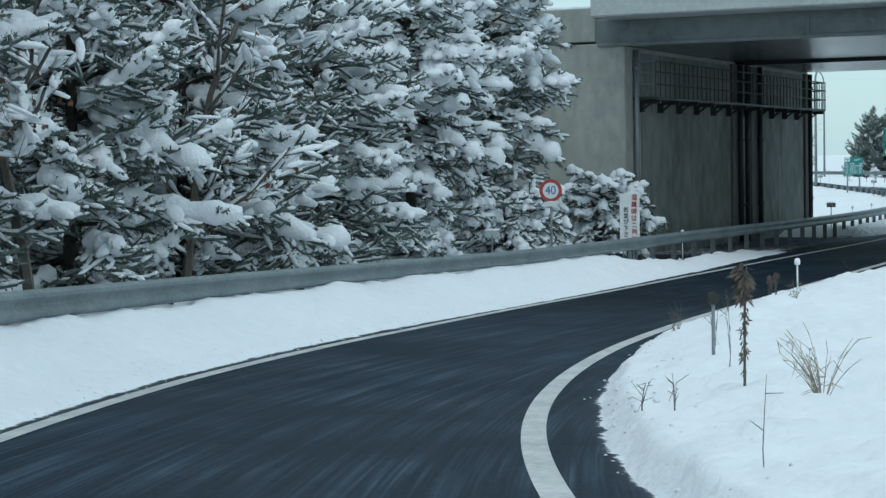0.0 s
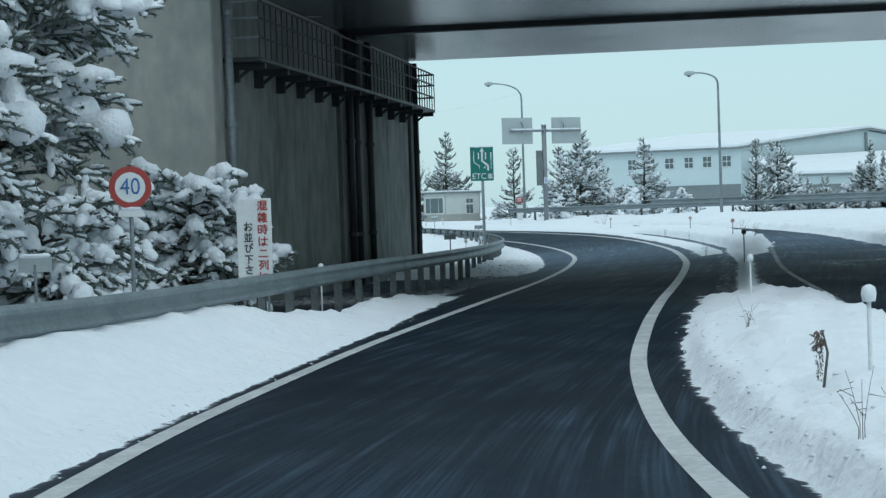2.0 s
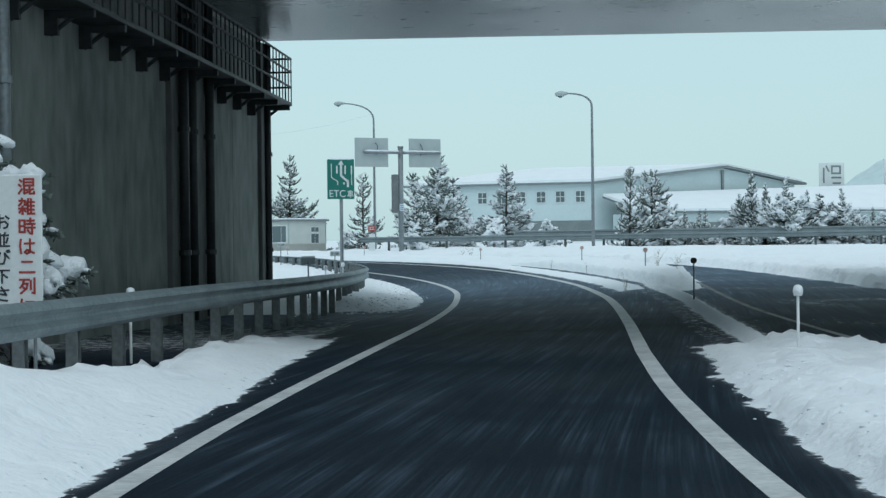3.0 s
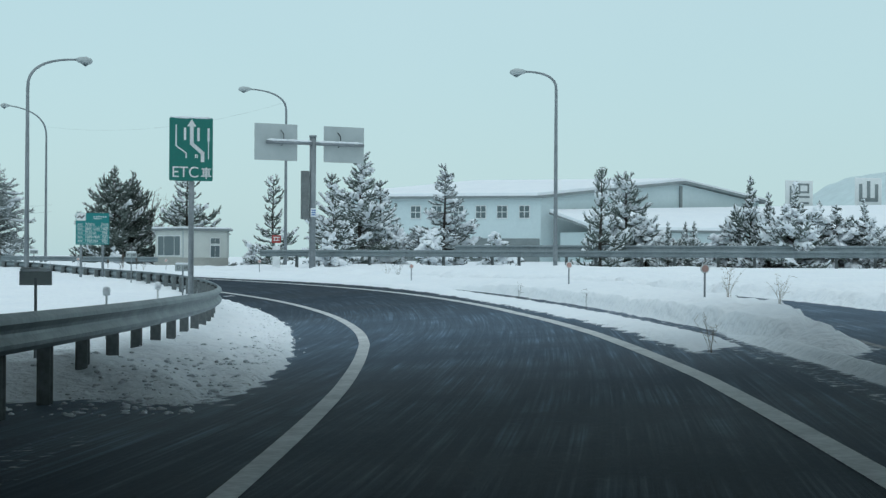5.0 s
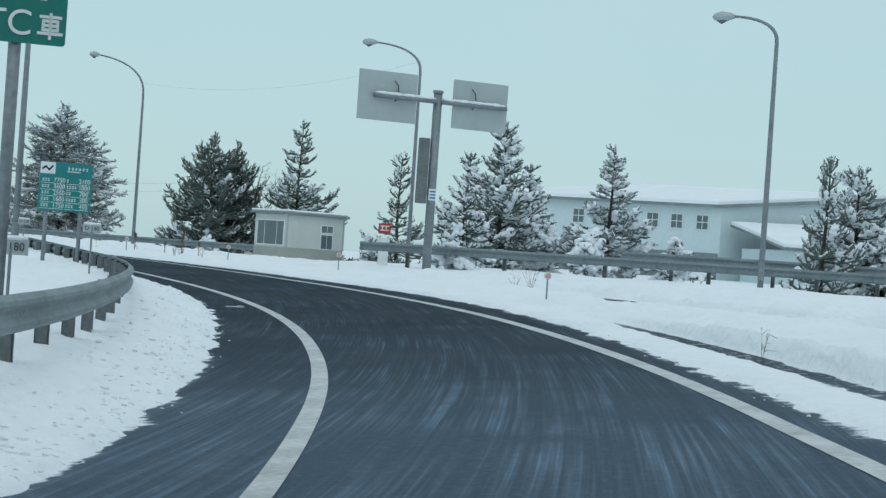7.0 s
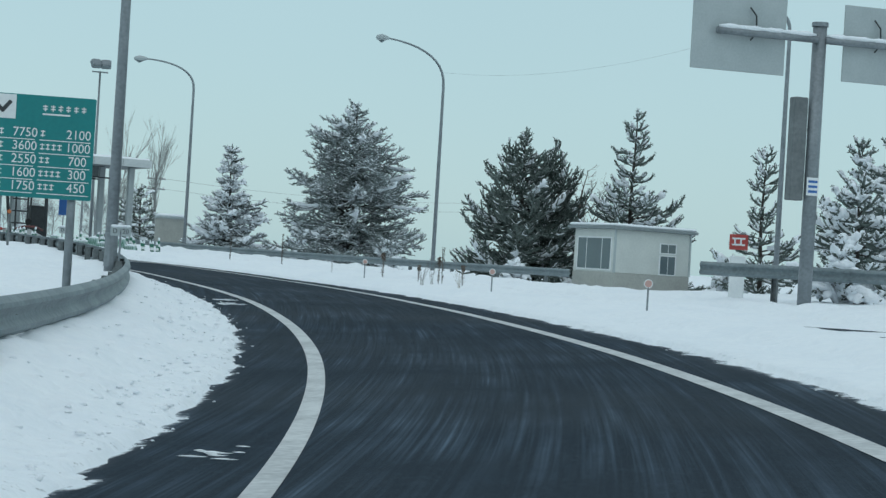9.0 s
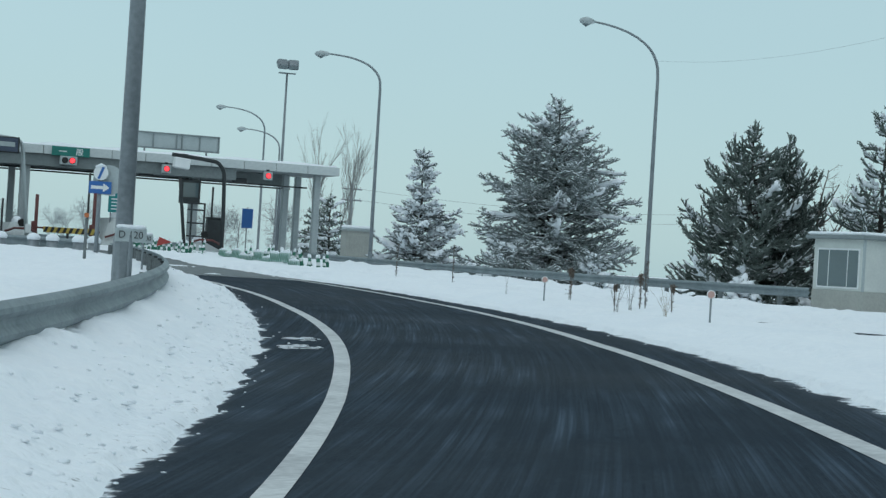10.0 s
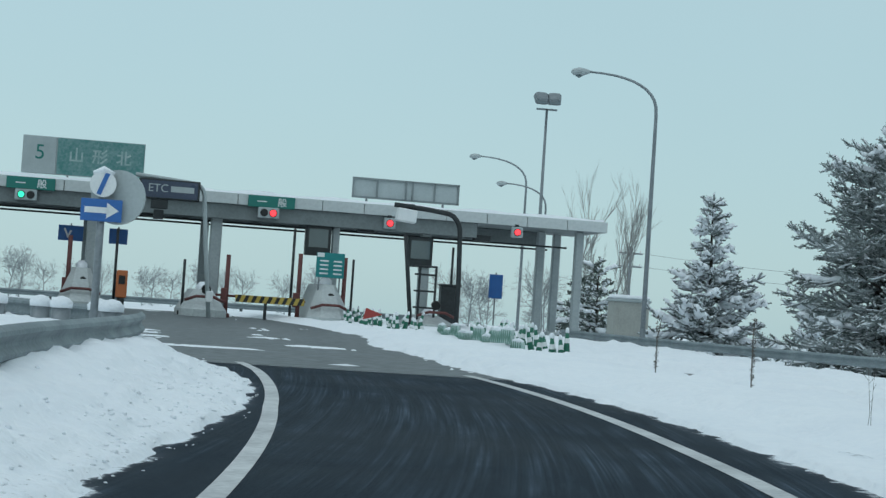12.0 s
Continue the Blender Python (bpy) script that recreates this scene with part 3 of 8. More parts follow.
def point_data(ob, name, values):
    """A vector for every vertex of a sheet."""
    at = ob.data.attributes.new(name, "FLOAT_VECTOR", "POINT")
    at.data.foreach_set("vector", np.stack(values, -1).astype(np.float32).ravel())


cols = spaced((-16, -6, 0.5), (-6, -3.4, 0.16), (-3.4, -1.2, 0.06), (-1.2, 1.8, 1.0), (1.8, 4.6, 0.06), (4.6, 10, 0.15), (10, 14, 0.25), (14, 24, 0.5))
run = spaced((-22, 0, 2.0), (0, 125, 0.25), (125, 200, 0.3), (200, 268, 1.0))
SG, UG = np.meshgrid(run, cols, indexing="ij")
snow_grid = on_road(SG, UG)
outer = np.maximum(11.0, second_far(SG) + 1.2)
edge = np.maximum(ease(0, 4.5, UG - outer), ease(-8, -14, UG))
snow_grid[..., 2] = (snow_grid[..., 2] + snow_depth(SG, UG)) * (1 - edge) + (land(snow_grid[..., 0], snow_grid[..., 1]) + 0.02) * edge
verge = sheet("snow_verge", snow_grid, SNOW, "uneven white snow banks with ragged edges along the wet road", "snow")
near_l = np.clip(left_edge(SG) - UG, -1, 3)
grit = 0.8 * ease(69, 76, SG) * (1 - ease(77, 85, SG)) * (1 - 0.5 * ease(0.4, 2.0, near_l)) * (UG < 0) + 0.22 * (UG < 0) * (1 - ease(0.1, 0.7, near_l)) + 0.10 * (UG > 0) * ease(84, 90, SG) * (1 - ease(100, 116, SG)) * np.exp(-(((UG - kerb_line(SG)) / 0.25) ** 2))
point_data(verge, "grit", (grit, grit * 0, grit * 0))

road_cols = spaced((-9, -3.4, 0.5), (-3.4, -1.0, 0.1), (-1.0, 1.8, 0.4), (1.8, 5.0, 0.1), (5.0, 11, 0.3), (11, 22, 1.0))
SG, UG = np.meshgrid(spaced((-22, 0, 1.0), (0, 182, 0.4)), road_cols, indexing="ij")
road = sheet("road", on_road(SG, UG), ASPHALT, "dark wet asphalt ramp with thin streaks of blown snow", "road")
powder = np.exp(np.minimum(snow_depth(SG, UG), 0) / 0.05)
# blown dust by distance; the nought at 43-66 paints in the bridge's shade
dust = along(SG, (0, 0.3), (30, 0.25), (43, 0.0), (66, 0.0), (77, 1.2), (98, 1.2), (110, 0.45), (121, 0.22), (150, 0.16), (182, 0.12))
point_data(road, "lane", (SG, UG, SG * 0))
sheltered = ease(56, 64, SG) * (1 - ease(73, 81, SG)) * ease(0.0, 0.7, left_edge(SG) - UG)
powder = np.maximum(powder, along(SG, (62, 0.74), (74, 0.52)) * sheltered)
point_data(road, "powder", (powder, dust, SG * 0))
SG, UG = np.meshgrid(spaced((182, 268, 1.0)), spaced((-26, 13, 1.5)), indexing="ij")
sheet("forecourt", on_road(SG, UG, 0.004), PLAZA_CONCRETE, "wet grey concrete toll plaza floor with slush", "pavement")

# the open country round about, one sheet to the horizon, sunk below the banks and the roadway
gx = spaced((-1500, -300, 100), (-300, -80, 20), (-80, 160, 3.0), (160, 400, 20), (400, 1600, 100))
gy = spaced((-1000, -100, 90), (-100, 300, 3.0), (300, 600, 25), (600, 2400, 120))
XG, YG = np.meshgrid(gx, gy)
SN, UN = nearest(XG, YG)
inside = (1 - ease(0, 3.0, np.where(UN > 0, UN - np.maximum(12.5, second_far(SN) + 2.0), -UN - 12.5))) * ease(-21, -16, SN) * (1 - ease(262, 266, SN))
ground_grid = np.stack([XG, YG, land(XG, YG) - 1.2 * inside], -1)
sheet("ground", ground_grid, SNOW, "wide snow-covered ground reaching the hazy horizon", "ground")


def stripe(name, s0, s1, u_of, width, mat, label):
    s = np.arange(s0, s1 + 0.01, 0.5)
    u = u_of(s)
    grid = np.stack([on_road(s, u - width / 2, 0.006), on_road(s, u + width / 2, 0.006)], 1)
    return sheet(name, grid, mat, label, "road marking")


def left_line(s):
    return np.interp(s, np.arange(len(LINE_LEFT)) * 10.0, LINE_LEFT)


def right_line(s):
    return np.interp(s, np.arange(len(LINE_RIGHT)) * 10.0, LINE_RIGHT)


stripe("edge_line", -20, 183, left_line, 0.17, LINE_PAINT, "worn white edge line painted on the asphalt")
stripe("edge_line", -20, 183, right_line, 0.20, LINE_PAINT, "worn white edge line painted on the asphalt")
stripe("second_road_line", 24, 104, lambda s: along(s, (24, 5.95), (52, 5.5), (72, 4.85), (104, 6.2)), 0.12, FADED_PAINT, "faded white line half covered by snow")

# ---- the overbridge ----
WALL_A, WALL_B = np.array([6.28, 61.35]), np.array([16.03, 82.3])  # the abutment's face along the ramp
W_LEN = float(np.linalg.norm(WALL_B - WALL_A))
W_DIR = (WALL_B - WALL_A) / W_LEN
W_OUT = np.array([W_DIR[1], -W_DIR[0]])  # towards the road
W_TURN = math.degrees(math.atan2(W_DIR[1], W_DIR[0]))
SOFFIT = 7.1


def by_wall(a, out, z):
    """a metres along the abutment's face, out metres towards the road."""
    p = WALL_A + W_DIR * a + W_OUT * out
    return (p[0], p[1], z)


def build_bridge():
    # abutment: body, wing wall and the upstand that closes the deck's end
    ab = thing("abutment", (0, 0, 0), "tall grey concrete bridge abutment, stained and sooty", "abutment", kind="structure")
    part("body", Soup().box(by_wall(W_LEN / 2 + 0.28, -4.0, 3.4), (W_LEN + 0.56, 8.0, 7.4), W_TURN, 0.03), CONCRETE, ab)
    part("wing_wall", Soup().box(by_wall(-0.3, -6.0, 3.56), (0.66, 12.0, 7.3), W_TURN, 0.03), CONCRETE, ab, "lighter concrete wing wall")
    part("upstand", Soup().box(by_wall(0.2, -6.6, 7.83), (1.62, 11.2, 1.1), W_TURN, 0.03), CONCRETE, ab)
    for out, w, z in ((-3.2, 0.03, 5.0), (-6.4, 0.03, 5.0)):
        part("wall_joint", Soup().box(by_wall(-0.632, out, z), (0.012, w, 4.4), W_TURN), CONCRETE_DARK, ab, "dark construction joint")
    rng = random.Random(4)
    rim = []
    for a, o0, o1, z, t in ((-0.36, -1.0, -0.02, 7.24, 0.06), (-0.42, -12.0, -1.0, 8.41, 0.07)):
        path = [by_wall(a + rng.uniform(-0.04, 0.04), o, z) for o in np.arange(o0, o1 + 0.01, 0.14)]
        rim.append((path, [t * rng.uniform(0.7, 1.15) for _ in path]))
    s = Soup()
    for path, r in rim:
        s.tube(path, r, 7)
    part("ledge_snow", s, BOUGH_SNOW, ab, "strip of snow on the ledge", smooth=True)
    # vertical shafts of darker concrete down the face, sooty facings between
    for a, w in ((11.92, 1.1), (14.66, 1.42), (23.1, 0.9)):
        part("wall_rib", Soup().box(by_wall(a, 0.06, 3.35), (w, 0.16, 7.3), W_TURN, 0.02), CONCRETE_DARK, ab, "darker vertical rib")
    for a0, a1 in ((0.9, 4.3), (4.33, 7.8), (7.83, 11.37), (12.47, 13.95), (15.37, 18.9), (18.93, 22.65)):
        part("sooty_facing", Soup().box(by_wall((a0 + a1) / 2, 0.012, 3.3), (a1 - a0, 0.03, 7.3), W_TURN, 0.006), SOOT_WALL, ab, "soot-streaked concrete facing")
    # superstructure: two box girders with smooth wet undersides, a slot between, overhanging slabs above
    deck = thing("bridge_deck", (0, 0, 0), "grey motorway bridge deck with smooth wet underside", "bridge", kind="structure")
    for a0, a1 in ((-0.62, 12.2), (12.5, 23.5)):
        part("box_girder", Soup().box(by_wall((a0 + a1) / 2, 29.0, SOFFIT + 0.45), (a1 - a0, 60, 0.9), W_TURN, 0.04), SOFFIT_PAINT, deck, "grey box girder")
    part("slab", Soup().box(by_wall(4.95, 29.7, SOFFIT + 1.2), (14.5, 60.5, 0.7), W_TURN, 0.05), CONCRETE_PALE, deck, "pale overhanging deck slab")
    part("slab", Soup().box(by_wall(18.55, 29.7, SOFFIT + 1.2), (12.1, 60.5, 0.7), W_TURN, 0.05), CONCRETE_PALE, deck, "pale overhanging deck slab")
    for e in (-2.1, 12.0, 12.75, 24.4):
        part("parapet", Soup().box(by_wall(e, 29.7, SOFFIT + 2.1), (0.3, 60, 1.1), W_TURN, 0.03), CONCRETE_PALE, deck)
    part("joint_trough", Soup().box(by_wall(12.35, 29.0, SOFFIT + 0.12), (0.36, 60, 0.5), W_TURN, 0.02), DARK_STEEL, deck, "dark drip trough in the slot")
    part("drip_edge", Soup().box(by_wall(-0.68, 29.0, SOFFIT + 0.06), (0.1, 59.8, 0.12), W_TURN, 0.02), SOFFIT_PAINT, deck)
    for out in (6.0, 13.0, 20.0):
        part("web_stiffener", Soup().box(by_wall(-0.66, out, SOFFIT + 0.5), (0.06, 0.12, 0.76), W_TURN, 0.01), SOFFIT_PAINT, deck)

    # inspection walkway along the face
    wk = thing("inspection_walkway", (0, 0, 0), "dark steel inspection walkway with railing bolted to the abutment", "walkway")
    z0 = 5.42
    a0, a1 = 0.1, W_LEN + 0.4
    s = Soup()
    s.box(by_wall((a0 + a1) / 2, 0.42, z0), (a1 - a0, 0.8, 0.09), W_TURN, 0.01)
    part("deck_plate", s, DARK_STEEL, wk)
    for k, h in enumerate((0.45, 0.85, 1.2)):
        s = Soup()
        s.tube([by_wall(a0, 0.8, z0 + h), by_wall(a1, 0.8, z0 + h)], 0.028, 6)
        part("rail", s, DARK_STEEL, wk)
    for e in (a0, a1):
        s = Soup()
        for h in (0.45, 0.85, 1.2):
            s.tube([by_wall(e, 0.05, z0 + h), by_wall(e, 0.8, z0 + h)], 0.028, 6)
        part("end_rail", s, POLE_STEEL if e == a0 else DARK_STEEL, wk, "pale galvanised end rail" if e == a0 else "")
    n = 46
    bar = Soup().tube([(0, 0, 0), (0, 0, 1.2)], 0.016, 5).mesh("baluster", DARK_STEEL)
    for k in range(n + 1):
        ob = new("baluster", bar)
        ob.parent = wk
        ob.matrix_basis = pose(*by_wall(a0 + (a1 - a0) * k / n, 0.8, z0))
    for k in range(1, 5):
        ob = new("baluster", bar)
        ob.parent = wk
        ob.matrix_basis = pose(*by_wall(a1, 0.8 * k / 5, z0))
    brace = Soup()
    brace.box((0, 0.4, -0.1), (0.12, 0.8, 0.14), 0, 0.01)
    brace.box((0, 0.12, -0.28), (0.12, 0.24, 0.3), 0, 0.01)
    brace.tube([(0, 0.1, -0.42), (0, 0.5, -0.12)], 0.04, 6)
    brace = brace.mesh("bracket", DARK_STEEL)
    for k in range(12):
        ob = new("bracket", brace)
        ob.parent = wk
        ob.matrix_basis = pose(*by_wall(a0 + 0.5 + (a1 - a0 - 0.8) * k / 11, 0, z0), 0, 0, W_TURN - 180)

    # rainwater pipes
    for a, out, r, z1 in ((0.12, 0.14, 0.09, 7.0), (12.0, 0.26, 0.1, 7.0), (12.9, 0.26, 0.1, 7.0), (14.8, 0.26, 0.1, 7.0), (23.2, 0.2, 0.1, 7.0)):
        pipe = thing("downpipe", (0, 0, 0), "grey rainwater pipe clamped to the concrete wall", "pipe", group="downpipes")
        s = Soup()
        s.tube([by_wall(a, out, 0.2), by_wall(a, out, z1)], r, 10)
        part("tube", s, POLE_STEEL if a < 1 else DARK_STEEL, pipe, smooth=True)
        for z in (1.6, 4.1, 6.4):
            s = Soup()
            s.tube([by_wall(a, out, z - 0.05), by_wall(a, out, z + 0.05)], r * 1.3, 10)
            part("collar", s, POLE_STEEL if a < 1 else DARK_STEEL, pipe)


build_bridge()

# ---- guard rails ----
W_BEAM = [(0.0, 0.175), (0.02, 0.165), (0.075, 0.125), (0.085, 0.085), (0.03, 0.03), (0.02, 0.0), (0.03, -0.03), (0.085, -0.085), (0.075, -0.125), (0.02, -0.165), (0.0, -0.175),
          (-0.012, -0.165), (0.045, -0.115), (0.055, -0.085), (0.0, -0.03), (-0.01, 0.0), (0.0, 0.03), (0.055, 0.085), (0.045, 0.115), (-0.012, 0.165)]


def guard_rail(route, facing, label, spacing=3.0, beam_up=0.62, group="guard rails", snow=False):
    """A corrugated steel barrier along a route of places; facing +1 turns its front to the right of the route."""
    route = np.asarray(route, float)
    leg = np.r_[0, np.cumsum(np.linalg.norm(np.diff(route[:, :2], axis=0), axis=1))]
    rail = thing("guard_rail", (0, 0, 0), label, "guard rail", group)

    def at(d):
        p = np.array([np.interp(d, leg, route[:, k]) for k in range(3)])
        q = np.array([np.interp(min(d + 0.3, leg[-1]), leg, route[:, k]) for k in range(3)]) - np.array([np.interp(max(d - 0.3, 0), leg, route[:, k]) for k in range(3)])
        q /= np.hypot(q[0], q[1])
        return p, np.array([q[1], -q[0], 0]) * facing, math.degrees(math.atan2(q[1], q[0]))

    d = 0.0
    while d < leg[-1] - 0.5:
        e = min(d + spacing + 0.06, leg[-1])
        ps = [at(t) for t in np.linspace(d, e, 4)]
        s = Soup().sweep([p[0] + np.array([0, 0, beam_up]) for p in ps], [p[1] for p in ps], W_BEAM if facing > 0 else W_BEAM[::-1])
        part("beam", s, GALVANISED, rail)
        d += spacing
    post = Soup()
    for x, y, w, t in ((0, 0.055, 0.15, 0.02), (-0.068, 0, 0.014, 0.13), (0.068, 0, 0.014, 0.13)):
        post.box((x, y, (beam_up - 0.38) / 2), (w, t, beam_up + 0.62), 0, 0.004)
    post = post.mesh("post", POST_STEEL)
    block = Soup().box((0, 0, 0), (0.12, 0.1, 0.24), 0, 0.01).mesh("spacer", DARK_STEEL)
    d = spacing / 2
    while d < leg[-1]:
        p, side, a = at(d)
        ob = new("post", post)
        ob.parent = rail
        ob.matrix_basis = pose(*(p - side * 0.12), 0, 0, a)
        ob2 = new("spacer", block)
        ob2.parent = rail
        ob2.matrix_basis = pose(*(p - side * 0.03 + np.array([0, 0, beam_up])), 0, 0, a)
        d += spacing
    return rail


def rail_offset(s):
    return -3.95 + 0.75 * ease(166, 182, s)


s_run = np.arange(-8, 181.6, 1.0)
guard_rail(on_road(s_run, rail_offset(s_run), 0.12 - 0.10 * ease(118, 138, s_run)), 1, "weathered galvanised guard rail along the snowy verge of the ramp", 2.0)
R0, R_DIR = np.array([43.05, 153.66]), np.array([0.80, -0.60])
pts_r = [R0 + R_DIR * d for d in np.arange(0, 86, 2.0)]
guard_rail([(p[0], p[1], 1.28 + 0.004 * k) for k, p in enumerate(pts_r)], 1, "grey guard rail beyond the second road, half buried in snow", 4.0)
R1 = np.array([53.0, 150.5])
pts_r = [R1 + np.array([0.82, -0.57]) * d for d in np.arange(0, 60, 2.0)]
guard_rail([(p[0], p[1], 1.6 + 0.004 * k) for k, p in enumerate(pts_r)], 1, "dark grey guard rail behind a line of young trees", 4.0)
F0, F1 = np.array([45.7, 184.8]), np.array([24.5, 233.5])
pts_f = [F0 + (F1 - F0) * t for t in np.linspace(0, 1, 24)]
guard_rail([(p[0], p[1], 0.91 + 0.30 * (k / 23) ** 2) for k, p in enumerate(pts_f)], -1, "grey guard rail in front of snowy conifers", 4.0)


FR = radians(20.5)
pts_b = [(15.71 + a * math.cos(FR) - 30 * math.sin(FR), 233.39 + a * math.sin(FR) + 30 * math.cos(FR), 1.5) for a in np.arange(-34, 12, 2.0)]
guard_rail(pts_b, 1, "grey guard rail across the snow behind the toll plaza", 4.0, group="guard rails")

# ---- delineator posts ----
PINK_LENS = surface("pink_lens", (0.55, 0.34, 0.30), (0.48, 0.30, 0.27), rough=0.3, bump=0)


def delineator(place, up, head, label, tilt=0.0):
    d = thing("delineator_post", place, label, "road post", "delineator posts", turn=random.uniform(-22, 6))
    s = Soup().tube([(0, 0, -0.4), (0.02 * tilt, 0, up)], 0.018, 7)
    part("stake", s, POLE_STEEL if head != "white" else SIGN_WHITE, d, smooth=True)
    s = Soup()
    if head == "round":
        s.disc((0.02 * tilt, 0, up + 0.06), 0.062, 0.05, (0.3, -1, 0), 18)
        part("reflector", s, BLACK, d, "round dark reflector back")
    elif head == "pink":
        s.disc((0.02 * tilt, 0, up + 0.06), 0.078, 0.03, (0.0, -1, 0), 18)
        rim = part("reflector", s, SIGN_WHITE, d, "white reflector housing")
        part("lens", Soup().disc((0.02 * tilt, -0.018, up + 0.06), 0.06, 0.012, (0.0, -1, 0), 18), PINK_LENS, rim, "pale pink lens")
    else:
        s.tube([(0, 0, up - 0.04), (0, 0, up + 0.02), (0, 0, up + 0.07), (0, 0, up + 0.09)], [0.05, 0.06, 0.05, 0.015], 9)
        part("cap", s, BOUGH_SNOW, d, "little cap of snow", smooth=True)
    return d


def snow_top(s, u):
    return on_road(s, u, 0.0) + np.array([0, 0, max(0.0, float(snow_depth(np.array([s]), np.array([u]))[0]))])


for s, u, up, head in ((18.8, 3.56, 0.5, "round"), (37.6, 3.66, 0.55, "white"), (57.3, 3.75, 0.66, "white"), (75.1, 3.94, 0.76, "round"), (92.5, 4.6, 0.42, "pink"), (105.2, 4.46, 0.40, "pink"),
                       (124.0, 4.6, 0.42, "pink"), (143.4, 4.93, 0.40, "pink"), (156.0, 5.3, 0.42, "pink"), (166.0, 4.9, 0.42, "pink")):
    delineator(snow_top(s, u), up, head, {"round": "thin road post with a round dark reflector, standing in snow", "white": "slim pale road post capped with snow", "pink": "thin road post with a small pale pink reflector, standing in snow"}[head])
g_orange = thing("delineator_post", (24.7, 159.9, ground_at(24.7, 159.9)), "dark road post with a round orange reflector beside the rail", "road post", "delineator posts")
part("stake", Soup().tube([(0, 0, -0.4), (0, 0, 2.26 - ground_at(24.7, 159.9))], 0.035, 8), POST_STEEL, g_orange, smooth=True)
part("reflector", Soup().disc((0, -0.03, 2.33 - ground_at(24.7, 159.9)), 0.055, 0.03, (0, 1, 0), 18), ORANGE, g_orange, "round orange reflector")
for s, u, up in ((58.2, -4.3, 0.85), (88.0, -4.9, 0.7), (92.0, -4.6, 0.75)):
    delineator(snow_top(s, u), up, "white", "slim pale road post capped with snow")


# ---- street lamps ----
def street_lamp(base, height, arm, turn, label):
    """A tapered mast whose top bends over into an arm that carries a lantern; turn: where the arm points."""
    lamp = thing("street_lamp", base, label, "street lamp", "street lamps", turn=turn)
    drop = arm * 0.6
    path = [(0, 0, -0.6), (0, 0, height * 0.5), (0, 0, height - drop)]
    for k in range(1, 11):
        t = radians(82) * k / 10
        path.append((arm * (1 - math.cos(t) ** 0.78) / (1 - math.cos(radians(82)) ** 0.78), 0, height - drop + drop * (math.sin(t) / math.sin(radians(82))) ** 0.78))
    n = len(path)
    part("mast", Soup().tube(path, np.interp(np.arange(n), [0, 2, n - 1], [0.115, 0.075, 0.045]), 10), POLE_STEEL, lamp, smooth=True)
    s = Soup()
    s.tube([(arm - 0.05, 0, height), (arm + 0.12, 0, height), (arm + 0.45, 0, height - 0.01), (arm + 0.72, 0, height - 0.03), (arm + 0.8, 0, height - 0.03)], [0.06, 0.13, 0.19, 0.13, 0.03], 12)
    lan = part("lantern", s, SIGN_BACK, lamp, smooth=True)
    s = Soup()
    s.tube([(arm + 0.2, 0, height - 0.1), (arm + 0.45, 0, height - 0.17), (arm + 0.66, 0, height - 0.11)], [0.05, 0.12, 0.05], 10)
    part("glass_bowl", s, GLASS, lan, "clear lamp bowl", smooth=True)
    s = Soup().tube([(0, 0, 0.1), (0, 0, 0.75)], 0.125, 10)
    part("access_collar", s, POLE_STEEL, lamp)
    return lamp


def arm_turn(base, tip):
    return math.degrees(math.atan2(tip[1] - base[1], tip[0] - base[0]))


for base, tip, label in (((54.62, 141.82, 1.5), (52.83, 143.36, 11.05), "tall grey street lamp with a curved arm beyond the second road"),
                         ((52.5, 177.6, 1.5), (49.35, 178.05, 12.91), "tall grey street lamp with a curved arm behind the sign gantry"),
                         ((42.47, 207.26, 1.3), (38.5, 205.0, 13.42), "tall grey street lamp with a curved arm among snowy conifers"),
                         ((28.82, 224.25, 1.5), (25.06, 224.37, 13.26), "tall grey street lamp with a curved arm beside the toll plaza"),
                         ((18.3, 269.0, 1.5), (14.26, 269.53, 13.44), "far grey street lamp behind the toll canopy"),
                         ((18.9, 277.0, 1.5), (15.2, 277.5, 12.3), "far grey street lamp behind the toll canopy")):
    run = math.hypot(tip[0] - base[0], tip[1] - base[1])
    street_lamp(base, tip[2] - base[2], run - 0.75, arm_turn(base, tip), label)


def hung(a, b, sag, n=24):
    """A wire's places between two ends, hanging by sag metres in the middle."""
    t = np.linspace(0, 1, n)[:, None]
    p = np.array(a) * (1 - t) + np.array(b) * t
    p[:, 2] -= sag * 4 * (t * (1 - t))[:, 0]
    return p


single("overhead_wire", Soup().tube(hung((42.47, 207.26, 12.0), (52.5, 177.6, 12.1), 0.9), 0.004, 5), POLE_STEEL, "thin dark wire strung between two street lamps", "wire")
pole = thing("utility_pole", (25.5, 271.0, 1.0), "far grey power pole with two cross arms", "utility pole", turn=30)
part("pole", Soup().tube([(0, 0, -0.3), (0, 0, 7.0)], [0.16, 0.1], 8), POLE_STEEL, pole, smooth=True)
for zz in (5.6, 6.5):
    part("cross_arm", Soup().box((0, 0, zz), (1.8, 0.1, 0.1), 0, 0.01), POLE_STEEL, pole)
    for xx in (-0.75, 0.0, 0.75):
        part("insulator", Soup().tube([(xx, 0, zz + 0.05), (xx, 0, zz + 0.22)], 0.05, 6), SIGN_WHITE, pole)
for zz in (6.7, 7.6):
    single("power_line", Soup().tube(hung((25.5, 271.0, zz), (62.0, 300.0, zz + 0.9), 0.8), 0.012, 4), POLE_STEEL, "thin dark power line running to a far pole", "wire", "power lines")
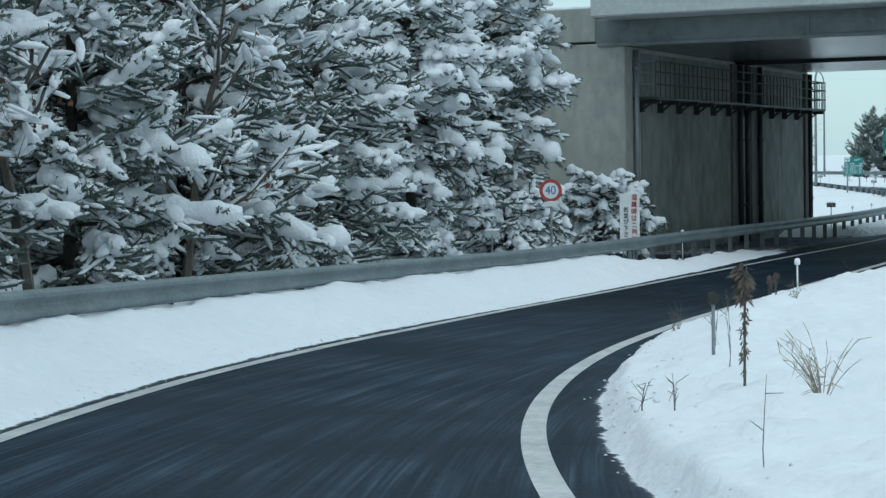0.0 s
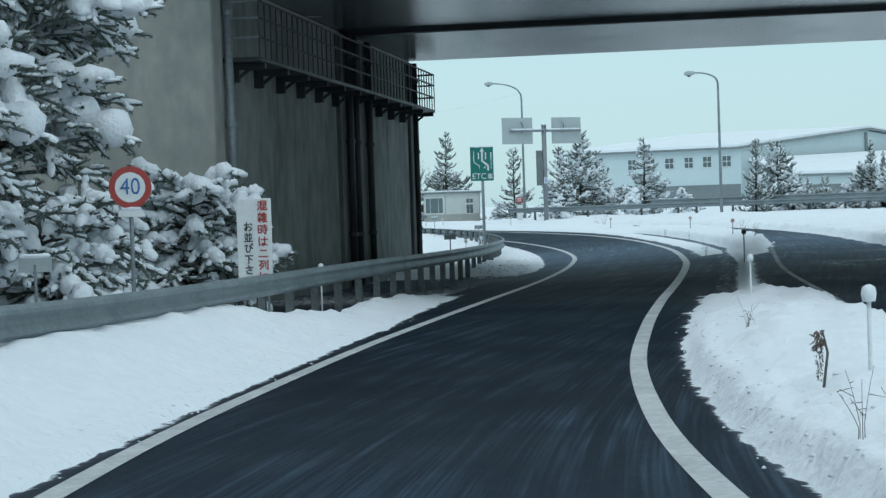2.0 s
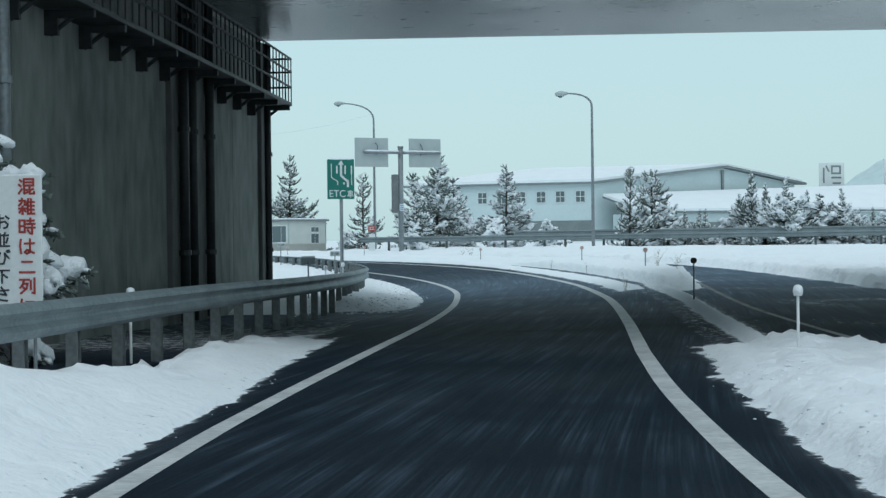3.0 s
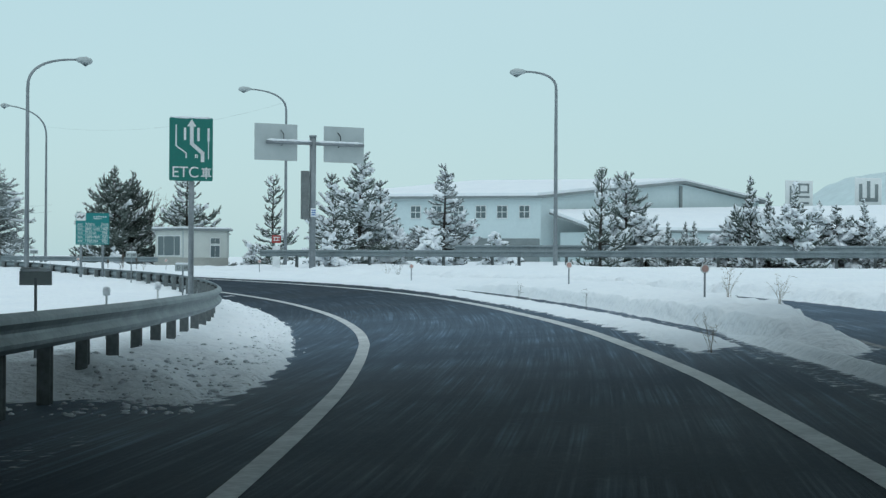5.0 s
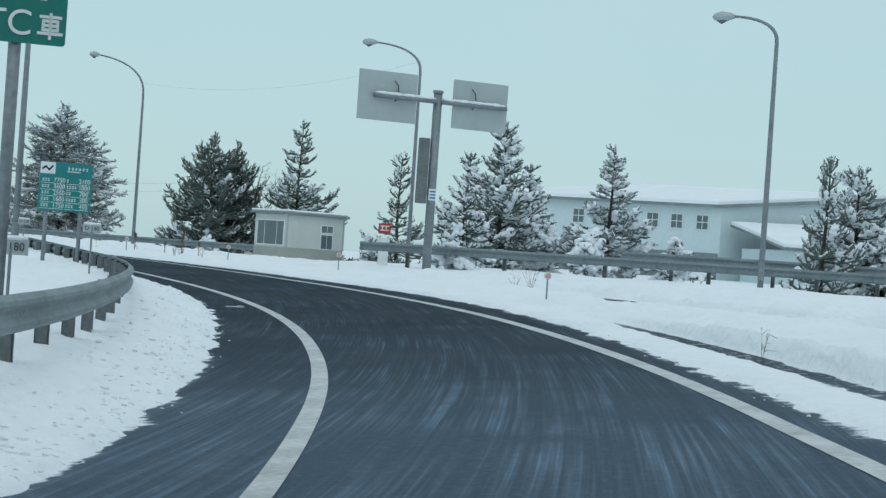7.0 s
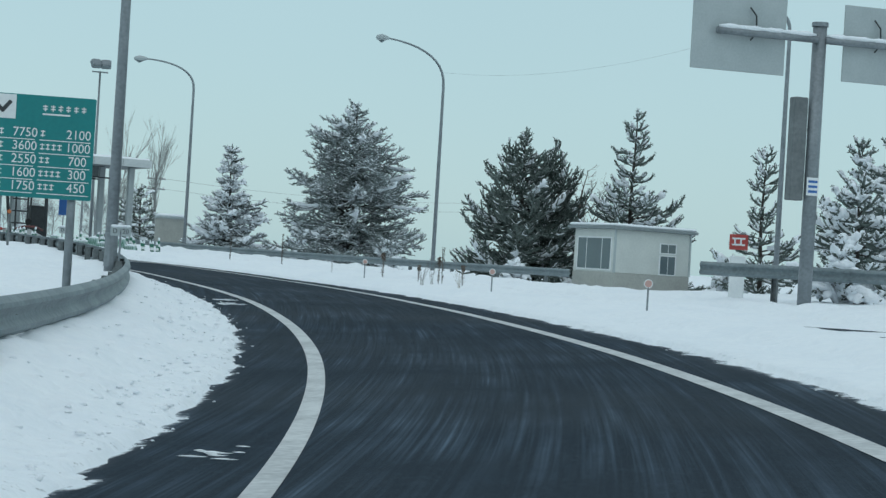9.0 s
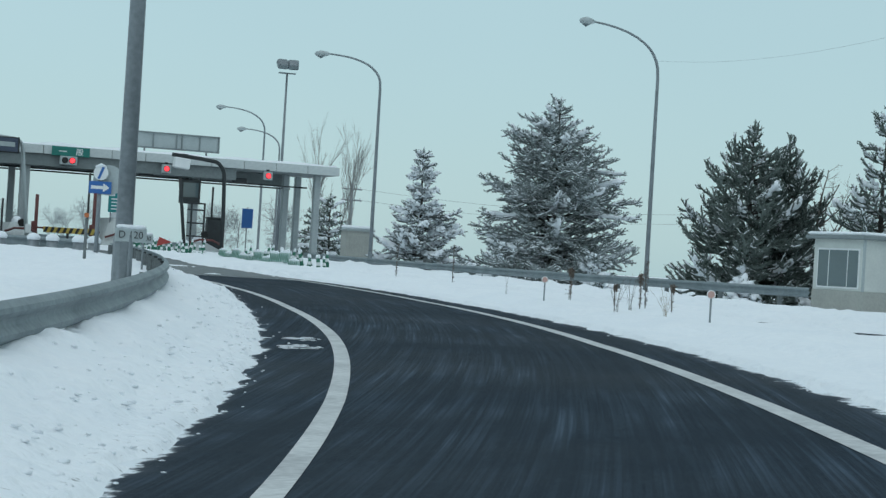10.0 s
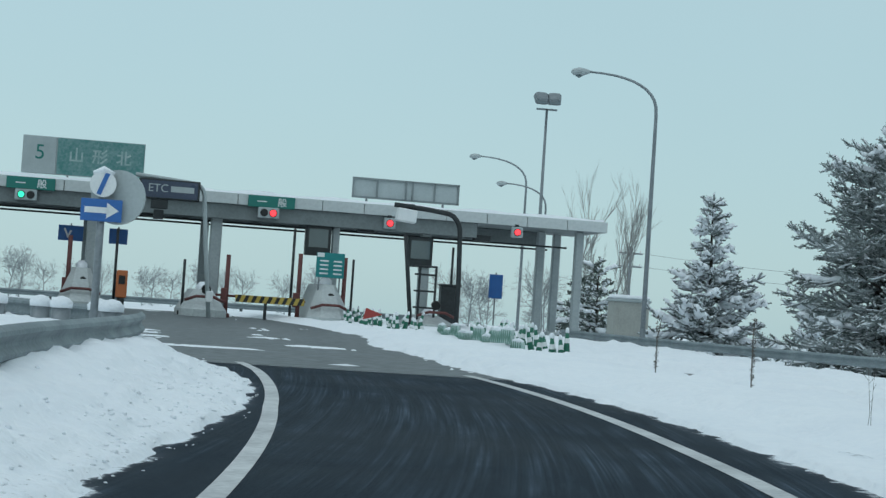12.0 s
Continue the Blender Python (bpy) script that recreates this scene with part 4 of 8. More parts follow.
# the lamp inside the rail, its arm over the ramp
lamp_l = snow_top(148.4, -4.2)
street_lamp(tuple(lamp_l), 9.5, 2.45, 17.0, "tall grey street lamp with number plate standing behind the guard rail")


# ---- small plates on stakes along the left verge ----
def distance_plate(place, up, turn, width=0.38):
    d = thing("distance_plate", place, "small grey plate with a code on a thin stake", "plate", "distance plates", turn=turn)
    part("stake", Soup().tube([(0, 0, -0.4), (0, 0, up)], 0.02, 6), POLE_STEEL, d)
    pl = part("plate", Soup().box((0, 0, up), (width, 0.02, 0.17), 0, 0.005), SIGN_BACK, d)
    part("snow_cap", Soup().box((0, 0, up + 0.1), (width * 0.95, 0.06, 0.05), 0, 0.02), BOUGH_SNOW, d, smooth=True)
    return d, pl


for s, u, up, text in ((54.2, -4.45, 0.75, ""), (44.0, -4.7, 0.7, ""), (83.0, -5.0, 0.95, ""), (107.0, -4.7, 0.95, "D 180"), (127.0, -4.5, 0.95, "D 140"), (147.7, -4.05, 0.75, "D 120"), (162.6, -4.25, 0.62, "D 100")):
    d, pl = distance_plate(tuple(snow_top(s, u)), up, heading(s) + 4)
    if text:
        lettering("code", text, 0.125, INK, pl, (0, -0.014, up), squash=0.95)

# ---- signs ----
def flat_strokes(soup, strokes, width, z_of, depth=0.006, y=0.0):
    """Strokes of a painted figure as thin raised bars in the sign's plane: each a list of (x, z) places."""
    for line in strokes:
        for (x0, z0), (x1, z1) in zip(line[:-1], line[1:]):
            dx, dz = x1 - x0, z1 - z0
            n = math.hypot(dx, dz)
            if n < 1e-6:
                continue
            px, pz = -dz / n * width / 2, dx / n * width / 2
            ex, ez = dx / n * width * 0.35, dz / n * width * 0.35
            a, b = (x0 - ex, z0 - ez), (x1 + ex, z1 + ez)
            q = [(a[0] + px, a[1] + pz), (b[0] + px, b[1] + pz), (b[0] - px, b[1] - pz), (a[0] - px, a[1] - pz)]
            v = [(x, y, z_of + z) for x, z in q] + [(x, y - depth, z_of + z) for x, z in q]
            soup.add(v, [(0, 1, 2, 3), (7, 6, 5, 4), (0, 4, 5, 1), (1, 5, 6, 2), (2, 6, 7, 3), (3, 7, 4, 0)])
    return soup


def rounded_plate(soup, w, h, zc, y, depth, r=0.04):
    ring = []
    for cx, cz, a0 in ((w / 2 - r, h / 2 - r, 0), (-w / 2 + r, h / 2 - r, 90), (-w / 2 + r, -h / 2 + r, 180), (w / 2 - r, -h / 2 + r, 270)):
        for k in range(4):
            a = radians(a0 + 30 * k)
            ring.append((cx + r * math.cos(a), cz + r * math.sin(a)))
    n = len(ring)
    v = [(x, y, zc + z) for x, z in ring] + [(x, y + depth, zc + z) for x, z in ring]
    f = [tuple(range(n)), tuple(range(2 * n - 1, n - 1, -1))] + [(i, i + n, (i + 1) % n + n, (i + 1) % n) for i in range(n)]
    soup.add(v, f)
    return soup


def snow_cap(soup, w, z, y=0.0, t=0.05, seed=1):
    """A low, uneven ridge of snow along a top edge."""
    rng = random.Random(seed)
    n = max(4, int(w / 0.12))
    path = [(-w / 2 + w * k / n, y, z + t * 0.2) for k in range(n + 1)]
    soup.tube(path, [t * (0.35 if k in (0, n) else rng.uniform(0.6, 1.1)) for k in range(n + 1)], 7)
    return soup


def speed_limit_sign():
    base = snow_top(49.1, -5.05)
    zc = 2.66 - base[2]
    sg = thing("speed_limit_sign", tuple(base), "round red-rimmed speed limit sign on a thin pole by the trees", "road sign", turn=heading(50) + 14)
    part("pole", Soup().tube([(0, 0.05, -0.5), (0, 0.05, zc + 0.3)], 0.03, 8), POLE_STEEL, sg, smooth=True)
    part("rim", Soup().disc((0, 0, zc), 0.30, 0.02, (0, 1, 0), 40), SIGN_RED, sg, "faded red rim")
    part("face", Soup().disc((0, -0.012, zc), 0.212, 0.01, (0, 1, 0), 40), SIGN_WHITE, sg, "white face")
    lettering("numerals", "40", 0.33, NUMERAL_BLUE, sg, (0, -0.022, zc), squash=0.88)
    pl = part("lower_plate", Soup().box((0, 0, zc - 0.37), (0.36, 0.015, 0.1), 0, 0.004), SIGN_WHITE, sg)
    part("snow_cap", snow_cap(Soup(), 0.3, zc - 0.31, 0, 0.03), BOUGH_SNOW, sg, smooth=True)


speed_limit_sign()

# each character as strokes on a unit square
GLYPHS = {
    "kon": [[(0.12, 0.9), (0.22, 0.8)], [(0.06, 0.62), (0.18, 0.52)], [(0.06, 0.08), (0.24, 0.36)], [(0.36, 0.94), (0.92, 0.94), (0.92, 0.56), (0.36, 0.56), (0.36, 0.94)], [(0.36, 0.75), (0.92, 0.75)], [(0.38, 0.48), (0.38, 0.08), (0.6, 0.18)], [(0.38, 0.3), (0.58, 0.3)], [(0.7, 0.48), (0.7, 0.08), (0.96, 0.08), (0.96, 0.2)], [(0.7, 0.26), (0.92, 0.36)]],
    "zatsu": [[(0.08, 0.84), (0.42, 0.84), (0.4, 0.6), (0.48, 0.6)], [(0.24, 0.98), (0.2, 0.7), (0.06, 0.56)], [(0.06, 0.38), (0.48, 0.38)], [(0.27, 0.52), (0.27, 0.04)], [(0.25, 0.36), (0.08, 0.14)], [(0.3, 0.36), (0.46, 0.2)], [(0.62, 0.96), (0.52, 0.6)], [(0.58, 0.76), (0.58, 0.04)], [(0.58, 0.76), (0.96, 0.76)], [(0.58, 0.54), (0.94, 0.54)], [(0.58, 0.31), (0.94, 0.31)], [(0.58, 0.07), (0.98, 0.07)], [(0.77, 0.94), (0.77, 0.07)]],
    "ji": [[(0.08, 0.86), (0.38, 0.86), (0.38, 0.16), (0.08, 0.16), (0.08, 0.86)], [(0.08, 0.51), (0.38, 0.51)], [(0.52, 0.84), (0.94, 0.84)], [(0.72, 0.98), (0.72, 0.64)], [(0.46, 0.64), (0.98, 0.64)], [(0.46, 0.42), (0.98, 0.42)], [(0.82, 0.56), (0.82, 0.06), (0.7, 0.08)], [(0.56, 0.28), (0.64, 0.18)]],
    "ha": [[(0.14, 0.9), (0.1, 0.5), (0.16, 0.08)], [(0.36, 0.66), (0.94, 0.68)], [(0.68, 0.92), (0.68, 0.16), (0.5, 0.06), (0.36, 0.16), (0.5, 0.28), (0.92, 0.1)]],
    "ni_two": [[(0.2, 0.76), (0.8, 0.76)], [(0.06, 0.14), (0.94, 0.14)]],
    "retsu": [[(0.06, 0.88), (0.6, 0.88)], [(0.3, 0.86), (0.22, 0.58), (0.06, 0.4)], [(0.22, 0.64), (0.52, 0.64), (0.44, 0.34), (0.1, 0.06)], [(0.2, 0.46), (0.34, 0.34)], [(0.7, 0.82), (0.7, 0.3)], [(0.92, 0.96), (0.92, 0.06), (0.78, 0.1)]],
    "ni": [[(0.16, 0.9), (0.1, 0.5), (0.16, 0.06)], [(0.42, 0.74), (0.88, 0.74)], [(0.44, 0.3), (0.56, 0.14), (0.94, 0.16)]],
    "o": [[(0.08, 0.7), (0.6, 0.72)], [(0.34, 0.94), (0.34, 0.12), (0.2, 0.1), (0.1, 0.24), (0.3, 0.42), (0.68, 0.5), (0.88, 0.32), (0.8, 0.12), (0.6, 0.06)], [(0.74, 0.84), (0.94, 0.68)]],
    "nara": [[(0.3, 0.96), (0.38, 0.82)], [(0.7, 0.96), (0.62, 0.82)], [(0.1, 0.78), (0.9, 0.78)], [(0.38, 0.78), (0.38, 0.1)], [(0.62, 0.78), (0.62, 0.1)], [(0.14, 0.6), (0.24, 0.3)], [(0.86, 0.6), (0.76, 0.3)], [(0.04, 0.08), (0.96, 0.08)]],
    "bi": [[(0.06, 0.78), (0.36, 0.82), (0.2, 0.4), (0.32, 0.1), (0.58, 0.12), (0.68, 0.5), (0.64, 0.8), (0.92, 0.46)], [(0.78, 0.96), (0.84, 0.84)], [(0.9, 1.0), (0.97, 0.88)]],
    "kuda": [[(0.06, 0.86), (0.94, 0.86)], [(0.46, 0.86), (0.46, 0.04)], [(0.48, 0.62), (0.8, 0.4)]],
    "sa": [[(0.1, 0.72), (0.88, 0.76)], [(0.4, 0.96), (0.72, 0.44), (0.36, 0.5)], [(0.2, 0.4), (0.24, 0.14), (0.78, 0.06)]],
    "i": [[(0.12, 0.82), (0.12, 0.36), (0.26, 0.12), (0.38, 0.28)], [(0.74, 0.74), (0.92, 0.3)]],
    "sha": [[(0.1, 0.86), (0.9, 0.86)], [(0.22, 0.7), (0.78, 0.7), (0.78, 0.34), (0.22, 0.34), (0.22, 0.7)], [(0.22, 0.52), (0.78, 0.52)], [(0.04, 0.2), (0.96, 0.2)], [(0.5, 0.98), (0.5, 0.0)]],
    "han": [[(0.24, 0.98), (0.16, 0.88)], [(0.08, 0.86), (0.42, 0.86), (0.42, 0.04), (0.36, 0.08)], [(0.1, 0.86), (0.1, 0.4), (0.03, 0.06)], [(0.03, 0.48), (0.48, 0.48)], [(0.26, 0.74), (0.26, 0.6)], [(0.26, 0.38), (0.26, 0.22)], [(0.6, 0.94), (0.6, 0.7), (0.52, 0.58)], [(0.6, 0.92), (0.84, 0.92), (0.84, 0.64), (0.96, 0.64)], [(0.54, 0.46), (0.9, 0.46), (0.76, 0.22), (0.52, 0.04)], [(0.6, 0.42), (0.76, 0.2), (0.98, 0.04)]],
    "yama": [[(0.5, 0.95), (0.5, 0.12)], [(0.12, 0.65), (0.12, 0.1), (0.88, 0.1), (0.88, 0.65)]],
    "gata": [[(0.06, 0.86), (0.54, 0.86)], [(0.04, 0.5), (0.56, 0.5)], [(0.2, 0.86), (0.18, 0.4), (0.06, 0.06)], [(0.42, 0.86), (0.42, 0.04)], [(0.92, 0.94), (0.64, 0.7)], [(0.94, 0.66), (0.62, 0.4)], [(0.96, 0.36), (0.6, 0.04)]],
    "kita": [[(0.34, 0.94), (0.34, 0.06)], [(0.06, 0.68), (0.34, 0.68)], [(0.04, 0.2), (0.34, 0.34)], [(0.6, 0.94), (0.6, 0.1), (0.94, 0.1), (0.94, 0.28)], [(0.6, 0.56), (0.9, 0.72)]],
}


def glyph(name, soup, key, x, z, size, width, y=0.0, squash=1.0):
    strokes = [[(x + (px - 0.5) * size * squash, z + (pz - 0.5) * size) for px, pz in line] for line in GLYPHS[key]]
    return flat_strokes(soup, strokes, width, 0.0, 0.005, y)


def queue_sign():
    a, b = np.array([5.11, 53.6]), np.array([5.66, 53.4])
    mid = (a + b) / 2
    turn = math.degrees(math.atan2(b[1] - a[1], b[0] - a[0]))
    zb, zt = 1.07, 2.48
    sg = thing("queue_notice", (mid[0], mid[1], 0), "white notice board with red and black writing behind the rail", "notice board", turn=turn)
    part("board", Soup().box((0, 0, (zb + zt) / 2), (0.58, 0.03, zt - zb), 0, 0.01), SIGN_WHITE, sg)
    for x in (-0.2, 0.2):
        part("leg", Soup().tube([(x, 0.035, 0.0), (x, 0.035, zt - 0.1)], 0.02, 6), POLE_STEEL, sg)
    for k, key in enumerate(("kon", "zatsu", "ji", "ha", "ni_two", "retsu", "ni")):
        part("character", glyph("", Soup(), key, 0.14, zt - 0.12 - 0.195 * k, 0.165, 0.021, -0.0165), SIGN_RED, sg, "red character")
    for k, key in enumerate(("o", "nara", "bi", "kuda", "sa", "i")):
        part("character", glyph("", Soup(), key, -0.10, zt - 0.46 - 0.178 * k, 0.15, 0.019, -0.0165), INK, sg, "black character")


queue_sign()


def lane_guide_sign():
    """Green ETC lane board with the lane arrows."""
    a, b = np.array([23.84, 100.82]), np.array([24.87, 100.77])
    mid = (a + b) / 2
    turn = math.degrees(math.atan2(b[1] - a[1], b[0] - a[0]))
    zb, zt, w = 3.37, 4.84, 1.03
    sg = thing("lane_guide_sign", (mid[0], mid[1], 0), "green lane guide board with white arrows on a single grey pole", "road sign", turn=turn)
    part("pole", Soup().tube([(0.03, 0.09, -0.3), (0.03, 0.09, zt - 0.15)], 0.065, 12), POLE_STEEL, sg, smooth=True)
    brd = part("board", rounded_plate(Soup(), w, zt - zb, (zt + zb) / 2, 0, 0.03, 0.03), SIGN_GREEN, sg)
    for z in (zb + 0.35, zt - 0.4):
        part("clamp", Soup().box((0.03, 0.05, z), (0.5, 0.05, 0.06), 0, 0.01), POLE_STEEL, sg)
    t = zt
    for line, wide in (([(-0.36, -0.18), (-0.36, -0.66), (-0.12, -0.82), (-0.12, -0.93)], 0.03), ([(-0.15, -0.25), (-0.15, -0.50)], 0.055), ([(0.17, -0.25), (0.17, -0.52)], 0.055), ([(0.41, -0.25), (0.41, -0.52)], 0.05), ([(0.41, -0.53), (0.41, -0.95)], 0.022), ([(0.10, -0.93), (0.10, -0.86), (0.14, -0.86), (0.14, -0.93)], 0.022)):
        part("lane_line", flat_strokes(Soup(), [line], wide, t), SIGN_WHITE, brd, "white lane line")
    s = flat_strokes(Soup(), [[(0.01, -0.2), (0.01, -0.60), (0.27, -0.82), (0.27, -1.0)]], 0.085, t)
    s.add([(-0.10, -0.006, t - 0.2), (0.12, -0.006, t - 0.2), (0.01, -0.006, t - 0.03)], [(0, 1, 2)])
    part("arrow", s, SIGN_WHITE, brd, "white lane arrow")
    lettering("inscription", "ETC", 0.36, SIGN_WHITE, brd, (-0.14, -0.006, zb + 0.19), squash=1.0)
    part("character", glyph("", Soup(), "sha", 0.36, zb + 0.19, 0.25, 0.03, -0.001), SIGN_WHITE, brd, "white character")
    part("snow_cap", snow_cap(Soup(), w * 0.96, zt, 0.015, 0.035), BOUGH_SNOW, sg, smooth=True)


lane_guide_sign()


def toll_fee_board():
    a, b = np.array([27.63, 128.14]), np.array([28.90, 128.21])
    mid = (a + b) / 2
    turn = math.degrees(math.atan2(b[1] - a[1], b[0] - a[0]))
    zb, zt, w = 2.07, 3.26, 1.28
    sg = thing("toll_fee_board", (mid[0], mid[1], 0), "teal toll fee table with white figures on two posts", "sign board", turn=turn)
    for x in (-0.42, 0.42):
        part("post", Soup().tube([(x, 0.08, 0.0), (x, 0.08, zt - 0.1)], 0.05, 10), POLE_STEEL, sg, smooth=True)
    brd = part("board", rounded_plate(Soup(), w, zt - zb, (zt + zb) / 2, 0, 0.035, 0.02), FEE_GREEN, sg)
    em = part("emblem_plate", Soup().box((-0.45, -0.004, zt - 0.15), (0.36, 0.008, 0.28)), SIGN_WHITE, brd, "white corner plate")
    part("emblem", flat_strokes(Soup(), [[(-0.58, -0.18), (-0.5, -0.12), (-0.42, -0.2), (-0.34, -0.1)]], 0.045, zt, 0.004, -0.009), INK, em, "dark swoosh")
    for k in range(6):
        part("title", flat_strokes(Soup(), [[(0.04 + 0.088 * k, -0.125), (0.085 + 0.088 * k, -0.125)], [(0.04 + 0.088 * k, -0.155), (0.085 + 0.088 * k, -0.155)], [(0.0625 + 0.088 * k, -0.11), (0.0625 + 0.088 * k, -0.175)]], 0.013, zt), SIGN_WHITE, brd, "small illegible white writing")
    part("title", flat_strokes(Soup(), [[(0.04, -0.215), (0.34, -0.215)]], 0.02, zt), SIGN_WHITE, brd, "small illegible white writing")
    for k, (l, r) in enumerate((("7750", "2100"), ("3600", "1000"), ("2550", "700"), ("1600", "300"), ("1750", "450"))):
        z = zt - 0.44 - 0.155 * k
        lettering("fare_numeral", l, 0.15, SIGN_WHITE, brd, (-0.15, -0.004, z), squash=0.95)
        lettering("fare_numeral", r, 0.15, SIGN_WHITE, brd, (0.46, -0.004, z), squash=0.95)
        for x0, count in ((-0.57, 3), (0.03, (1, 4, 2, 4, 3)[k])):
            for c in range(count):
                x = x0 + 0.066 * c
                part("place_name", flat_strokes(Soup(), [[(x, z + 0.025), (x + 0.042, z + 0.025)], [(x, z - 0.022), (x + 0.042, z - 0.022)], [(x + 0.021, z + 0.035), (x + 0.021, z - 0.032)]], 0.012, 0.0), SIGN_WHITE, brd, "illegible white writing")
        part("ruling", flat_strokes(Soup(), [[(-0.6, z - 0.077), (-0.04, z - 0.077)], [(0.02, z - 0.077), (0.6, z - 0.077)]], 0.01, 0.0), SIGN_WHITE, brd)


toll_fee_board()


PILLAR_GREY = surface("control_box_grey", (0.17, 0.19, 0.195), (0.11, 0.125, 0.13), rough=0.6, coarse=1.5, fine=10, bump=0.02)


def sign_gantry():
    """A T-shaped post with two boards seen from behind."""
    base = (44.70, 150.04, 0.9)
    d = np.array([47.75 - 41.4, 150.71 - 149.74])
    turn = math.degrees(math.atan2(d[1], d[0]))
    g = thing("sign_gantry", base, "grey T-post with two road signs seen from behind, snow-topped arm", "sign gantry", turn=turn)
    z = lambda h: h - base[2]
    part("post", Soup().tube([(0, 0, -0.3), (0, 0, z(7.9))], 0.17, 14), POLE_STEEL, g, smooth=True)
    part("post_cap", Soup().tube([(0, 0, z(7.9)), (0, 0, z(8.0))], 0.2, 14), POLE_STEEL, g)
    for x0, x1 in ((-2.75, -0.1), (0.1, 2.95)):
        arm = part("arm", Soup().tube([(x0, -0.12, z(7.56)), (x1, -0.12, z(7.56))], 0.085, 10), POLE_STEEL, g, smooth=True)
        part("arm_snow", snow_cap(Soup(), x1 - x0 - 0.1, z(7.66), -0.12, 0.075).shift((x0 + x1) / 2), BOUGH_SNOW, arm, "ridge of snow on the arm", smooth=True)
    for x0, x1 in ((-3.3, -0.85), (0.7, 3.1)):
        brd = part("board", Soup().box(((x0 + x1) / 2, 0.12, z(7.58)), (x1 - x0, 0.05, 1.88), 0, 0.015), SIGN_BACK, g, "grey back of a road sign")
        xc = (x0 + x1) / 2 + (0.35 if x0 < 0 else -0.3)
        part("conduit", Soup().tube([(xc - 0.12, 0.04, z(8.2)), (xc + 0.02, -0.02, z(8.0)), (xc + 0.02, -0.06, z(7.6)), (xc - 0.1, 0.0, z(7.4))], 0.02, 6), DARK_STEEL, brd, smooth=True)
    part("control_box", Soup().box((-0.42, 0.05, z(4.9)), (0.36, 0.3, 2.5), 0, 0.02), PILLAR_GREY, g, "tall grey control box")
    part("notice", Soup().box((-0.05, -0.19, z(4.0)), (0.32, 0.02, 0.44), 0, 0.005), SIGN_WHITE, g, "small blue and white notice")
    for k in range(3):
        part("notice_line", Soup().box((-0.05, -0.203, z(4.12 - 0.12 * k)), (0.24, 0.006, 0.06)), SIGN_BLUE, g, "blue line of illegible writing")


def shift(self, dx):
    self.v = [v + np.array([dx, 0, 0]) for v in self.v]
    return self


Soup.shift = shift
sign_gantry()


def red_notice():
    base = (44.62, 155.7, 1.35)
    sg = thing("red_notice", base, "small red notice on a white box beside the guard rail", "notice", turn=-16)
    part("stand", Soup().box((0, 0, 0.3), (0.42, 0.3, 1.3), 0, 0.02), SIGN_WHITE, sg)
    pl = part("panel", Soup().box((0, -0.17, 1.32), (0.50, 0.03, 0.42), 0, 0.01), SIGN_RED, sg)
    part("writing", flat_strokes(Soup(), [[(-0.16, 1.42), (0.16, 1.42)], [(-0.16, 1.25), (0.16, 1.25)], [(-0.1, 1.42), (-0.1, 1.25)], [(0.06, 1.42), (0.06, 1.25)]], 0.045, 0.0, 0.004, -0.187), SIGN_WHITE, pl, "illegible white writing")


red_notice()

# ---- the little booth ----
def booth():
    w, d, h0, h = 4.3, 3.0, 0.72, 2.65
    b = thing("gate_booth", (49.4, 189.45, 0.95), "small cream prefabricated booth with a snow-covered flat roof", "booth", turn=25.6)

    def ring(z0, z1, grow):
        return Soup().box((0, 0, (z0 + z1) / 2), (w + grow, d + grow, z1 - z0), 0, 0.02)

    part("plinth", ring(-0.6, h0, 0.04), BASE_BLOCK, b, "grey block base")
    part("wall", ring(h0, h, 0.0), PLASTER, b)
    roof = part("roof", Soup().box((0, 0, h + 0.06), (w + 0.5, d + 0.5, 0.14), 0, 0.02), FACTORY_TRIM, b)
    part("roof_snow", Soup().box((0, 0, h + 0.19), (w + 0.44, d + 0.44, 0.14), 0, 0.06), BOUGH_SNOW, roof, "even layer of snow", smooth=True)
    for x in (-w / 2, w / 2):
        part("corner_strip", Soup().box((x, -d / 2, (h0 + h) / 2), (0.09, 0.09, h - h0), 0, 0.01), SIGN_BACK, b)
    for x0, x1, z0, z1 in ((0.42, 1.3, 0.78, 1.58), (0.42, 1.3, 1.74, 2.12)):
        fr = part("window", Soup().box(((x0 + x1) / 2, -d / 2, (z0 + z1) / 2), (x1 - x0 + 0.1, 0.06, z1 - z0 + 0.1), 0, 0.01), SIGN_WHITE, b, "white framed window")
        for k in range(2):
            xc = x0 + (x1 - x0) * (k + 0.5) / 2
            part("pane", Soup().box((xc, -d / 2 - 0.03, (z0 + z1) / 2), ((x1 - x0) / 2 - 0.04, 0.02, z1 - z0)), GLASS, fr)
    fr = part("window", Soup().box((-w / 2, -0.02, 1.55), (0.06, 2.5, 1.5), 0, 0.01), SIGN_WHITE, b, "wide white framed window")
    for y0, y1 in ((-1.2, -0.62), (-0.56, 0.5), (0.56, 1.16)):
        part("pane", Soup().box((-w / 2 - 0.03, (y0 + y1) / 2, 1.55), (0.02, y1 - y0, 1.36)), GLASS, fr)


booth()


# ---- the pale hall and the low shed behind the trees ----
def slab_roof(soup, quad, up, thick):
    v = [(x, y, z + up) for x, y, z in quad]
    v += [(x, y, z + up + thick) for x, y, z in quad]
    soup.add(v, [(3, 2, 1, 0), (4, 5, 6, 7), (0, 1, 5, 4), (1, 2, 6, 5), (2, 3, 7, 6), (3, 0, 4, 7)])
    return soup


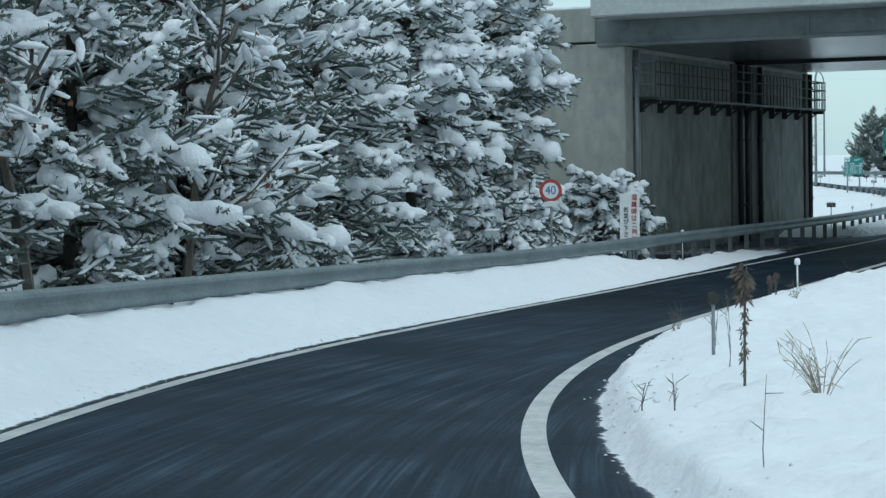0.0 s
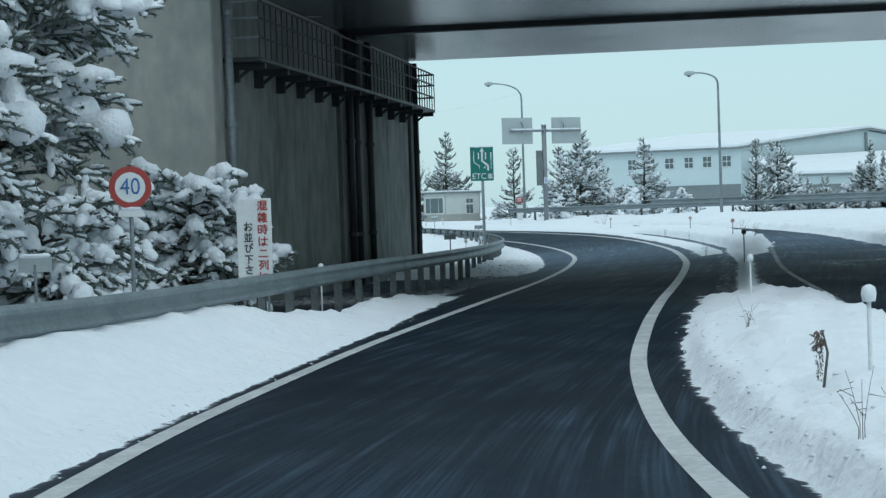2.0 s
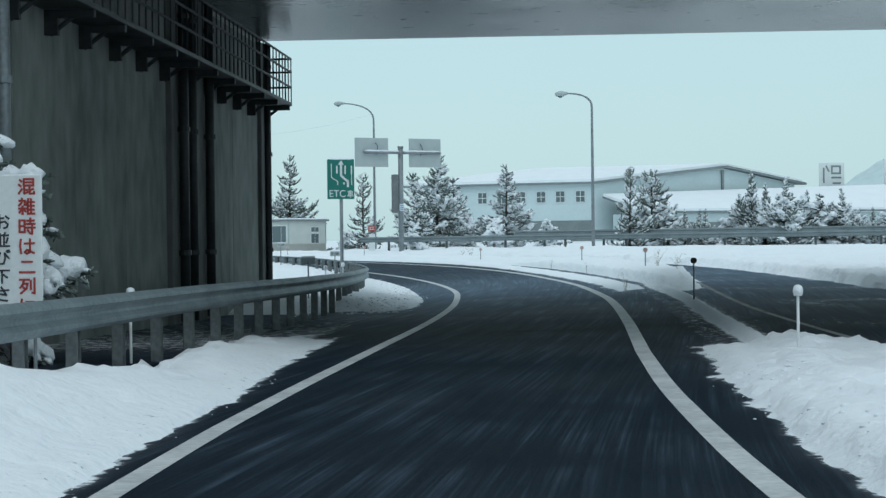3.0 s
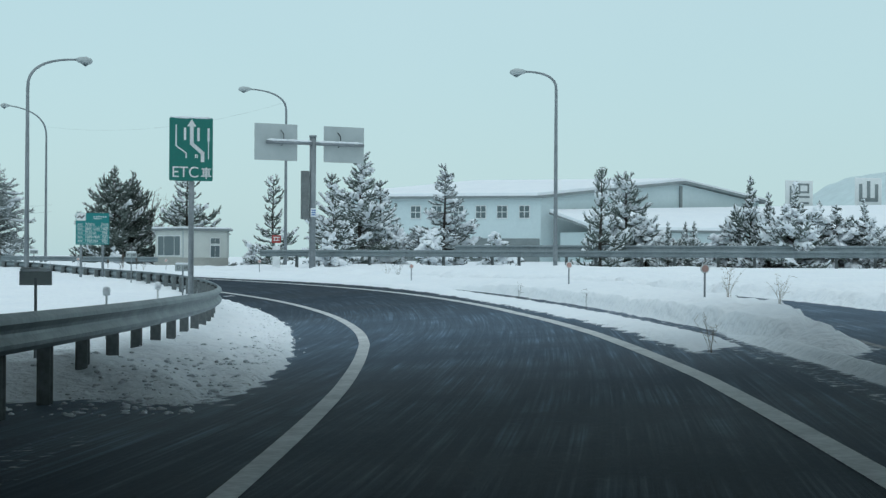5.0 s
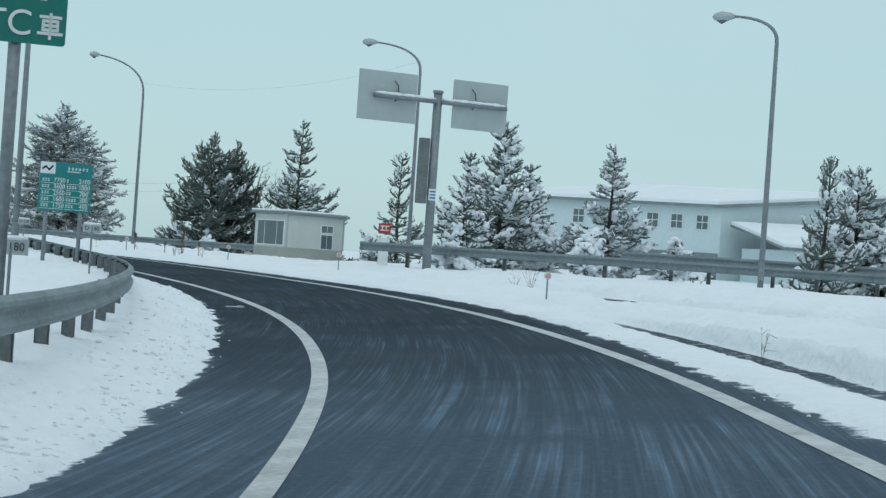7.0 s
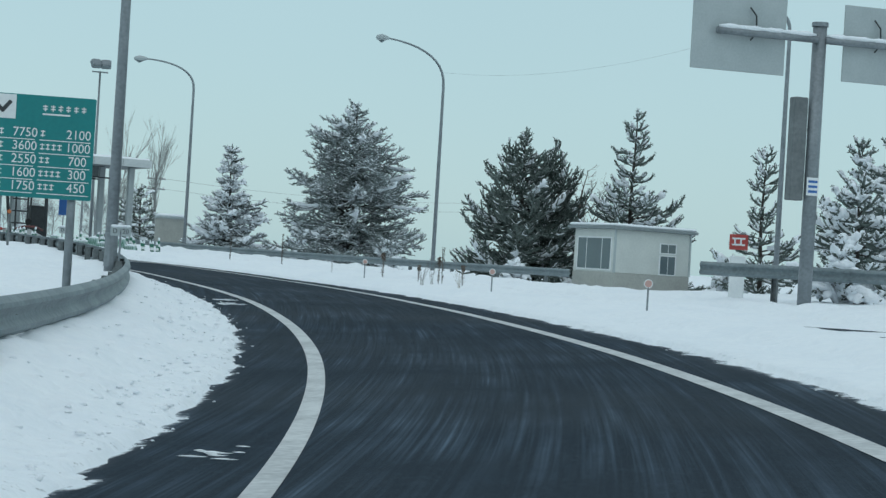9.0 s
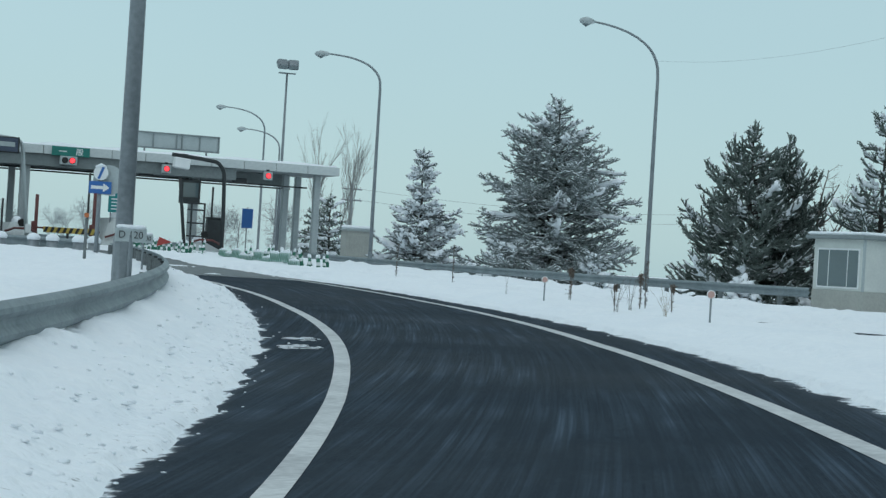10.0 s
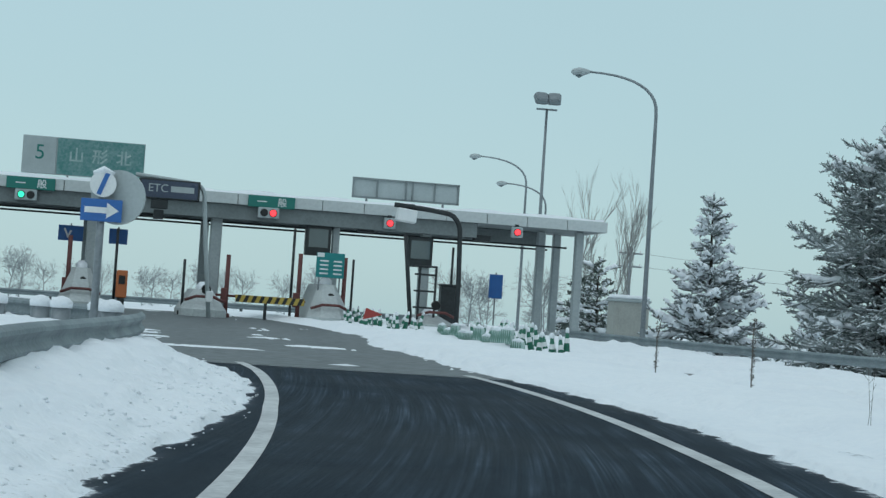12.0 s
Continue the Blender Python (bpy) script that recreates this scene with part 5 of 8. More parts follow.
def hall():
    cx, cy = 112.4, 260.0
    f = thing("factory_hall", (cx, cy, 0), "long pale hall with snowy gable roof and a row of windows", "building")
    back = np.array([-14.2, 13.0])  # the eaves wall runs this way from the corner
    run = np.array([31.8, 1.68])
    eave, ridge, peak = 9.2, 11.35, 0.62
    P = lambda a, b, z: (run[0] * a + back[0] * b, run[1] * a + back[1] * b, z)
    s = Soup()
    v = [P(0, 0, 0), P(1, 0, 0), P(1, 0, eave), P(peak, 0, ridge), P(0, 0, eave)]
    v += [P(0, 1.35, 0), P(1, 1.35, 0), P(1, 1.35, eave), P(peak, 1.35, ridge), P(0, 1.35, eave)]
    s.add(v, [(0, 1, 2, 3, 4), (9, 8, 7, 6, 5), (0, 4, 9, 5), (2, 1, 6, 7)])
    part("wall", s, FACTORY_WALL, f)
    edge, white = Soup(), Soup()
    for a0, z0, a1, z1 in ((-0.03, eave - 0.1, peak, ridge), (peak, ridge, 1.03, eave - 0.18)):
        quad = [P(a0, -0.05, z0), P(a1, -0.05, z1), P(a1, 1.4, z1), P(a0, 1.4, z0)]
        slab_roof(edge, quad, 0.02, 0.3)
        slab_roof(white, [P(a0, -0.02, z0), P(a1, -0.02, z1), P(a1, 1.4, z1), P(a0, 1.4, z0)], 0.33, 0.35)
    roof = part("roof", edge, FACTORY_TRIM, f, "grey roof edge")
    part("roof_snow", white, SNOW, roof, "thick snow cover")
    part("plinth", Soup().box(P(0.0, 0.5, 2.2), (19.0, 0.12, 4.2), math.degrees(math.atan2(back[1], back[0]))), FACTORY_TRIM, f, "grey wall foot")
    part("gable_post", Soup().box(P(peak, -0.012, 9.6), (0.35, 0.2, 2.9), 3), FACTORY_TRIM, f)
    wall_len = float(np.hypot(*back))
    wd = back / wall_len
    turn = math.degrees(math.atan2(wd[1], wd[0]))
    out = np.array([-wd[1], wd[0]]) * 1.0
    for d0 in (1.44, 4.25, 6.95, 9.8, 12.6, 15.35):
        c = wd * (d0 + 0.58)
        fr = part("window", Soup().box((c[0] + out[0] * 0.05, c[1] + out[1] * 0.05, 7.5), (1.35, 0.14, 1.65), turn, 0.02), SIGN_WHITE, f, "white framed window")
        for k in (-0.32, 0.32):
            for z in (7.12, 7.88):
                q = c + wd * k + out * 0.13
                part("pane", Soup().box((q[0], q[1], z), (0.54, 0.05, 0.66), turn), GLASS, fr)
    for a in (0.14, 0.32):
        part("vent", Soup().box(P(a, -0.012, 7.6), (0.7, 0.2, 0.7), 3, 0.02), FACTORY_TRIM, f)
    # the shed
    g = thing("low_shed", (117.0, 248.0, 0), "low pale shed under a deep snow-covered roof", "building", turn=0)
    part("wall", Soup().box((26, 5, 2.5), (58, 10, 5.0), 0, 0.05), FACTORY_WALL, g)
    ed, wh = Soup(), Soup()
    quad = [(-4, -0.8, 5.0), (56, -0.8, 5.1), (56, 11, 8.9), (-4, 11, 7.2)]
    slab_roof(ed, quad, 0.0, 0.22)
    slab_roof(wh, [(-3.9, -0.7, 5.0), (56, -0.7, 5.1), (56, 11, 8.9), (-3.9, 11, 7.2)], 0.24, 0.35)
    rf = part("roof", ed, FACTORY_TRIM, g, "grey corrugated roof edge")
    part("roof_snow", wh, SNOW, rf, "deep snow cover")
    part("band", Soup().box((26, -0.06, 3.2), (57, 0.1, 1.2)), FACTORY_TRIM, g)
    # two shop boards on legs
    for x, z0, z1, pattern in ((150.8, 8.8, 12.2, [[(-1.3, 2.6), (-1.3, 0.6)], [(-0.9, 2.9), (-0.5, 2.2)], [(0.0, 2.9), (1.3, 2.9), (1.3, 1.9), (0.0, 1.9), (0.0, 2.9)], [(0.0, 1.3), (1.4, 1.3)], [(0.2, 0.5), (1.3, 0.5)]]), (161.6, 9.2, 12.8, [[(-1.2, 2.6), (-1.2, 0.7), (1.2, 0.7), (1.2, 2.6)], [(0.0, 3.0), (0.0, 0.7)]])):
        b = thing("roadside_board", (x, 262.4, 0), "tall white advertising board with dark strokes above the shed", "sign board", "advertising boards", turn=-4)
        brd = part("board", Soup().box((0, 0, (z0 + z1) / 2), (4.0, 0.2, z1 - z0), 0, 0.04), SIGN_WHITE, b)
        for lx in (-1.5, 1.5):
            part("leg", Soup().tube([(lx, 0.3, 0), (lx, 0.3, z1 - 0.3)], 0.14, 8), POLE_STEEL, b)
        part("strokes", flat_strokes(Soup(), pattern, 0.5 if x > 155 else 0.25, z0, 0.03, -0.11), FACTORY_TRIM, brd, "dark strokes")


hall()

# a far wooded hill beside the shed; the snowfall's haze is painted into its colour
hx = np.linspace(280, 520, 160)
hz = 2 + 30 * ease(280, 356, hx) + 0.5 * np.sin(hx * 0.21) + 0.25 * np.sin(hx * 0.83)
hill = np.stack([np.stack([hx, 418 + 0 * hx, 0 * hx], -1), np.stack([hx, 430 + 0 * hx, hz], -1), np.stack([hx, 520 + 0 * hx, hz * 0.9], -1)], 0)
sheet("far_hill", hill, surface("haze_painted_woods", (0.50, 0.60, 0.62), (0.58, 0.69, 0.71), rough=0.9, coarse=0.05, fine=0.4, bump=0), "far wooded hill painted pale for the snowfall's haze", "backdrop")

# ---- the toll plaza ----
TX, TY, T_TURN = 15.71, 233.39, 20.5
FLOOR = 1.45


def plaza_thing(name, label, category, group="", a=0.0, off=0.0, z=0.0):
    """A thing in the plaza's own axes: a along the canopy, off away from the ramp."""
    t = radians(T_TURN)
    return thing(name, (TX + a * math.cos(t) - off * math.sin(t), TY + a * math.sin(t) + off * math.cos(t), z), label, category, group, turn=T_TURN)


def canopy():
    c = plaza_thing("toll_canopy", "long white toll plaza canopy with snow along its roof", "canopy")
    x0, x1, deep = -26.0, 11.1, 6.5
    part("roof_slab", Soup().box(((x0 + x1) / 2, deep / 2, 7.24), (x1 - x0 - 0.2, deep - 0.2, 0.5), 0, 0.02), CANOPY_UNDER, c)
    n = 18
    panel = Soup().box((0, 0, 0), ((x1 - x0) / n - 0.035, 0.08, 0.53), 0, 0.012).mesh("fascia_panel", CANOPY_WHITE)
    for k in range(n):
        ob = new("fascia_panel", panel)
        ob.parent = c
        ob.matrix_basis = pose(x0 + (x1 - x0) * (k + 0.5) / n, 0, 7.24)
    side = Soup().box((0, 0, 0), (0.08, deep / 3 - 0.03, 0.53), 0, 0.012).mesh("fascia_panel", CANOPY_WHITE)
    for k in range(3):
        ob = new("fascia_panel", side)
        ob.parent = c
        ob.matrix_basis = pose(x1, deep * (k + 0.5) / 3, 7.24)
    s = Soup()
    rng = random.Random(3)
    xs = np.linspace(x0, x1 - 0.1, 60)
    ring = [(0.12, 7.5), (0.3, 7.66), (deep / 2, 7.74), (deep - 0.2, 7.6), (deep - 0.1, 7.5)]
    v = [(x, y, z + (0.05 * math.sin(x * 1.7) + rng.uniform(-0.03, 0.03) if j in (1, 2, 3) else 0)) for x in xs for j, (y, z) in enumerate(ring)]
    f = [(5 * i + j, 5 * i + 5 + j, 5 * i + 6 + j, 5 * i + 1 + j) for i in range(59) for j in range(4)] + [(0, 1, 2, 3, 4), tuple(59 * 5 + j for j in (4, 3, 2, 1, 0))]
    s.add(v, [q[::-1] for q in f])
    part("roof_snow", s, BOUGH_SNOW, c, "blanket of snow", smooth=True)
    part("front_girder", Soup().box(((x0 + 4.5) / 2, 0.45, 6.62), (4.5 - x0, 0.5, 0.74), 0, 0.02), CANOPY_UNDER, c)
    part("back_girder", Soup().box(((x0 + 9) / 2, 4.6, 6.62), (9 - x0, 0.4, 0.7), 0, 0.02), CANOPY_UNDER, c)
    for y in (1.2, 5.0):
        part("pipe_rail", Soup().tube([(x0, y, 6.12), (9.4, y, 6.12)], 0.05, 6), DARK_STEEL, c)
    for a, y, w in ((-21.5, 1.0, 0.5), (-14.2, 1.0, 0.55), (-8.32, 0.9, 0.55), (-2.45, 0.9, 0.36), (2.06, 0.9, 0.5), (2.62, 3.9, 0.36), (8.51, 3.0, 0.42), (9.78, 4.6, 0.40), (9.96, 0.9, 0.42), (-8.6, 4.6, 0.4), (-14.4, 4.6, 0.4)):
        p = part("pillar", Soup().box((a, y, (FLOOR + 6.9) / 2 - 0.1), (w, w, 7.0 - FLOOR + 0.2), 0, 0.05), PILLAR, c)
        part("pillar_foot", Soup().box((a, y, FLOOR + 0.15), (w + 0.2, w + 0.2, 0.5), 0, 0.04), CONCRETE_PALE, p)
    for a in (-11.5, -3.0, -1.0, 4.9):
        part("fixture", Soup().box((a, 0.9, 6.28), (0.85, 0.5, 0.28), 0, 0.03), DARK_STEEL, c, "dark hanging lamp unit")


canopy()


def lane_lights(a, z, aspects):
    """A lane signal; aspects: colours from left to right."""
    s = plaza_thing("lane_signal", {"green": "lane signal showing green under the canopy edge", "red": "lane signal showing red under the canopy edge"}["green" if "green" in aspects else "red"], "traffic light", "lane signals", a, -0.1, z)
    w = 0.46 * len(aspects) + 0.1
    part("housing", Soup().box((0, 0, 0), (w, 0.3, 0.52), 0, 0.03), SIGN_BACK, s)
    part("hanger", Soup().box((0, 0.1, 0.3), (0.2, 0.12, 0.2), 0, 0.01), DARK_STEEL, s)
    for k, c in enumerate(aspects):
        x = (k - (len(aspects) - 1) / 2) * 0.44
        part("bezel", Soup().disc((x, -0.155, 0), 0.19, 0.03, (0, 1, 0), 20), BLACK, s)
        part("lens", Soup().disc((x, -0.18, 0), 0.15, 0.03, (0, 1, 0), 20), {"red": RED_LIGHT, "green": GREEN_LIGHT, "dark": BLACK}[c], s, {"red": "glowing red lens", "green": "glowing green lens", "dark": "unlit lens"}[c])


lane_lights(-17.42, 6.64, ("green", "dark"))
lane_lights(-5.95, 6.66, ("dark", "red"))
lane_lights(0.02, 6.61, ("red",))
lane_lights(6.45, 6.65, ("red",))


def green_lane_board(a0, a1):
    b = plaza_thing("lane_board", "green lane board with white writing on the canopy edge", "sign board", "lane boards", (a0 + a1) / 2, -0.1, 7.2)
    brd = part("board", Soup().box((0, 0, 0), (a1 - a0, 0.08, 0.56), 0, 0.01), SIGN_GREEN, b)
    part("character", flat_strokes(Soup(), [[(-0.68, 0.0), (-0.26, 0.0)]], 0.05, 0.0, 0.006, -0.045), SIGN_WHITE, brd, "white character")
    part("character", glyph("", Soup(), "han", 0.52, 0.0, 0.42, 0.04, -0.045), SIGN_WHITE, brd, "white character")


green_lane_board(-18.36, -16.1)
green_lane_board(-6.96, -4.69)


PALE_GREEN = surface("pale_mottled_green", (0.06, 0.21, 0.20), (0.20, 0.33, 0.33), rough=0.6, coarse=1.6, fine=9, bump=0.03)
DULL_WHITE = surface("dull_mottled_white", (0.42, 0.52, 0.52), (0.22, 0.36, 0.36), rough=0.6, coarse=2.5, fine=9, bump=0)


def name_board():
    b = plaza_thing("interchange_board", "large green interchange name board standing on the canopy", "sign board", "", -14.87, 0.5, 8.63)
    w = 5.75
    part("back_panel", Soup().box((0, 0.06, 0), (w, 0.1, 1.8), 0, 0.02), SIGN_BACK, b)
    g = part("green_panel", Soup().box((0.8, -0.01, 0), (w - 1.66, 0.06, 1.74), 0, 0.01), PALE_GREEN, b, "pale mottled green panel")
    n = part("number_panel", Soup().box((-w / 2 + 0.8, -0.01, 0), (1.54, 0.06, 1.74), 0, 0.01), SIGN_BACK, b, "pale number panel")
    lettering("numeral", "5", 1.0, SIGN_GREEN, n, (-w / 2 + 0.82, -0.05, 0.1))
    for key, x in (("yama", -0.35), ("gata", 0.75), ("kita", 1.9)):
        part("character", glyph("", Soup(), key, x, 0.12, 0.7, 0.085, -0.045), DULL_WHITE, g, "dull pale character")
    for x in (-2.2, -0.7, 0.8, 2.2):
        part("strut", Soup().tube([(x, 0.3, -1.3), (x, 0.15, 0.6)], 0.05, 6), POLE_STEEL, b)


name_board()


def back_board():
    b = plaza_thing("board_seen_from_behind", "grey steel sign back with ribs standing on the canopy", "sign board", "", 1.5, 4.2, 8.55)
    part("panel", Soup().box((0, 0, 0), (5.5, 0.06, 1.0), 0, 0.01), SIGN_BACK, b)
    part("frame", Soup().box((0, -0.06, 0.48), (5.6, 0.1, 0.1)).box((0, -0.06, -0.48), (5.6, 0.1, 0.1)), FACTORY_TRIM, b)
    for x in (-2.75, -1.5, 0.0, 0.35, 1.5, 2.75):
        part("rib", Soup().box((x, -0.06, 0), (0.09, 0.1, 1.0)), FACTORY_TRIM, b)
    for x in (-2.0, 2.0):
        part("leg", Soup().tube([(x, 0.1, -1.2), (x, 0.1, 0.3)], 0.06, 6), POLE_STEEL, b)


back_board()


def etc_portal():
    """Bent pipe portal with a dark message board."""
    off = -6.0
    g = plaza_thing("message_portal", "bent grey pipe portal carrying a dark electronic message board", "gantry", "", 0, off, 0)
    for dy in (-0.22, 0.22):
        path = [(-8.92, dy, FLOOR - 0.2), (-9.25, dy, 4.2), (-9.5, dy, 6.8)]
        for k in range(1, 7):
            t = k / 6 * math.pi / 2
            path.append((-9.5 - 0.55 * (1 - math.cos(t)), dy, 6.8 + 0.62 * math.sin(t)))
        path += [(-11.0, dy, 7.5), (-12.6, dy, 7.62)]
        part("pipe", Soup().tube(path, 0.085, 8), SIGN_BACK, g, smooth=True)
    brd = part("message_board", Soup().box((-11.1, -0.3, 7.02), (2.7, 0.3, 0.9), 0, 0.03), DARK_STEEL, g, "dark blue electronic board")
    face = part("display", Soup().box((-11.1, -0.46, 7.02), (2.5, 0.02, 0.75)), surface("display_blue", (0.05, 0.07, 0.12), rough=0.3, bump=0), brd)
    lettering("inscription", "ETC", 0.5, SIGN_BACK, face, (-11.6, -0.475, 7.05))
    part("writing", flat_strokes(Soup(), [[(-10.95, 7.05), (-10.6, 7.05)], [(-10.45, 7.05), (-10.1, 7.05)]], 0.26, 0.0, 0.006, -0.471), SIGN_BACK, face, "illegible pale writing")
    part("signal_pair", Soup().box((-11.5, -0.3, 6.35), (0.75, 0.25, 0.4), 0, 0.03), DARK_STEEL, g)
    part("drop_box", Soup().box((-11.5, -0.2, 5.9), (0.45, 0.25, 0.42), 0, 0.02), DARK_STEEL, g)
    part("side_box", Soup().box((-9.0, -0.35, 2.4), (0.3, 0.25, 0.5), 0, 0.02), SIGN_WHITE, g)


etc_portal()


def swan_neck():
    g = plaza_thing("camera_mast", "dark curved mast with a snow-covered camera housing", "mast", "", 0, -3.0, 0)
    path = [(3.05, 0, FLOOR - 0.1), (3.03, 0, 4.0), (2.95, 0, 6.2)]
    for k in range(1, 7):
        t = k / 6 * math.pi / 2
        path.append((2.95 - 0.75 * (1 - math.cos(t)), 0, 6.2 + 0.95 * math.sin(t)))
    path += [(1.4, 0, 7.25), (-0.3, 0, 7.38)]
    part("mast", Soup().tube(path, 0.12, 9), DARK_STEEL, g, smooth=True)
    part("housing", Soup().box((0.25, -0.2, 6.88), (0.95, 0.6, 0.62), 0, 0.05, tilt=(0, 6, 0)), SIGN_WHITE, g, "white snow-covered housing")
    part("top_box", Soup().box((0.2, 0, 7.36), (0.9, 0.4, 0.18), 0, 0.03), DARK_STEEL, g)
    # the leaning service ladder frame beside it
    f = plaza_thing("detector_frame", "dark steel detector frame with cross bars on the toll island", "frame", "", 0, -1.5, 0)
    part("left_upright", Soup().tube([(1.15, 0, FLOOR), (0.85, 0, 4.0), (0.6, 0, 6.1)], 0.11, 8), DARK_STEEL, f, smooth=True)
    for x in (1.45, 2.25):
        part("upright", Soup().tube([(x, 0.1, FLOOR), (x, 0.1, 4.6)], 0.06, 6), DARK_STEEL, f)
    for z in (2.6, 3.4, 4.2, 4.6):
        part("cross_bar", Soup().tube([(1.2, 0.1, z), (2.3, 0.1, z)], 0.05, 6), DARK_STEEL, f)
    b = plaza_thing("equipment_cabinet", "dark grey equipment cabinet on the toll island", "cabinet", "", 3.35, 0.4, 0)
    part("body", Soup().box((0, 0, 2.6), (0.95, 0.7, 2.3), 0, 0.03), DARK_STEEL, b)
    part("lid", Soup().box((0, -0.02, 3.8), (1.02, 0.78, 0.1), 0, 0.02), DARK_STEEL, b)
    p = plaza_thing("dark_screen", "dark screen panel hung between canopy pillars", "panel", "lane screens", -3.35, 0.7, 5.55)
    part("panel", Soup().box((0, 0, 0), (1.25, 0.5, 1.5), 0, 0.03), DARK_STEEL, p)
    part("window", Soup().box((0, -0.26, 0.1), (0.95, 0.02, 0.9)), GLASS, p)
    copy_thing(p, pose(*(Vector((TX, TY, 5.35)) + Vector((1.75 * math.cos(radians(T_TURN)) - 0.7 * math.sin(radians(T_TURN)), 1.75 * math.sin(radians(T_TURN)) + 0.7 * math.cos(radians(T_TURN)), 0))), 0, 0, T_TURN))


swan_neck()


def toll_island(a, off, label, tall=1.95):
    """A concrete island nose that tapers upwards, with posts."""
    t = plaza_thing("toll_island", label, "toll island", "toll islands", a, off, FLOOR)
    s = Soup()
    base = [(-1.05, -1.6), (-0.5, -2.3), (0.5, -2.3), (1.05, -1.6), (1.05, 3.0), (-1.05, 3.0)]
    top = [(-0.42, -0.3), (-0.25, -0.6), (0.25, -0.6), (0.42, -0.3), (0.5, 2.8), (-0.5, 2.8)]
    v = [(x, y, -0.2) for x, y in base] + [(x, y, 0.35) for x, y in base] + [(x, y, tall) for x, y in top]
    f = [tuple(range(5, -1, -1)), tuple(range(12, 18))]
    for k in (0, 6):
        f += [(k + i, k + (i + 1) % 6, k + 6 + (i + 1) % 6, k + 6 + i) for i in range(6)]
    s.add(v, f)
    part("nose", s, CONCRETE_PALE, t, "pale concrete island nose")
    part("nose_snow", Soup().tube([(0, -0.4, tall - 0.02), (0, 0.1, tall + 0.08), (0, 0.6, tall + 0.06), (0, 0.9, tall)], [0.12, 0.3, 0.28, 0.1], 8), BOUGH_SNOW, t, "cap of snow", smooth=True)
    part("buffer", Soup().disc((0.1, -1.05, 1.3), 0.22, 0.14, (0, 1, 0.4), 16), BLACK, t, "dark round lamp")
    part("bumper", Soup().tube([(-0.9, -1.7, 0.75), (-0.4, -2.0, 0.95), (0.4, -2.0, 0.95), (0.9, -1.7, 0.75)], 0.07, 8), RUST, t, smooth=True)
    return t


toll_island(-2.95, -0.5, "tapered concrete toll island nose with snow and red bumpers")
toll_island(-9.0, -2.0, "low concrete toll island nose beside the portal leg", 1.3)
toll_island(-14.6, 0.5, "tapered concrete toll island nose with snow and red bumpers")
toll_island(2.2, -0.5, "low grey concrete toll island nose with a snowy top", 0.8)

for a, off, top, m, lab in ((-7.78, -1.0, 4.49, RUST, "dark red steel guard post"), (-4.29, -0.6, 4.8, RUST, "dark red steel guard post"), (-2.1, -0.6, 4.75, RUST, "dark red steel guard post"), (-9.9, -2.0, 4.1, DARK_STEEL, "dark steel guard post"),
                            (-15.2, 0.2, 4.9, RUST, "dark red steel guard post"), (-4.6, -0.2, 6.0, DARK_STEEL, "thin dark camera post"), (-13.0, 0.6, 5.4, DARK_STEEL, "dark steel guard post"), (5.0, 8.0, 6.0, DARK_STEEL, "thin dark mast behind the canopy"), (-0.2, 9.0, 5.0, DARK_STEEL, "thin dark mast behind the canopy")):
    g = plaza_thing("guard_post", lab + " at the toll lanes", "post", "guard posts", a, off, FLOOR)
    part("post", Soup().tube([(0, 0, -0.1), (0, 0, top - FLOOR)], 0.11 if m is RUST else 0.07, 8), m, g, smooth=True)
    part("foot", Soup().box((0, 0, 0.1), (0.4, 0.4, 0.3), 0, 0.03), m, g)
    if m is RUST:
        part("side_box", Soup().box((-0.12, -0.1, 1.1), (0.3, 0.3, 0.7), 0, 0.03), m, g)


def lane_fee_sign():
    s = plaza_thing("lane_fee_sign", "teal fee table on a stand at the toll island", "sign board", "", -2.92, -1.2, 4.32)
    brd = part("board", Soup().box((0, 0, 0), (1.36, 0.06, 1.2), 0, 0.01), FEE_GREEN, s)
    part("corner_plate", Soup().box((-0.48, -0.036, 0.48), (0.34, 0.01, 0.2)), SIGN_WHITE, brd)
    for k in range(4):
        for x in (-0.28, 0.38):
            part("line_of_writing", flat_strokes(Soup(), [[(x - 0.2, 0.2 - 0.2 * k), (x + 0.16, 0.2 - 0.2 * k)]], 0.07, 0.0, 0.005, -0.031), SIGN_WHITE, brd, "illegible white writing")
    for x in (-0.5, 0.5):
        part("stand", Soup().tube([(x, 0.08, -2.6), (x, 0.08, 0.4)], 0.04, 6), POLE_STEEL, s)


lane_fee_sign()


def lane_barrier():
    b = plaza_thing("lane_barrier", "yellow and black striped barrier board across the closed lane", "barrier", "", -5.7, -1.2, 2.45)
    brd = part("board", Soup().box((0, 0, 0), (3.3, 0.06, 0.34), 0, 0.01), YELLOW, b)
    s = Soup()
    for k in range(9):
        x = -1.5 + 0.37 * k
        s.add([(x - 0.16, -0.034, -0.165), (x + 0.02, -0.034, -0.165), (x + 0.16, -0.034, 0.165), (x - 0.02, -0.034, 0.165)], [(0, 1, 2, 3)])
    part("stripes", s, BLACK, brd, "black slanting stripes")
    part("arm", Soup().tube([(-2.6, 0.06, 0.1), (1.7, 0.06, 0.02)], 0.06, 6), RUST, b, smooth=True)
    for x in (-0.2,):
        part("leg", Soup().box((x, 0.05, -0.6), (0.14, 0.1, 0.9)), DARK_STEEL, b)


lane_barrier()


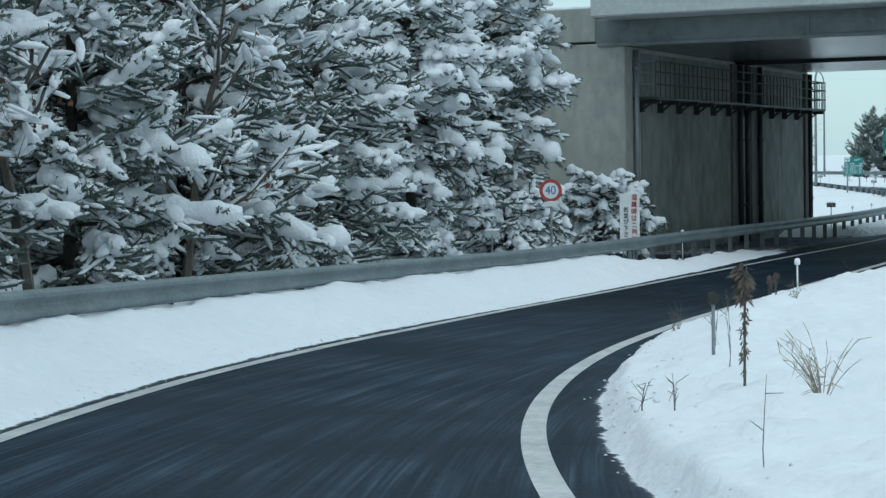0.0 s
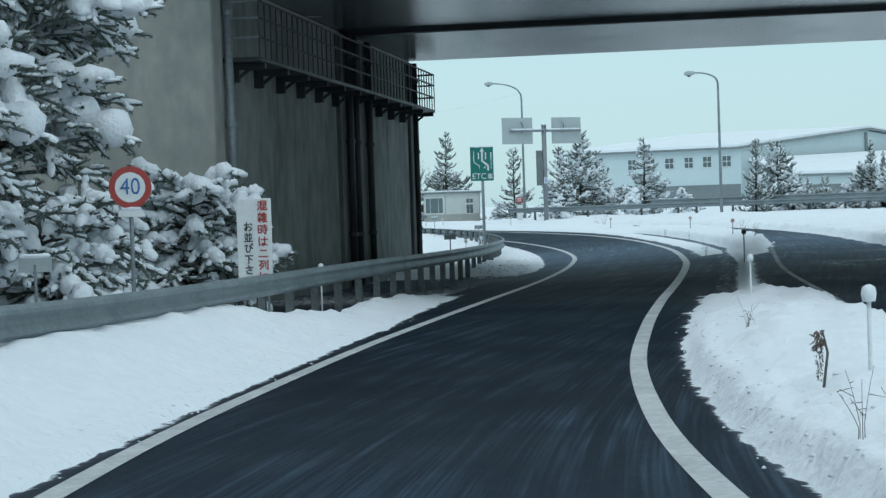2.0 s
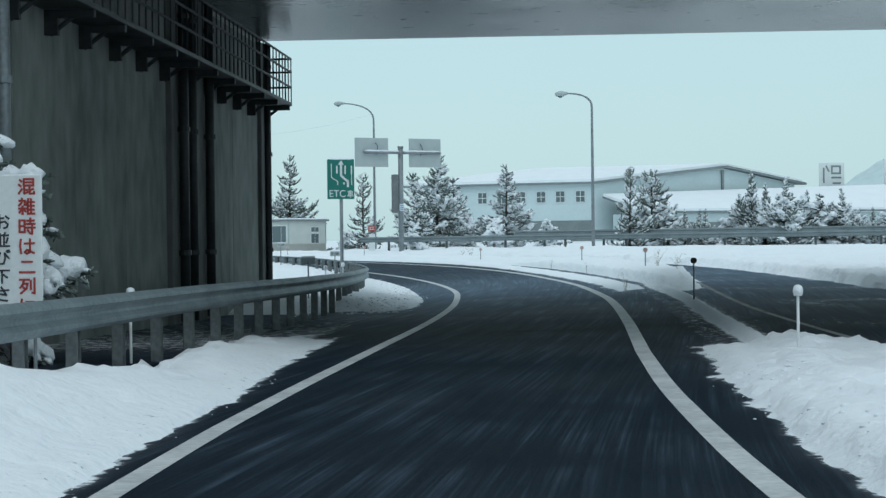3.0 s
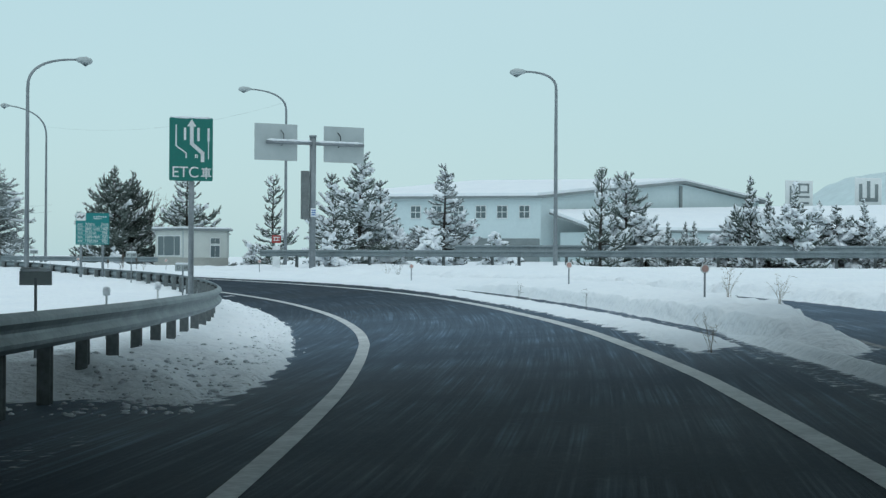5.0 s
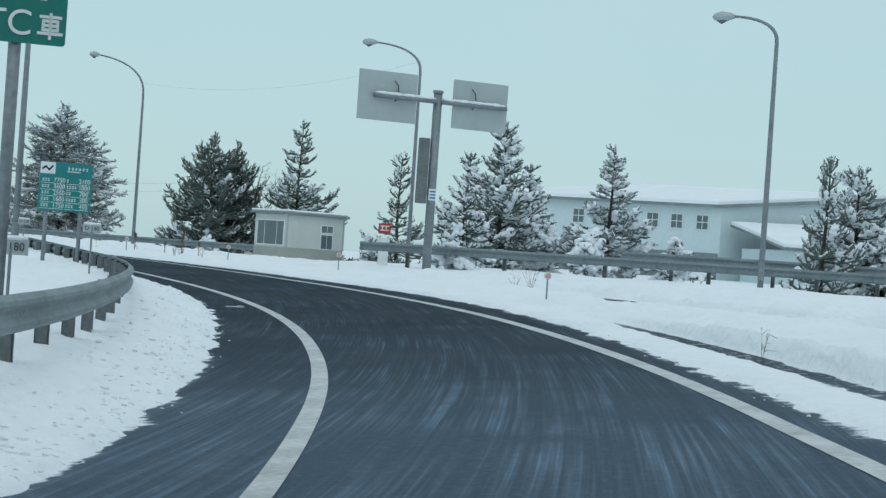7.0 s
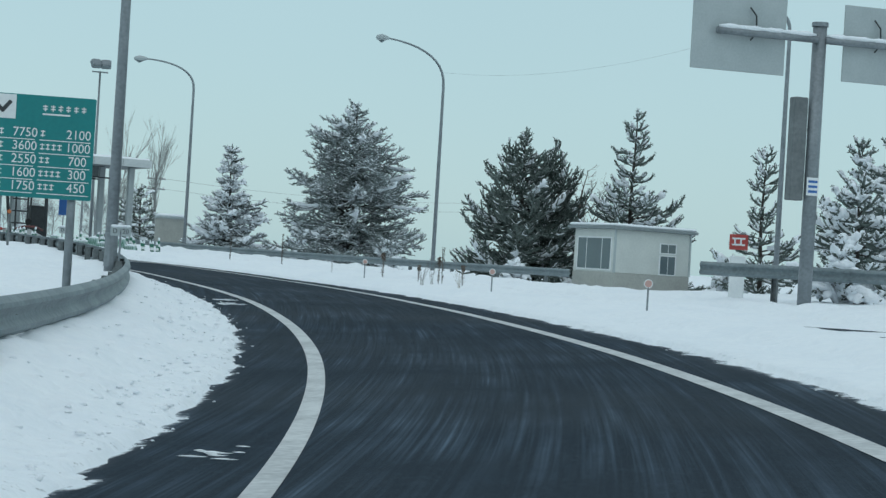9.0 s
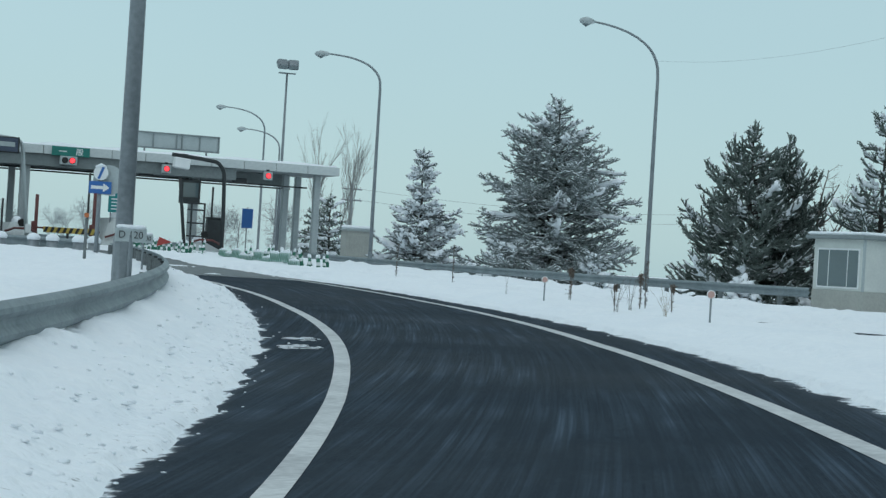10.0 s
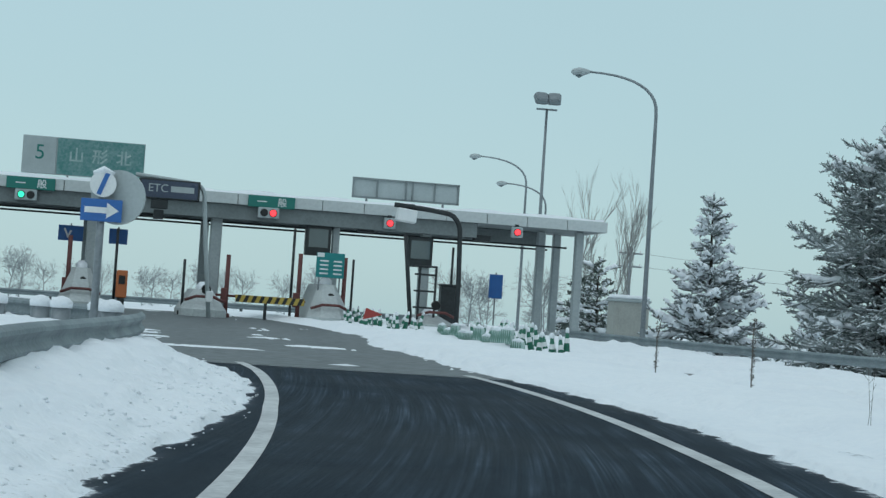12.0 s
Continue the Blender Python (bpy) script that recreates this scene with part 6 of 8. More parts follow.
def blue_plaza_sign(a, off, z, w, h, label, stroke):
    s = plaza_thing("blue_sign", label, "road sign", "blue signs", a, off, z)
    brd = part("board", Soup().box((0, 0, 0), (w, 0.05, h), 0, 0.01), SIGN_BLUE, s)
    if stroke:
        part("mark", flat_strokes(Soup(), [stroke], 0.09, 0.0, 0.006, -0.03), SIGN_WHITE, brd, "white mark")
    part("pole", Soup().tube([(0, 0.06, FLOOR - z), (0, 0.06, h / 2 + 0.1)], 0.04, 6), POLE_STEEL, s)


blue_plaza_sign(-15.2, 3.0, 5.1, 1.2, 0.75, "blue sign with a white mark behind the toll lanes", [(-0.3, 0.2), (-0.12, -0.2), (0.0, 0.1)])
blue_plaza_sign(-12.9, 3.0, 5.1, 0.9, 0.75, "blue sign with a white mark behind the toll lanes", None)
blue_plaza_sign(7.7, 9.0, 4.1, 0.75, 1.3, "tall blue sign behind the closed lanes", None)

ob = plaza_thing("orange_machine", "orange ticket machine beside the toll lane", "machine", "", -12.7, -0.5, FLOOR)
part("case", Soup().box((0, 0, 1.3), (0.52, 0.45, 1.3), 0, 0.04), ORANGE, ob)
part("stand", Soup().box((0, 0, 0.4), (0.34, 0.34, 0.9), 0, 0.02), DARK_STEEL, ob)
part("screen", Soup().box((0, -0.235, 1.5), (0.3, 0.02, 0.4)), BLACK, ob)


def floodlight():
    f = thing("flood_light", (21.5, 248.7, FLOOR), "tall mast with a cluster of floodlights behind the canopy", "flood light", turn=15)
    part("mast", Soup().tube([(0, 0, -0.2), (0, 0, 6), (0, 0, 13.0)], [0.13, 0.10, 0.07], 10), POLE_STEEL, f, smooth=True)
    part("cross_bar", Soup().box((0, 0, 12.95), (1.2, 0.12, 0.1), 0, 0.01), POLE_STEEL, f)
    for x, t in ((-0.37, 14), (0.37, -10)):
        h = part("lamp_head", Soup().box((x, -0.15, 13.55), (0.78, 0.5, 0.72), t, 0.12, tilt=(-38, 0, 0)), POLE_STEEL, f)
        part("lamp_glass", Soup().box((x, -0.45, 13.4), (0.62, 0.04, 0.54), t, 0.01, tilt=(-38, 0, 0)), GLASS, h)


floodlight()

cb = thing("power_cabinet", (27.7, 232.4, 1.3), "pale grey power cabinet with a snow cap beside the guard rail", "cabinet", turn=20)
part("body", Soup().box((0, 0, 1.1), (1.7, 1.2, 2.2), 0, 0.03), BASE_BLOCK, cb)
part("door", Soup().box((-0.2, -0.61, 1.1), (0.9, 0.03, 1.7), 0, 0.01), BASE_BLOCK, cb)
part("lid", Soup().box((0, 0, 2.25), (1.85, 1.35, 0.12), 0, 0.02), SIGN_BACK, cb)
part("snow_cap", Soup().box((0, 0, 2.4), (1.8, 1.3, 0.24), 0, 0.11), BOUGH_SNOW, cb, smooth=True)


# closed lanes: lines of green lane cones with snow on them
def lane_post(place, turn):
    c = thing("lane_cone", place, "slim green and white lane post capped with snow", "traffic post", "lane posts", turn=turn)
    part("post", Soup().tube([(0, 0, 0.0), (0, 0, 0.4), (0, 0, 0.72)], [0.11, 0.075, 0.045], 9), DARK_GREEN, c, smooth=True)
    part("base", Soup().tube([(0, 0, 0.0), (0, 0, 0.05), (0, 0, 0.09)], [0.15, 0.14, 0.06], 10), DARK_GREEN, c)
    part("band", Soup().tube([(0, 0, 0.36), (0, 0, 0.5)], [0.084, 0.07], 9), SIGN_WHITE, c, "white band")
    part("snow_cap", Soup().tube([(0, 0, 0.64), (0, 0, 0.70), (0, 0, 0.78), (0, 0, 0.82)], [0.045, 0.062, 0.05, 0.015], 8), BOUGH_SNOW, c, "tuft of snow", smooth=True)
    return c


def on_snow(x, y, sink=0.05):
    s, u = nearest(np.array([x]), np.array([y]))
    return float(on_road(s, u)[0, 2] + max(0.0, float(snow_depth(s, u)[0]))) - sink


def lane_cones():
    proto = None
    rng = random.Random(8)
    for start, end, rows in (((27.4, 195.0), (22.6, 214.0), (0.1, 0.8)), ((19.6, 216.0), (12.6, 236.0), (0.0, 0.9))):
        n = int(math.dist(start, end) / 0.95)
        for k in range(n):
            for side in rows:
                if rng.random() < 0.16:
                    continue
                x = start[0] + (end[0] - start[0]) * k / n + side + rng.uniform(-0.25, 0.25)
                y = start[1] + (end[1] - start[1]) * k / n + side * 0.3 + rng.uniform(-0.3, 0.3)
                z = on_snow(x, y, 0.1)
                if proto is None:
                    proto = lane_post((x, y, z), 0)
                else:
                    copy_thing(proto, pose(x, y, z, rng.uniform(-16, 16), rng.uniform(-16, 16), rng.uniform(0, 360)))


def chevron_barrier():
    """Low green boards with white chevrons along the closed lanes."""
    a, b = np.array([26.9, 195.2]), np.array([21.4, 215.0])
    n = 10
    d = (b - a) / n
    turn = math.degrees(math.atan2(d[1], d[0]))
    long = float(np.hypot(*d))
    for k in range(n):
        c = a + d * (k + 0.5)
        w = thing("chevron_barrier", (c[0], c[1], on_snow(c[0], c[1], 0.05)), "low pale barrier board with green chevrons, snow on top", "barrier", "chevron barriers", turn=turn)
        brd = part("board", Soup().box((0, 0, 0.22), (long - 0.08, 0.12, 0.42), 0, 0.03), FADED_WHITE_BOARD, w)
        for x in (-0.8, -0.4, 0.0, 0.4, 0.8):
            part("chevron", flat_strokes(Soup(), [[(x - 0.2, 0.08), (x, 0.36), (x + 0.2, 0.08)]], 0.13, 0.0, 0.004, 0.062), DARK_GREEN, brd, "dark green chevron")
        top = Soup().tube([(-long / 2 + 0.1, 0, 0.44), (-0.3, 0.02, 0.47), (0.35, -0.02, 0.455), (long / 2 - 0.1, 0, 0.44)], [0.04, 0.07, 0.06, 0.04], 8)
        part("snow_cap", top, BOUGH_SNOW, w, smooth=True)


FADED_WHITE_BOARD = surface("snowed_barrier_board", (0.50, 0.60, 0.58), (0.24, 0.40, 0.36), rough=0.6, coarse=3, fine=12, bump=0.02)
lane_cones()
chevron_barrier()
rw = thing("red_pennant_board", (17.9, 219.5, on_snow(17.9, 219.5)), "small red triangular warning board in the snow", "warning sign", turn=20)
part("leg", Soup().tube([(0, 0, -0.1), (0, 0, 0.5)], 0.025, 6), POLE_STEEL, rw)
part("board", Soup().add([(-0.42, -0.03, 0.25), (0.42, -0.03, 0.5), (-0.3, -0.03, 0.75), (-0.42, 0.0, 0.25), (0.42, 0.0, 0.5), (-0.3, 0.0, 0.75)], [(0, 1, 2), (5, 4, 3), (0, 3, 4, 1), (1, 4, 5, 2), (2, 5, 3, 0)]), SIGN_RED, rw)


# ---- the signs and the second rail at the end of the left guard rail ----
def arrow_sign():
    base = (23.06, 170.43, 1.2)
    g = thing("keep_right_sign", base, "blue arrow sign under a round snow-dusted sign on one pole", "road sign", turn=18)
    z = lambda h: h - base[2]
    part("pole", Soup().tube([(0, 0.05, -0.3), (0, 0.05, z(3.9))], 0.06, 10), POLE_STEEL, g, smooth=True)
    pl = part("arrow_plate", Soup().box((0, -0.03, z(3.28)), (0.62, 0.03, 0.34), 0, 0.01), SIGN_BLUE, g)
    s = flat_strokes(Soup(), [[(-0.22, 3.28), (0.08, 3.28)]], 0.09, -base[2], 0.006, -0.046)
    s.add([(0.08, -0.052, z(3.16)), (0.26, -0.052, z(3.28)), (0.08, -0.052, z(3.40))], [(0, 1, 2)])
    part("arrow", s, SIGN_WHITE, pl, "white arrow")
    d = part("round_plate", Soup().disc((0.0, -0.03, z(3.68)), 0.2, 0.03, (0, 1, 0), 28), SIGN_WHITE, g, "white round plate")
    part("slash", flat_strokes(Soup(), [[(-0.05, 3.54), (0.06, 3.84)]], 0.07, -base[2], 0.006, -0.046), SIGN_BLUE, d, "blue slanting bar")
    part("snow_cap", Soup().tube([(-0.16, -0.02, z(3.84)), (0, -0.02, z(3.9)), (0.16, -0.02, z(3.84))], [0.03, 0.06, 0.03], 7), BOUGH_SNOW, g, smooth=True)
    part("mirror_back", Soup().disc((0.24, 0.12, z(3.5)), 0.42, 0.06, (0.25, 1, 0), 28), SIGN_BACK, g, "grey back of a round mirror")


arrow_sign()
guard_rail([(21.9, 174.6, 1.03), (20.5, 176.0, 1.05), (17.0, 179.5, 1.1), (8.0, 186.0, 1.15), (-4.0, 192.0, 1.2)], -1, "heavy grey guard rail of the opposite lane capped with snow", 3.0)
rng_b = random.Random(2)
for x, y in ((22.6, 172.6), (21.9, 174.0), (21.0, 174.6), (20.2, 175.7), (19.0, 176.6), (17.6, 177.2)):
    b = thing("snowy_bollard", (x, y, 1.0), "squat grey bollard with a round cap of snow", "bollard", "snow-capped bollards", turn=rng_b.uniform(0, 90))
    part("drum", Soup().tube([(0, 0, -0.2), (0, 0, 0.75)], 0.17, 12), POLE_STEEL, b, smooth=True)
    part("snow_cap", Soup().tube([(0, 0, 0.74), (0, 0, 0.84), (0, 0, 0.92), (0, 0, 0.95)], [0.2, 0.21, 0.13, 0.02], 10), BOUGH_SNOW, b, smooth=True)


def lorry():
    t = plaza_thing("lorry", "white box lorry waiting in the far toll lane", "lorry", "", -20.3, -4.0, FLOOR)
    part("box_body", Soup().box((0, 3.0, 1.9), (2.2, 5.2, 2.3), 0, 0.05), SIGN_WHITE, t)
    cab = part("cab", Soup().box((0, -0.55, 1.25), (2.0, 1.6, 1.7), 0, 0.12), SIGN_WHITE, t)
    part("windscreen", Soup().box((0, -1.36, 1.6), (1.7, 0.04, 0.7)), GLASS, cab)
    part("bumper", Soup().box((0, -1.4, 0.5), (2.0, 0.16, 0.3), 0, 0.03), DARK_STEEL, cab)
    for x in (-0.7, 0.7):
        part("headlight", Soup().box((x, -1.37, 0.85), (0.3, 0.06, 0.18), 0, 0.02), SIGN_BACK, cab)
    for x in (-0.95, 0.95):
        for y in (-0.3, 4.2):
            w = part("wheel", Soup().disc((x, y, 0.4), 0.42, 0.26, (1, 0, 0), 20), BLACK, t)
            part("rim", Soup().disc((x * 1.13, y, 0.4), 0.22, 0.06, (1, 0, 0), 16), SIGN_BACK, w)


lorry()

# ---- trees ----
def ico(level):
    bm = bmesh.new()
    bmesh.ops.create_icosphere(bm, subdivisions=level, radius=1.0)
    v = np.array([p.co[:] for p in bm.verts])
    f = [tuple(p.index for p in q.verts) for q in bm.faces]
    bm.free()
    return v, f


ICO1, ICO2 = ico(1), ico(2)


def unit(a):
    return a / (np.linalg.norm(a, axis=-1, keepdims=True) + 1e-9)


class Growth:
    """Needle sprays and snow pads, gathered first and turned into two meshes at the end."""

    def __init__(self, rng):
        self.rng, self.sprays, self.pads, self.bars = rng, [], [], []

    def tuft(self, c, way, length, n=5):
        self.sprays.append((*c, *way, length, n))

    def lump(self, c, size, along):
        self.pads.append((*c, *size, *along))

    def bar(self, a, b, ra, rb):
        self.bars.append((*a, *b, ra, rb))

    def bar_soup(self, seg=4):
        """Tapered bars between pairs of places."""
        t = np.array(self.bars)
        m = len(t)
        a, b = t[:, :3], t[:, 3:6]
        d = unit(b - a)
        side = unit(np.cross(d, np.where(np.abs(d[:, 2:]) < 0.9, (0, 0, 1.0), (1.0, 0, 0))))
        up = np.cross(d, side)
        ang = np.arange(seg) * 2 * np.pi / seg
        ring = np.cos(ang)[None, :, None] * side[:, None] + np.sin(ang)[None, :, None] * up[:, None]
        v = np.concatenate([a[:, None] + ring * t[:, 6, None, None], b[:, None] + ring * t[:, 7, None, None]], 1)
        one = np.array([(i, (i + 1) % seg, (i + 1) % seg + seg, i + seg) for i in range(seg)])
        f = (one[None] + (np.arange(m) * 2 * seg)[:, None, None]).reshape(-1, 4)
        return Soup().add(v.reshape(-1, 3), f.tolist())

    def needle_soup(self, wide=0.16, share=1.0, fan=0.45):
        """Thin blades fanning out round each twig's end."""
        a = np.array(self.sprays)
        a = np.repeat(a, np.maximum(2, np.round(a[:, 7] * share)).astype(int), axis=0)
        m, rng = len(a), self.rng
        c, way, length = a[:, :3], unit(a[:, 3:6]), a[:, 6:7]
        d = unit(way + rng.normal(0, fan, (m, 3)))
        s = unit(np.cross(d, rng.normal(0, 1, (m, 3))))
        w = length * wide * rng.uniform(0.6, 1.2, (m, 1))
        e = length * rng.uniform(0.7, 1.2, (m, 1))
        v = np.stack([c - s * w * 0.4, c + d * e * 0.55 - s * w, c + d * e, c + d * e * 0.55 + s * w], 1).reshape(-1, 3)
        out = Soup()
        return out.add(v, np.arange(4 * m).reshape(-1, 4).tolist())

    def snow_soup(self):
        """Uneven pads drawn out along their twigs and flat beneath; the larger ones rounder."""
        every = np.array(self.pads)
        out = Soup()
        big = every[:, 3] * every[:, 4] > 0.012
        for a, (v, f), rough in ((every[big], ICO2, 0.07), (every[~big], ICO1, 0.13)):
            if not len(a):
                continue
            m, rng = len(a), self.rng
            k = v[None] * (1 + rough * rng.standard_normal((m, len(v), 1)))
            k[..., 2] = np.where(k[..., 2] < 0, k[..., 2] * 0.55, k[..., 2])
            along = unit(a[:, 6:9])
            side = unit(np.cross(along, (0, 0, 1.0)))
            up = np.cross(side, along)
            p = a[:, None, :3] + k[..., :1] * (a[:, 3:4] * along)[:, None] + k[..., 1:2] * (a[:, 4:5] * side)[:, None] + k[..., 2:] * (a[:, 5:6] * up)[:, None]
            faces = (np.array(f)[None] + (np.arange(m) * len(v))[:, None, None]).reshape(-1, 3)
            out.add(p.reshape(-1, 3), faces.tolist())
        return out


def branch_path(start, azim, rise, reach, droop, rng, wild=0.0, steps=6):
    p = np.array(start, float)
    out = [p.copy()]
    slope = rise
    for k in range(steps):
        azim += rng.normal(0, 0.08 + 0.22 * wild)
        slope += rng.normal(0, 0.20 * wild)
        step = reach / steps
        p = p + step * np.array([math.cos(azim) * math.cos(slope), math.sin(azim) * math.cos(slope), math.sin(slope)])
        slope += -droop / steps + (0.35 * droop / steps if k > steps * 0.6 else 0)
        out.append(p.copy())
    return np.array(out)


def conifer_meshes(seed, height, spread, whorls, per, snow, droop=0.5, rise=0.25, bare_top=0.12, tuft_len=0.26, low=0.03, taper=0.85, density=1.0, pad=1.0, blades=1.0, wild=0.0, fan=0.45, wide=0.16, dust=0.0):
    """Trunk, crown and the snow on it for one conifer."""
    rng = np.random.default_rng(seed)
    trunk, grow = Soup(), Growth(rng)
    lean = rng.normal(0, 0.012, 2)
    zs = np.linspace(0, height, 9)
    axis = np.stack([lean[0] * zs + 0.04 * np.sin(zs * 1.3 + seed), lean[1] * zs + 0.04 * np.cos(zs * 1.1), zs - 0.0], 1)
    axis[0, 2] = -0.5
    trunk.tube(axis, np.linspace(0.035 * height**0.75, 0.012, 9), 8)
    mid = lambda z: np.array([np.interp(z, zs, axis[:, 0]), np.interp(z, zs, axis[:, 1]), z])
    # the leader
    for k in range(5):
        z = height * (1 - bare_top * k / 5)
        grow.tuft(mid(z), (0, 0, 1), tuft_len * 0.9, 6)
        if rng.random() < snow:
            grow.lump(mid(z) + np.array([0, 0, 0.04]), (0.05, 0.05, 0.06), rng.normal(0, 1, 3))
    for w in range(whorls):
        t = w / (whorls - 1)
        z = height * (low + (1 - low - bare_top * 0.6) * t)
        reach0 = spread * ((1 - t) ** taper * (0.95 + 0.2 * math.sin(w * 2.1 + seed)) + 0.12 * (1 - t)) + 0.18
        n = max(3, int(per * (1 - 0.45 * t) + rng.uniform(-0.5, 0.8)))
        a0 = rng.uniform(0, 6.28)
        for b in range(n):
            reach = reach0 * rng.uniform(0.62, 1.15)
            az = a0 + b * 6.283 / n + rng.normal(0, 0.25)
            path = branch_path(mid(z + rng.uniform(-0.12, 0.12) * height / whorls * 3), az, rise + 0.55 * t + rng.normal(0, 0.12 + 0.28 * wild), reach, droop * (1.2 - 0.6 * t), rng, wild)
            trunk.tube(path, np.linspace(0.010 + 0.012 * reach, 0.006, len(path)), 5, cap=False)
            # side twigs with needles
            m = max(4, int(reach / 0.17 * density))
            for k in range(m):
                q = 0.22 + 0.78 * (k + rng.random()) / m
                i = min(int(q * 6), 5)
                base = path[i] + (path[i + 1] - path[i]) * (q * 6 - i)
                fwd = path[i + 1] - path[i]
                fwd /= np.linalg.norm(fwd) + 1e-9
                side = np.cross(fwd, (0, 0, 1.0)) * (1 if rng.random() < 0.5 else -1)
                d = fwd * 0.75 + side * rng.uniform(0.2, 1.0) + np.array([0, 0, rng.uniform(-0.25 - 0.6 * wild, 0.2 + 0.5 * wild)])
                d /= np.linalg.norm(d)
                ln = (0.10 + 0.30 * reach * (1.15 - q) * rng.uniform(0.4, 1.0)) * 0.9
                tip = base + d * ln - np.array([0, 0, 0.08 * ln * droop])
                grow.tuft(base + d * ln * 0.15, d, tuft_len, 4)
                grow.tuft(tip, d, tuft_len, 5)
                if ln > 0.25:
                    grow.tuft((base + tip) / 2, d, tuft_len, 4)
                if dust and rng.random() < dust:
                    grow.lump(tip + d * 0.1, (0.10 + 0.08 * rng.random(), 0.022, 0.022), d)
                    grow.lump((base + tip) / 2 + np.array([0, 0, 0.02]), (0.5 * ln + 0.04, 0.025, 0.025), d)
                if rng.random() < snow:
                    sz = rng.uniform(0.6, 1.25) * pad
                    grow.lump((base + tip) / 2 + np.array([0, 0, 0.045 * sz]), ((0.09 + ln * 0.5) * sz, 0.095 * sz, 0.075 * sz), tip - base)
                    if rng.random() < 0.5 * snow * (1 - 0.5 * wild):
                        grow.lump(tip + np.array([0, 0, 0.03]), (0.11 * sz, 0.08 * sz, 0.065 * sz), d)
            # the bough's own ridge of snow
            if rng.random() < 0.25 + 0.75 * snow:
                first = 1 if rng.random() < snow else 3
                fat = rng.uniform(0.7, 1.3) * pad * (0.5 + 0.35 * min(reach, 2.5))
                for k in range(first, 7):
                    if rng.random() < 0.55 + 0.4 * snow:
                        e = path[k] - path[k - 1]
                        sz = fat * rng.uniform(0.75, 1.2) * ((1.15 + 0.35 * wild) if k > 3 else 0.8 - 0.3 * wild)
                        broad = min(0.17 * sz, 0.27 - 0.06 * wild)
                        at = (path[k] + path[k - 1]) / 2 + np.array([0, 0, 0.4 * broad])
                        grow.lump(at, (np.linalg.norm(e) * 0.7 + 0.06, broad, 0.72 * broad), e)
                        if wild > 0.3 and k > 2 and broad > 0.1:
                            side = unit(np.cross(e, (0, 0, 1.0)))
                            for hand in (-1, 1):
                                if rng.random() < 0.6:
                                    out = side * hand + unit(e) * rng.uniform(0.1, 0.9) - np.array([0, 0, rng.uniform(0.2, 0.9)])
                                    grow.lump(at + side * hand * broad * 0.9 - np.array([0, 0, 0.5 * broad]), (rng.uniform(0.8, 1.25) * broad, 0.62 * broad, 0.5 * broad), out)
    return trunk, grow.needle_soup(wide, blades, fan), grow.snow_soup()


def conifer(name, place, label, turn=0.0, group="", category="tree", needles=None, **kw):
    trunk, crown, white = conifer_meshes(**kw)
    t = thing(name, place, label, category, group, turn=turn)
    part("trunk", trunk, BARK, t, smooth=True)
    part("crown", crown, needles or NEEDLES, t, "dark needles")
    tagged(part("snow_load", white, BOUGH_SNOW, t, "clumps of snow on the boughs", smooth=True), kind="stuff")
    return t


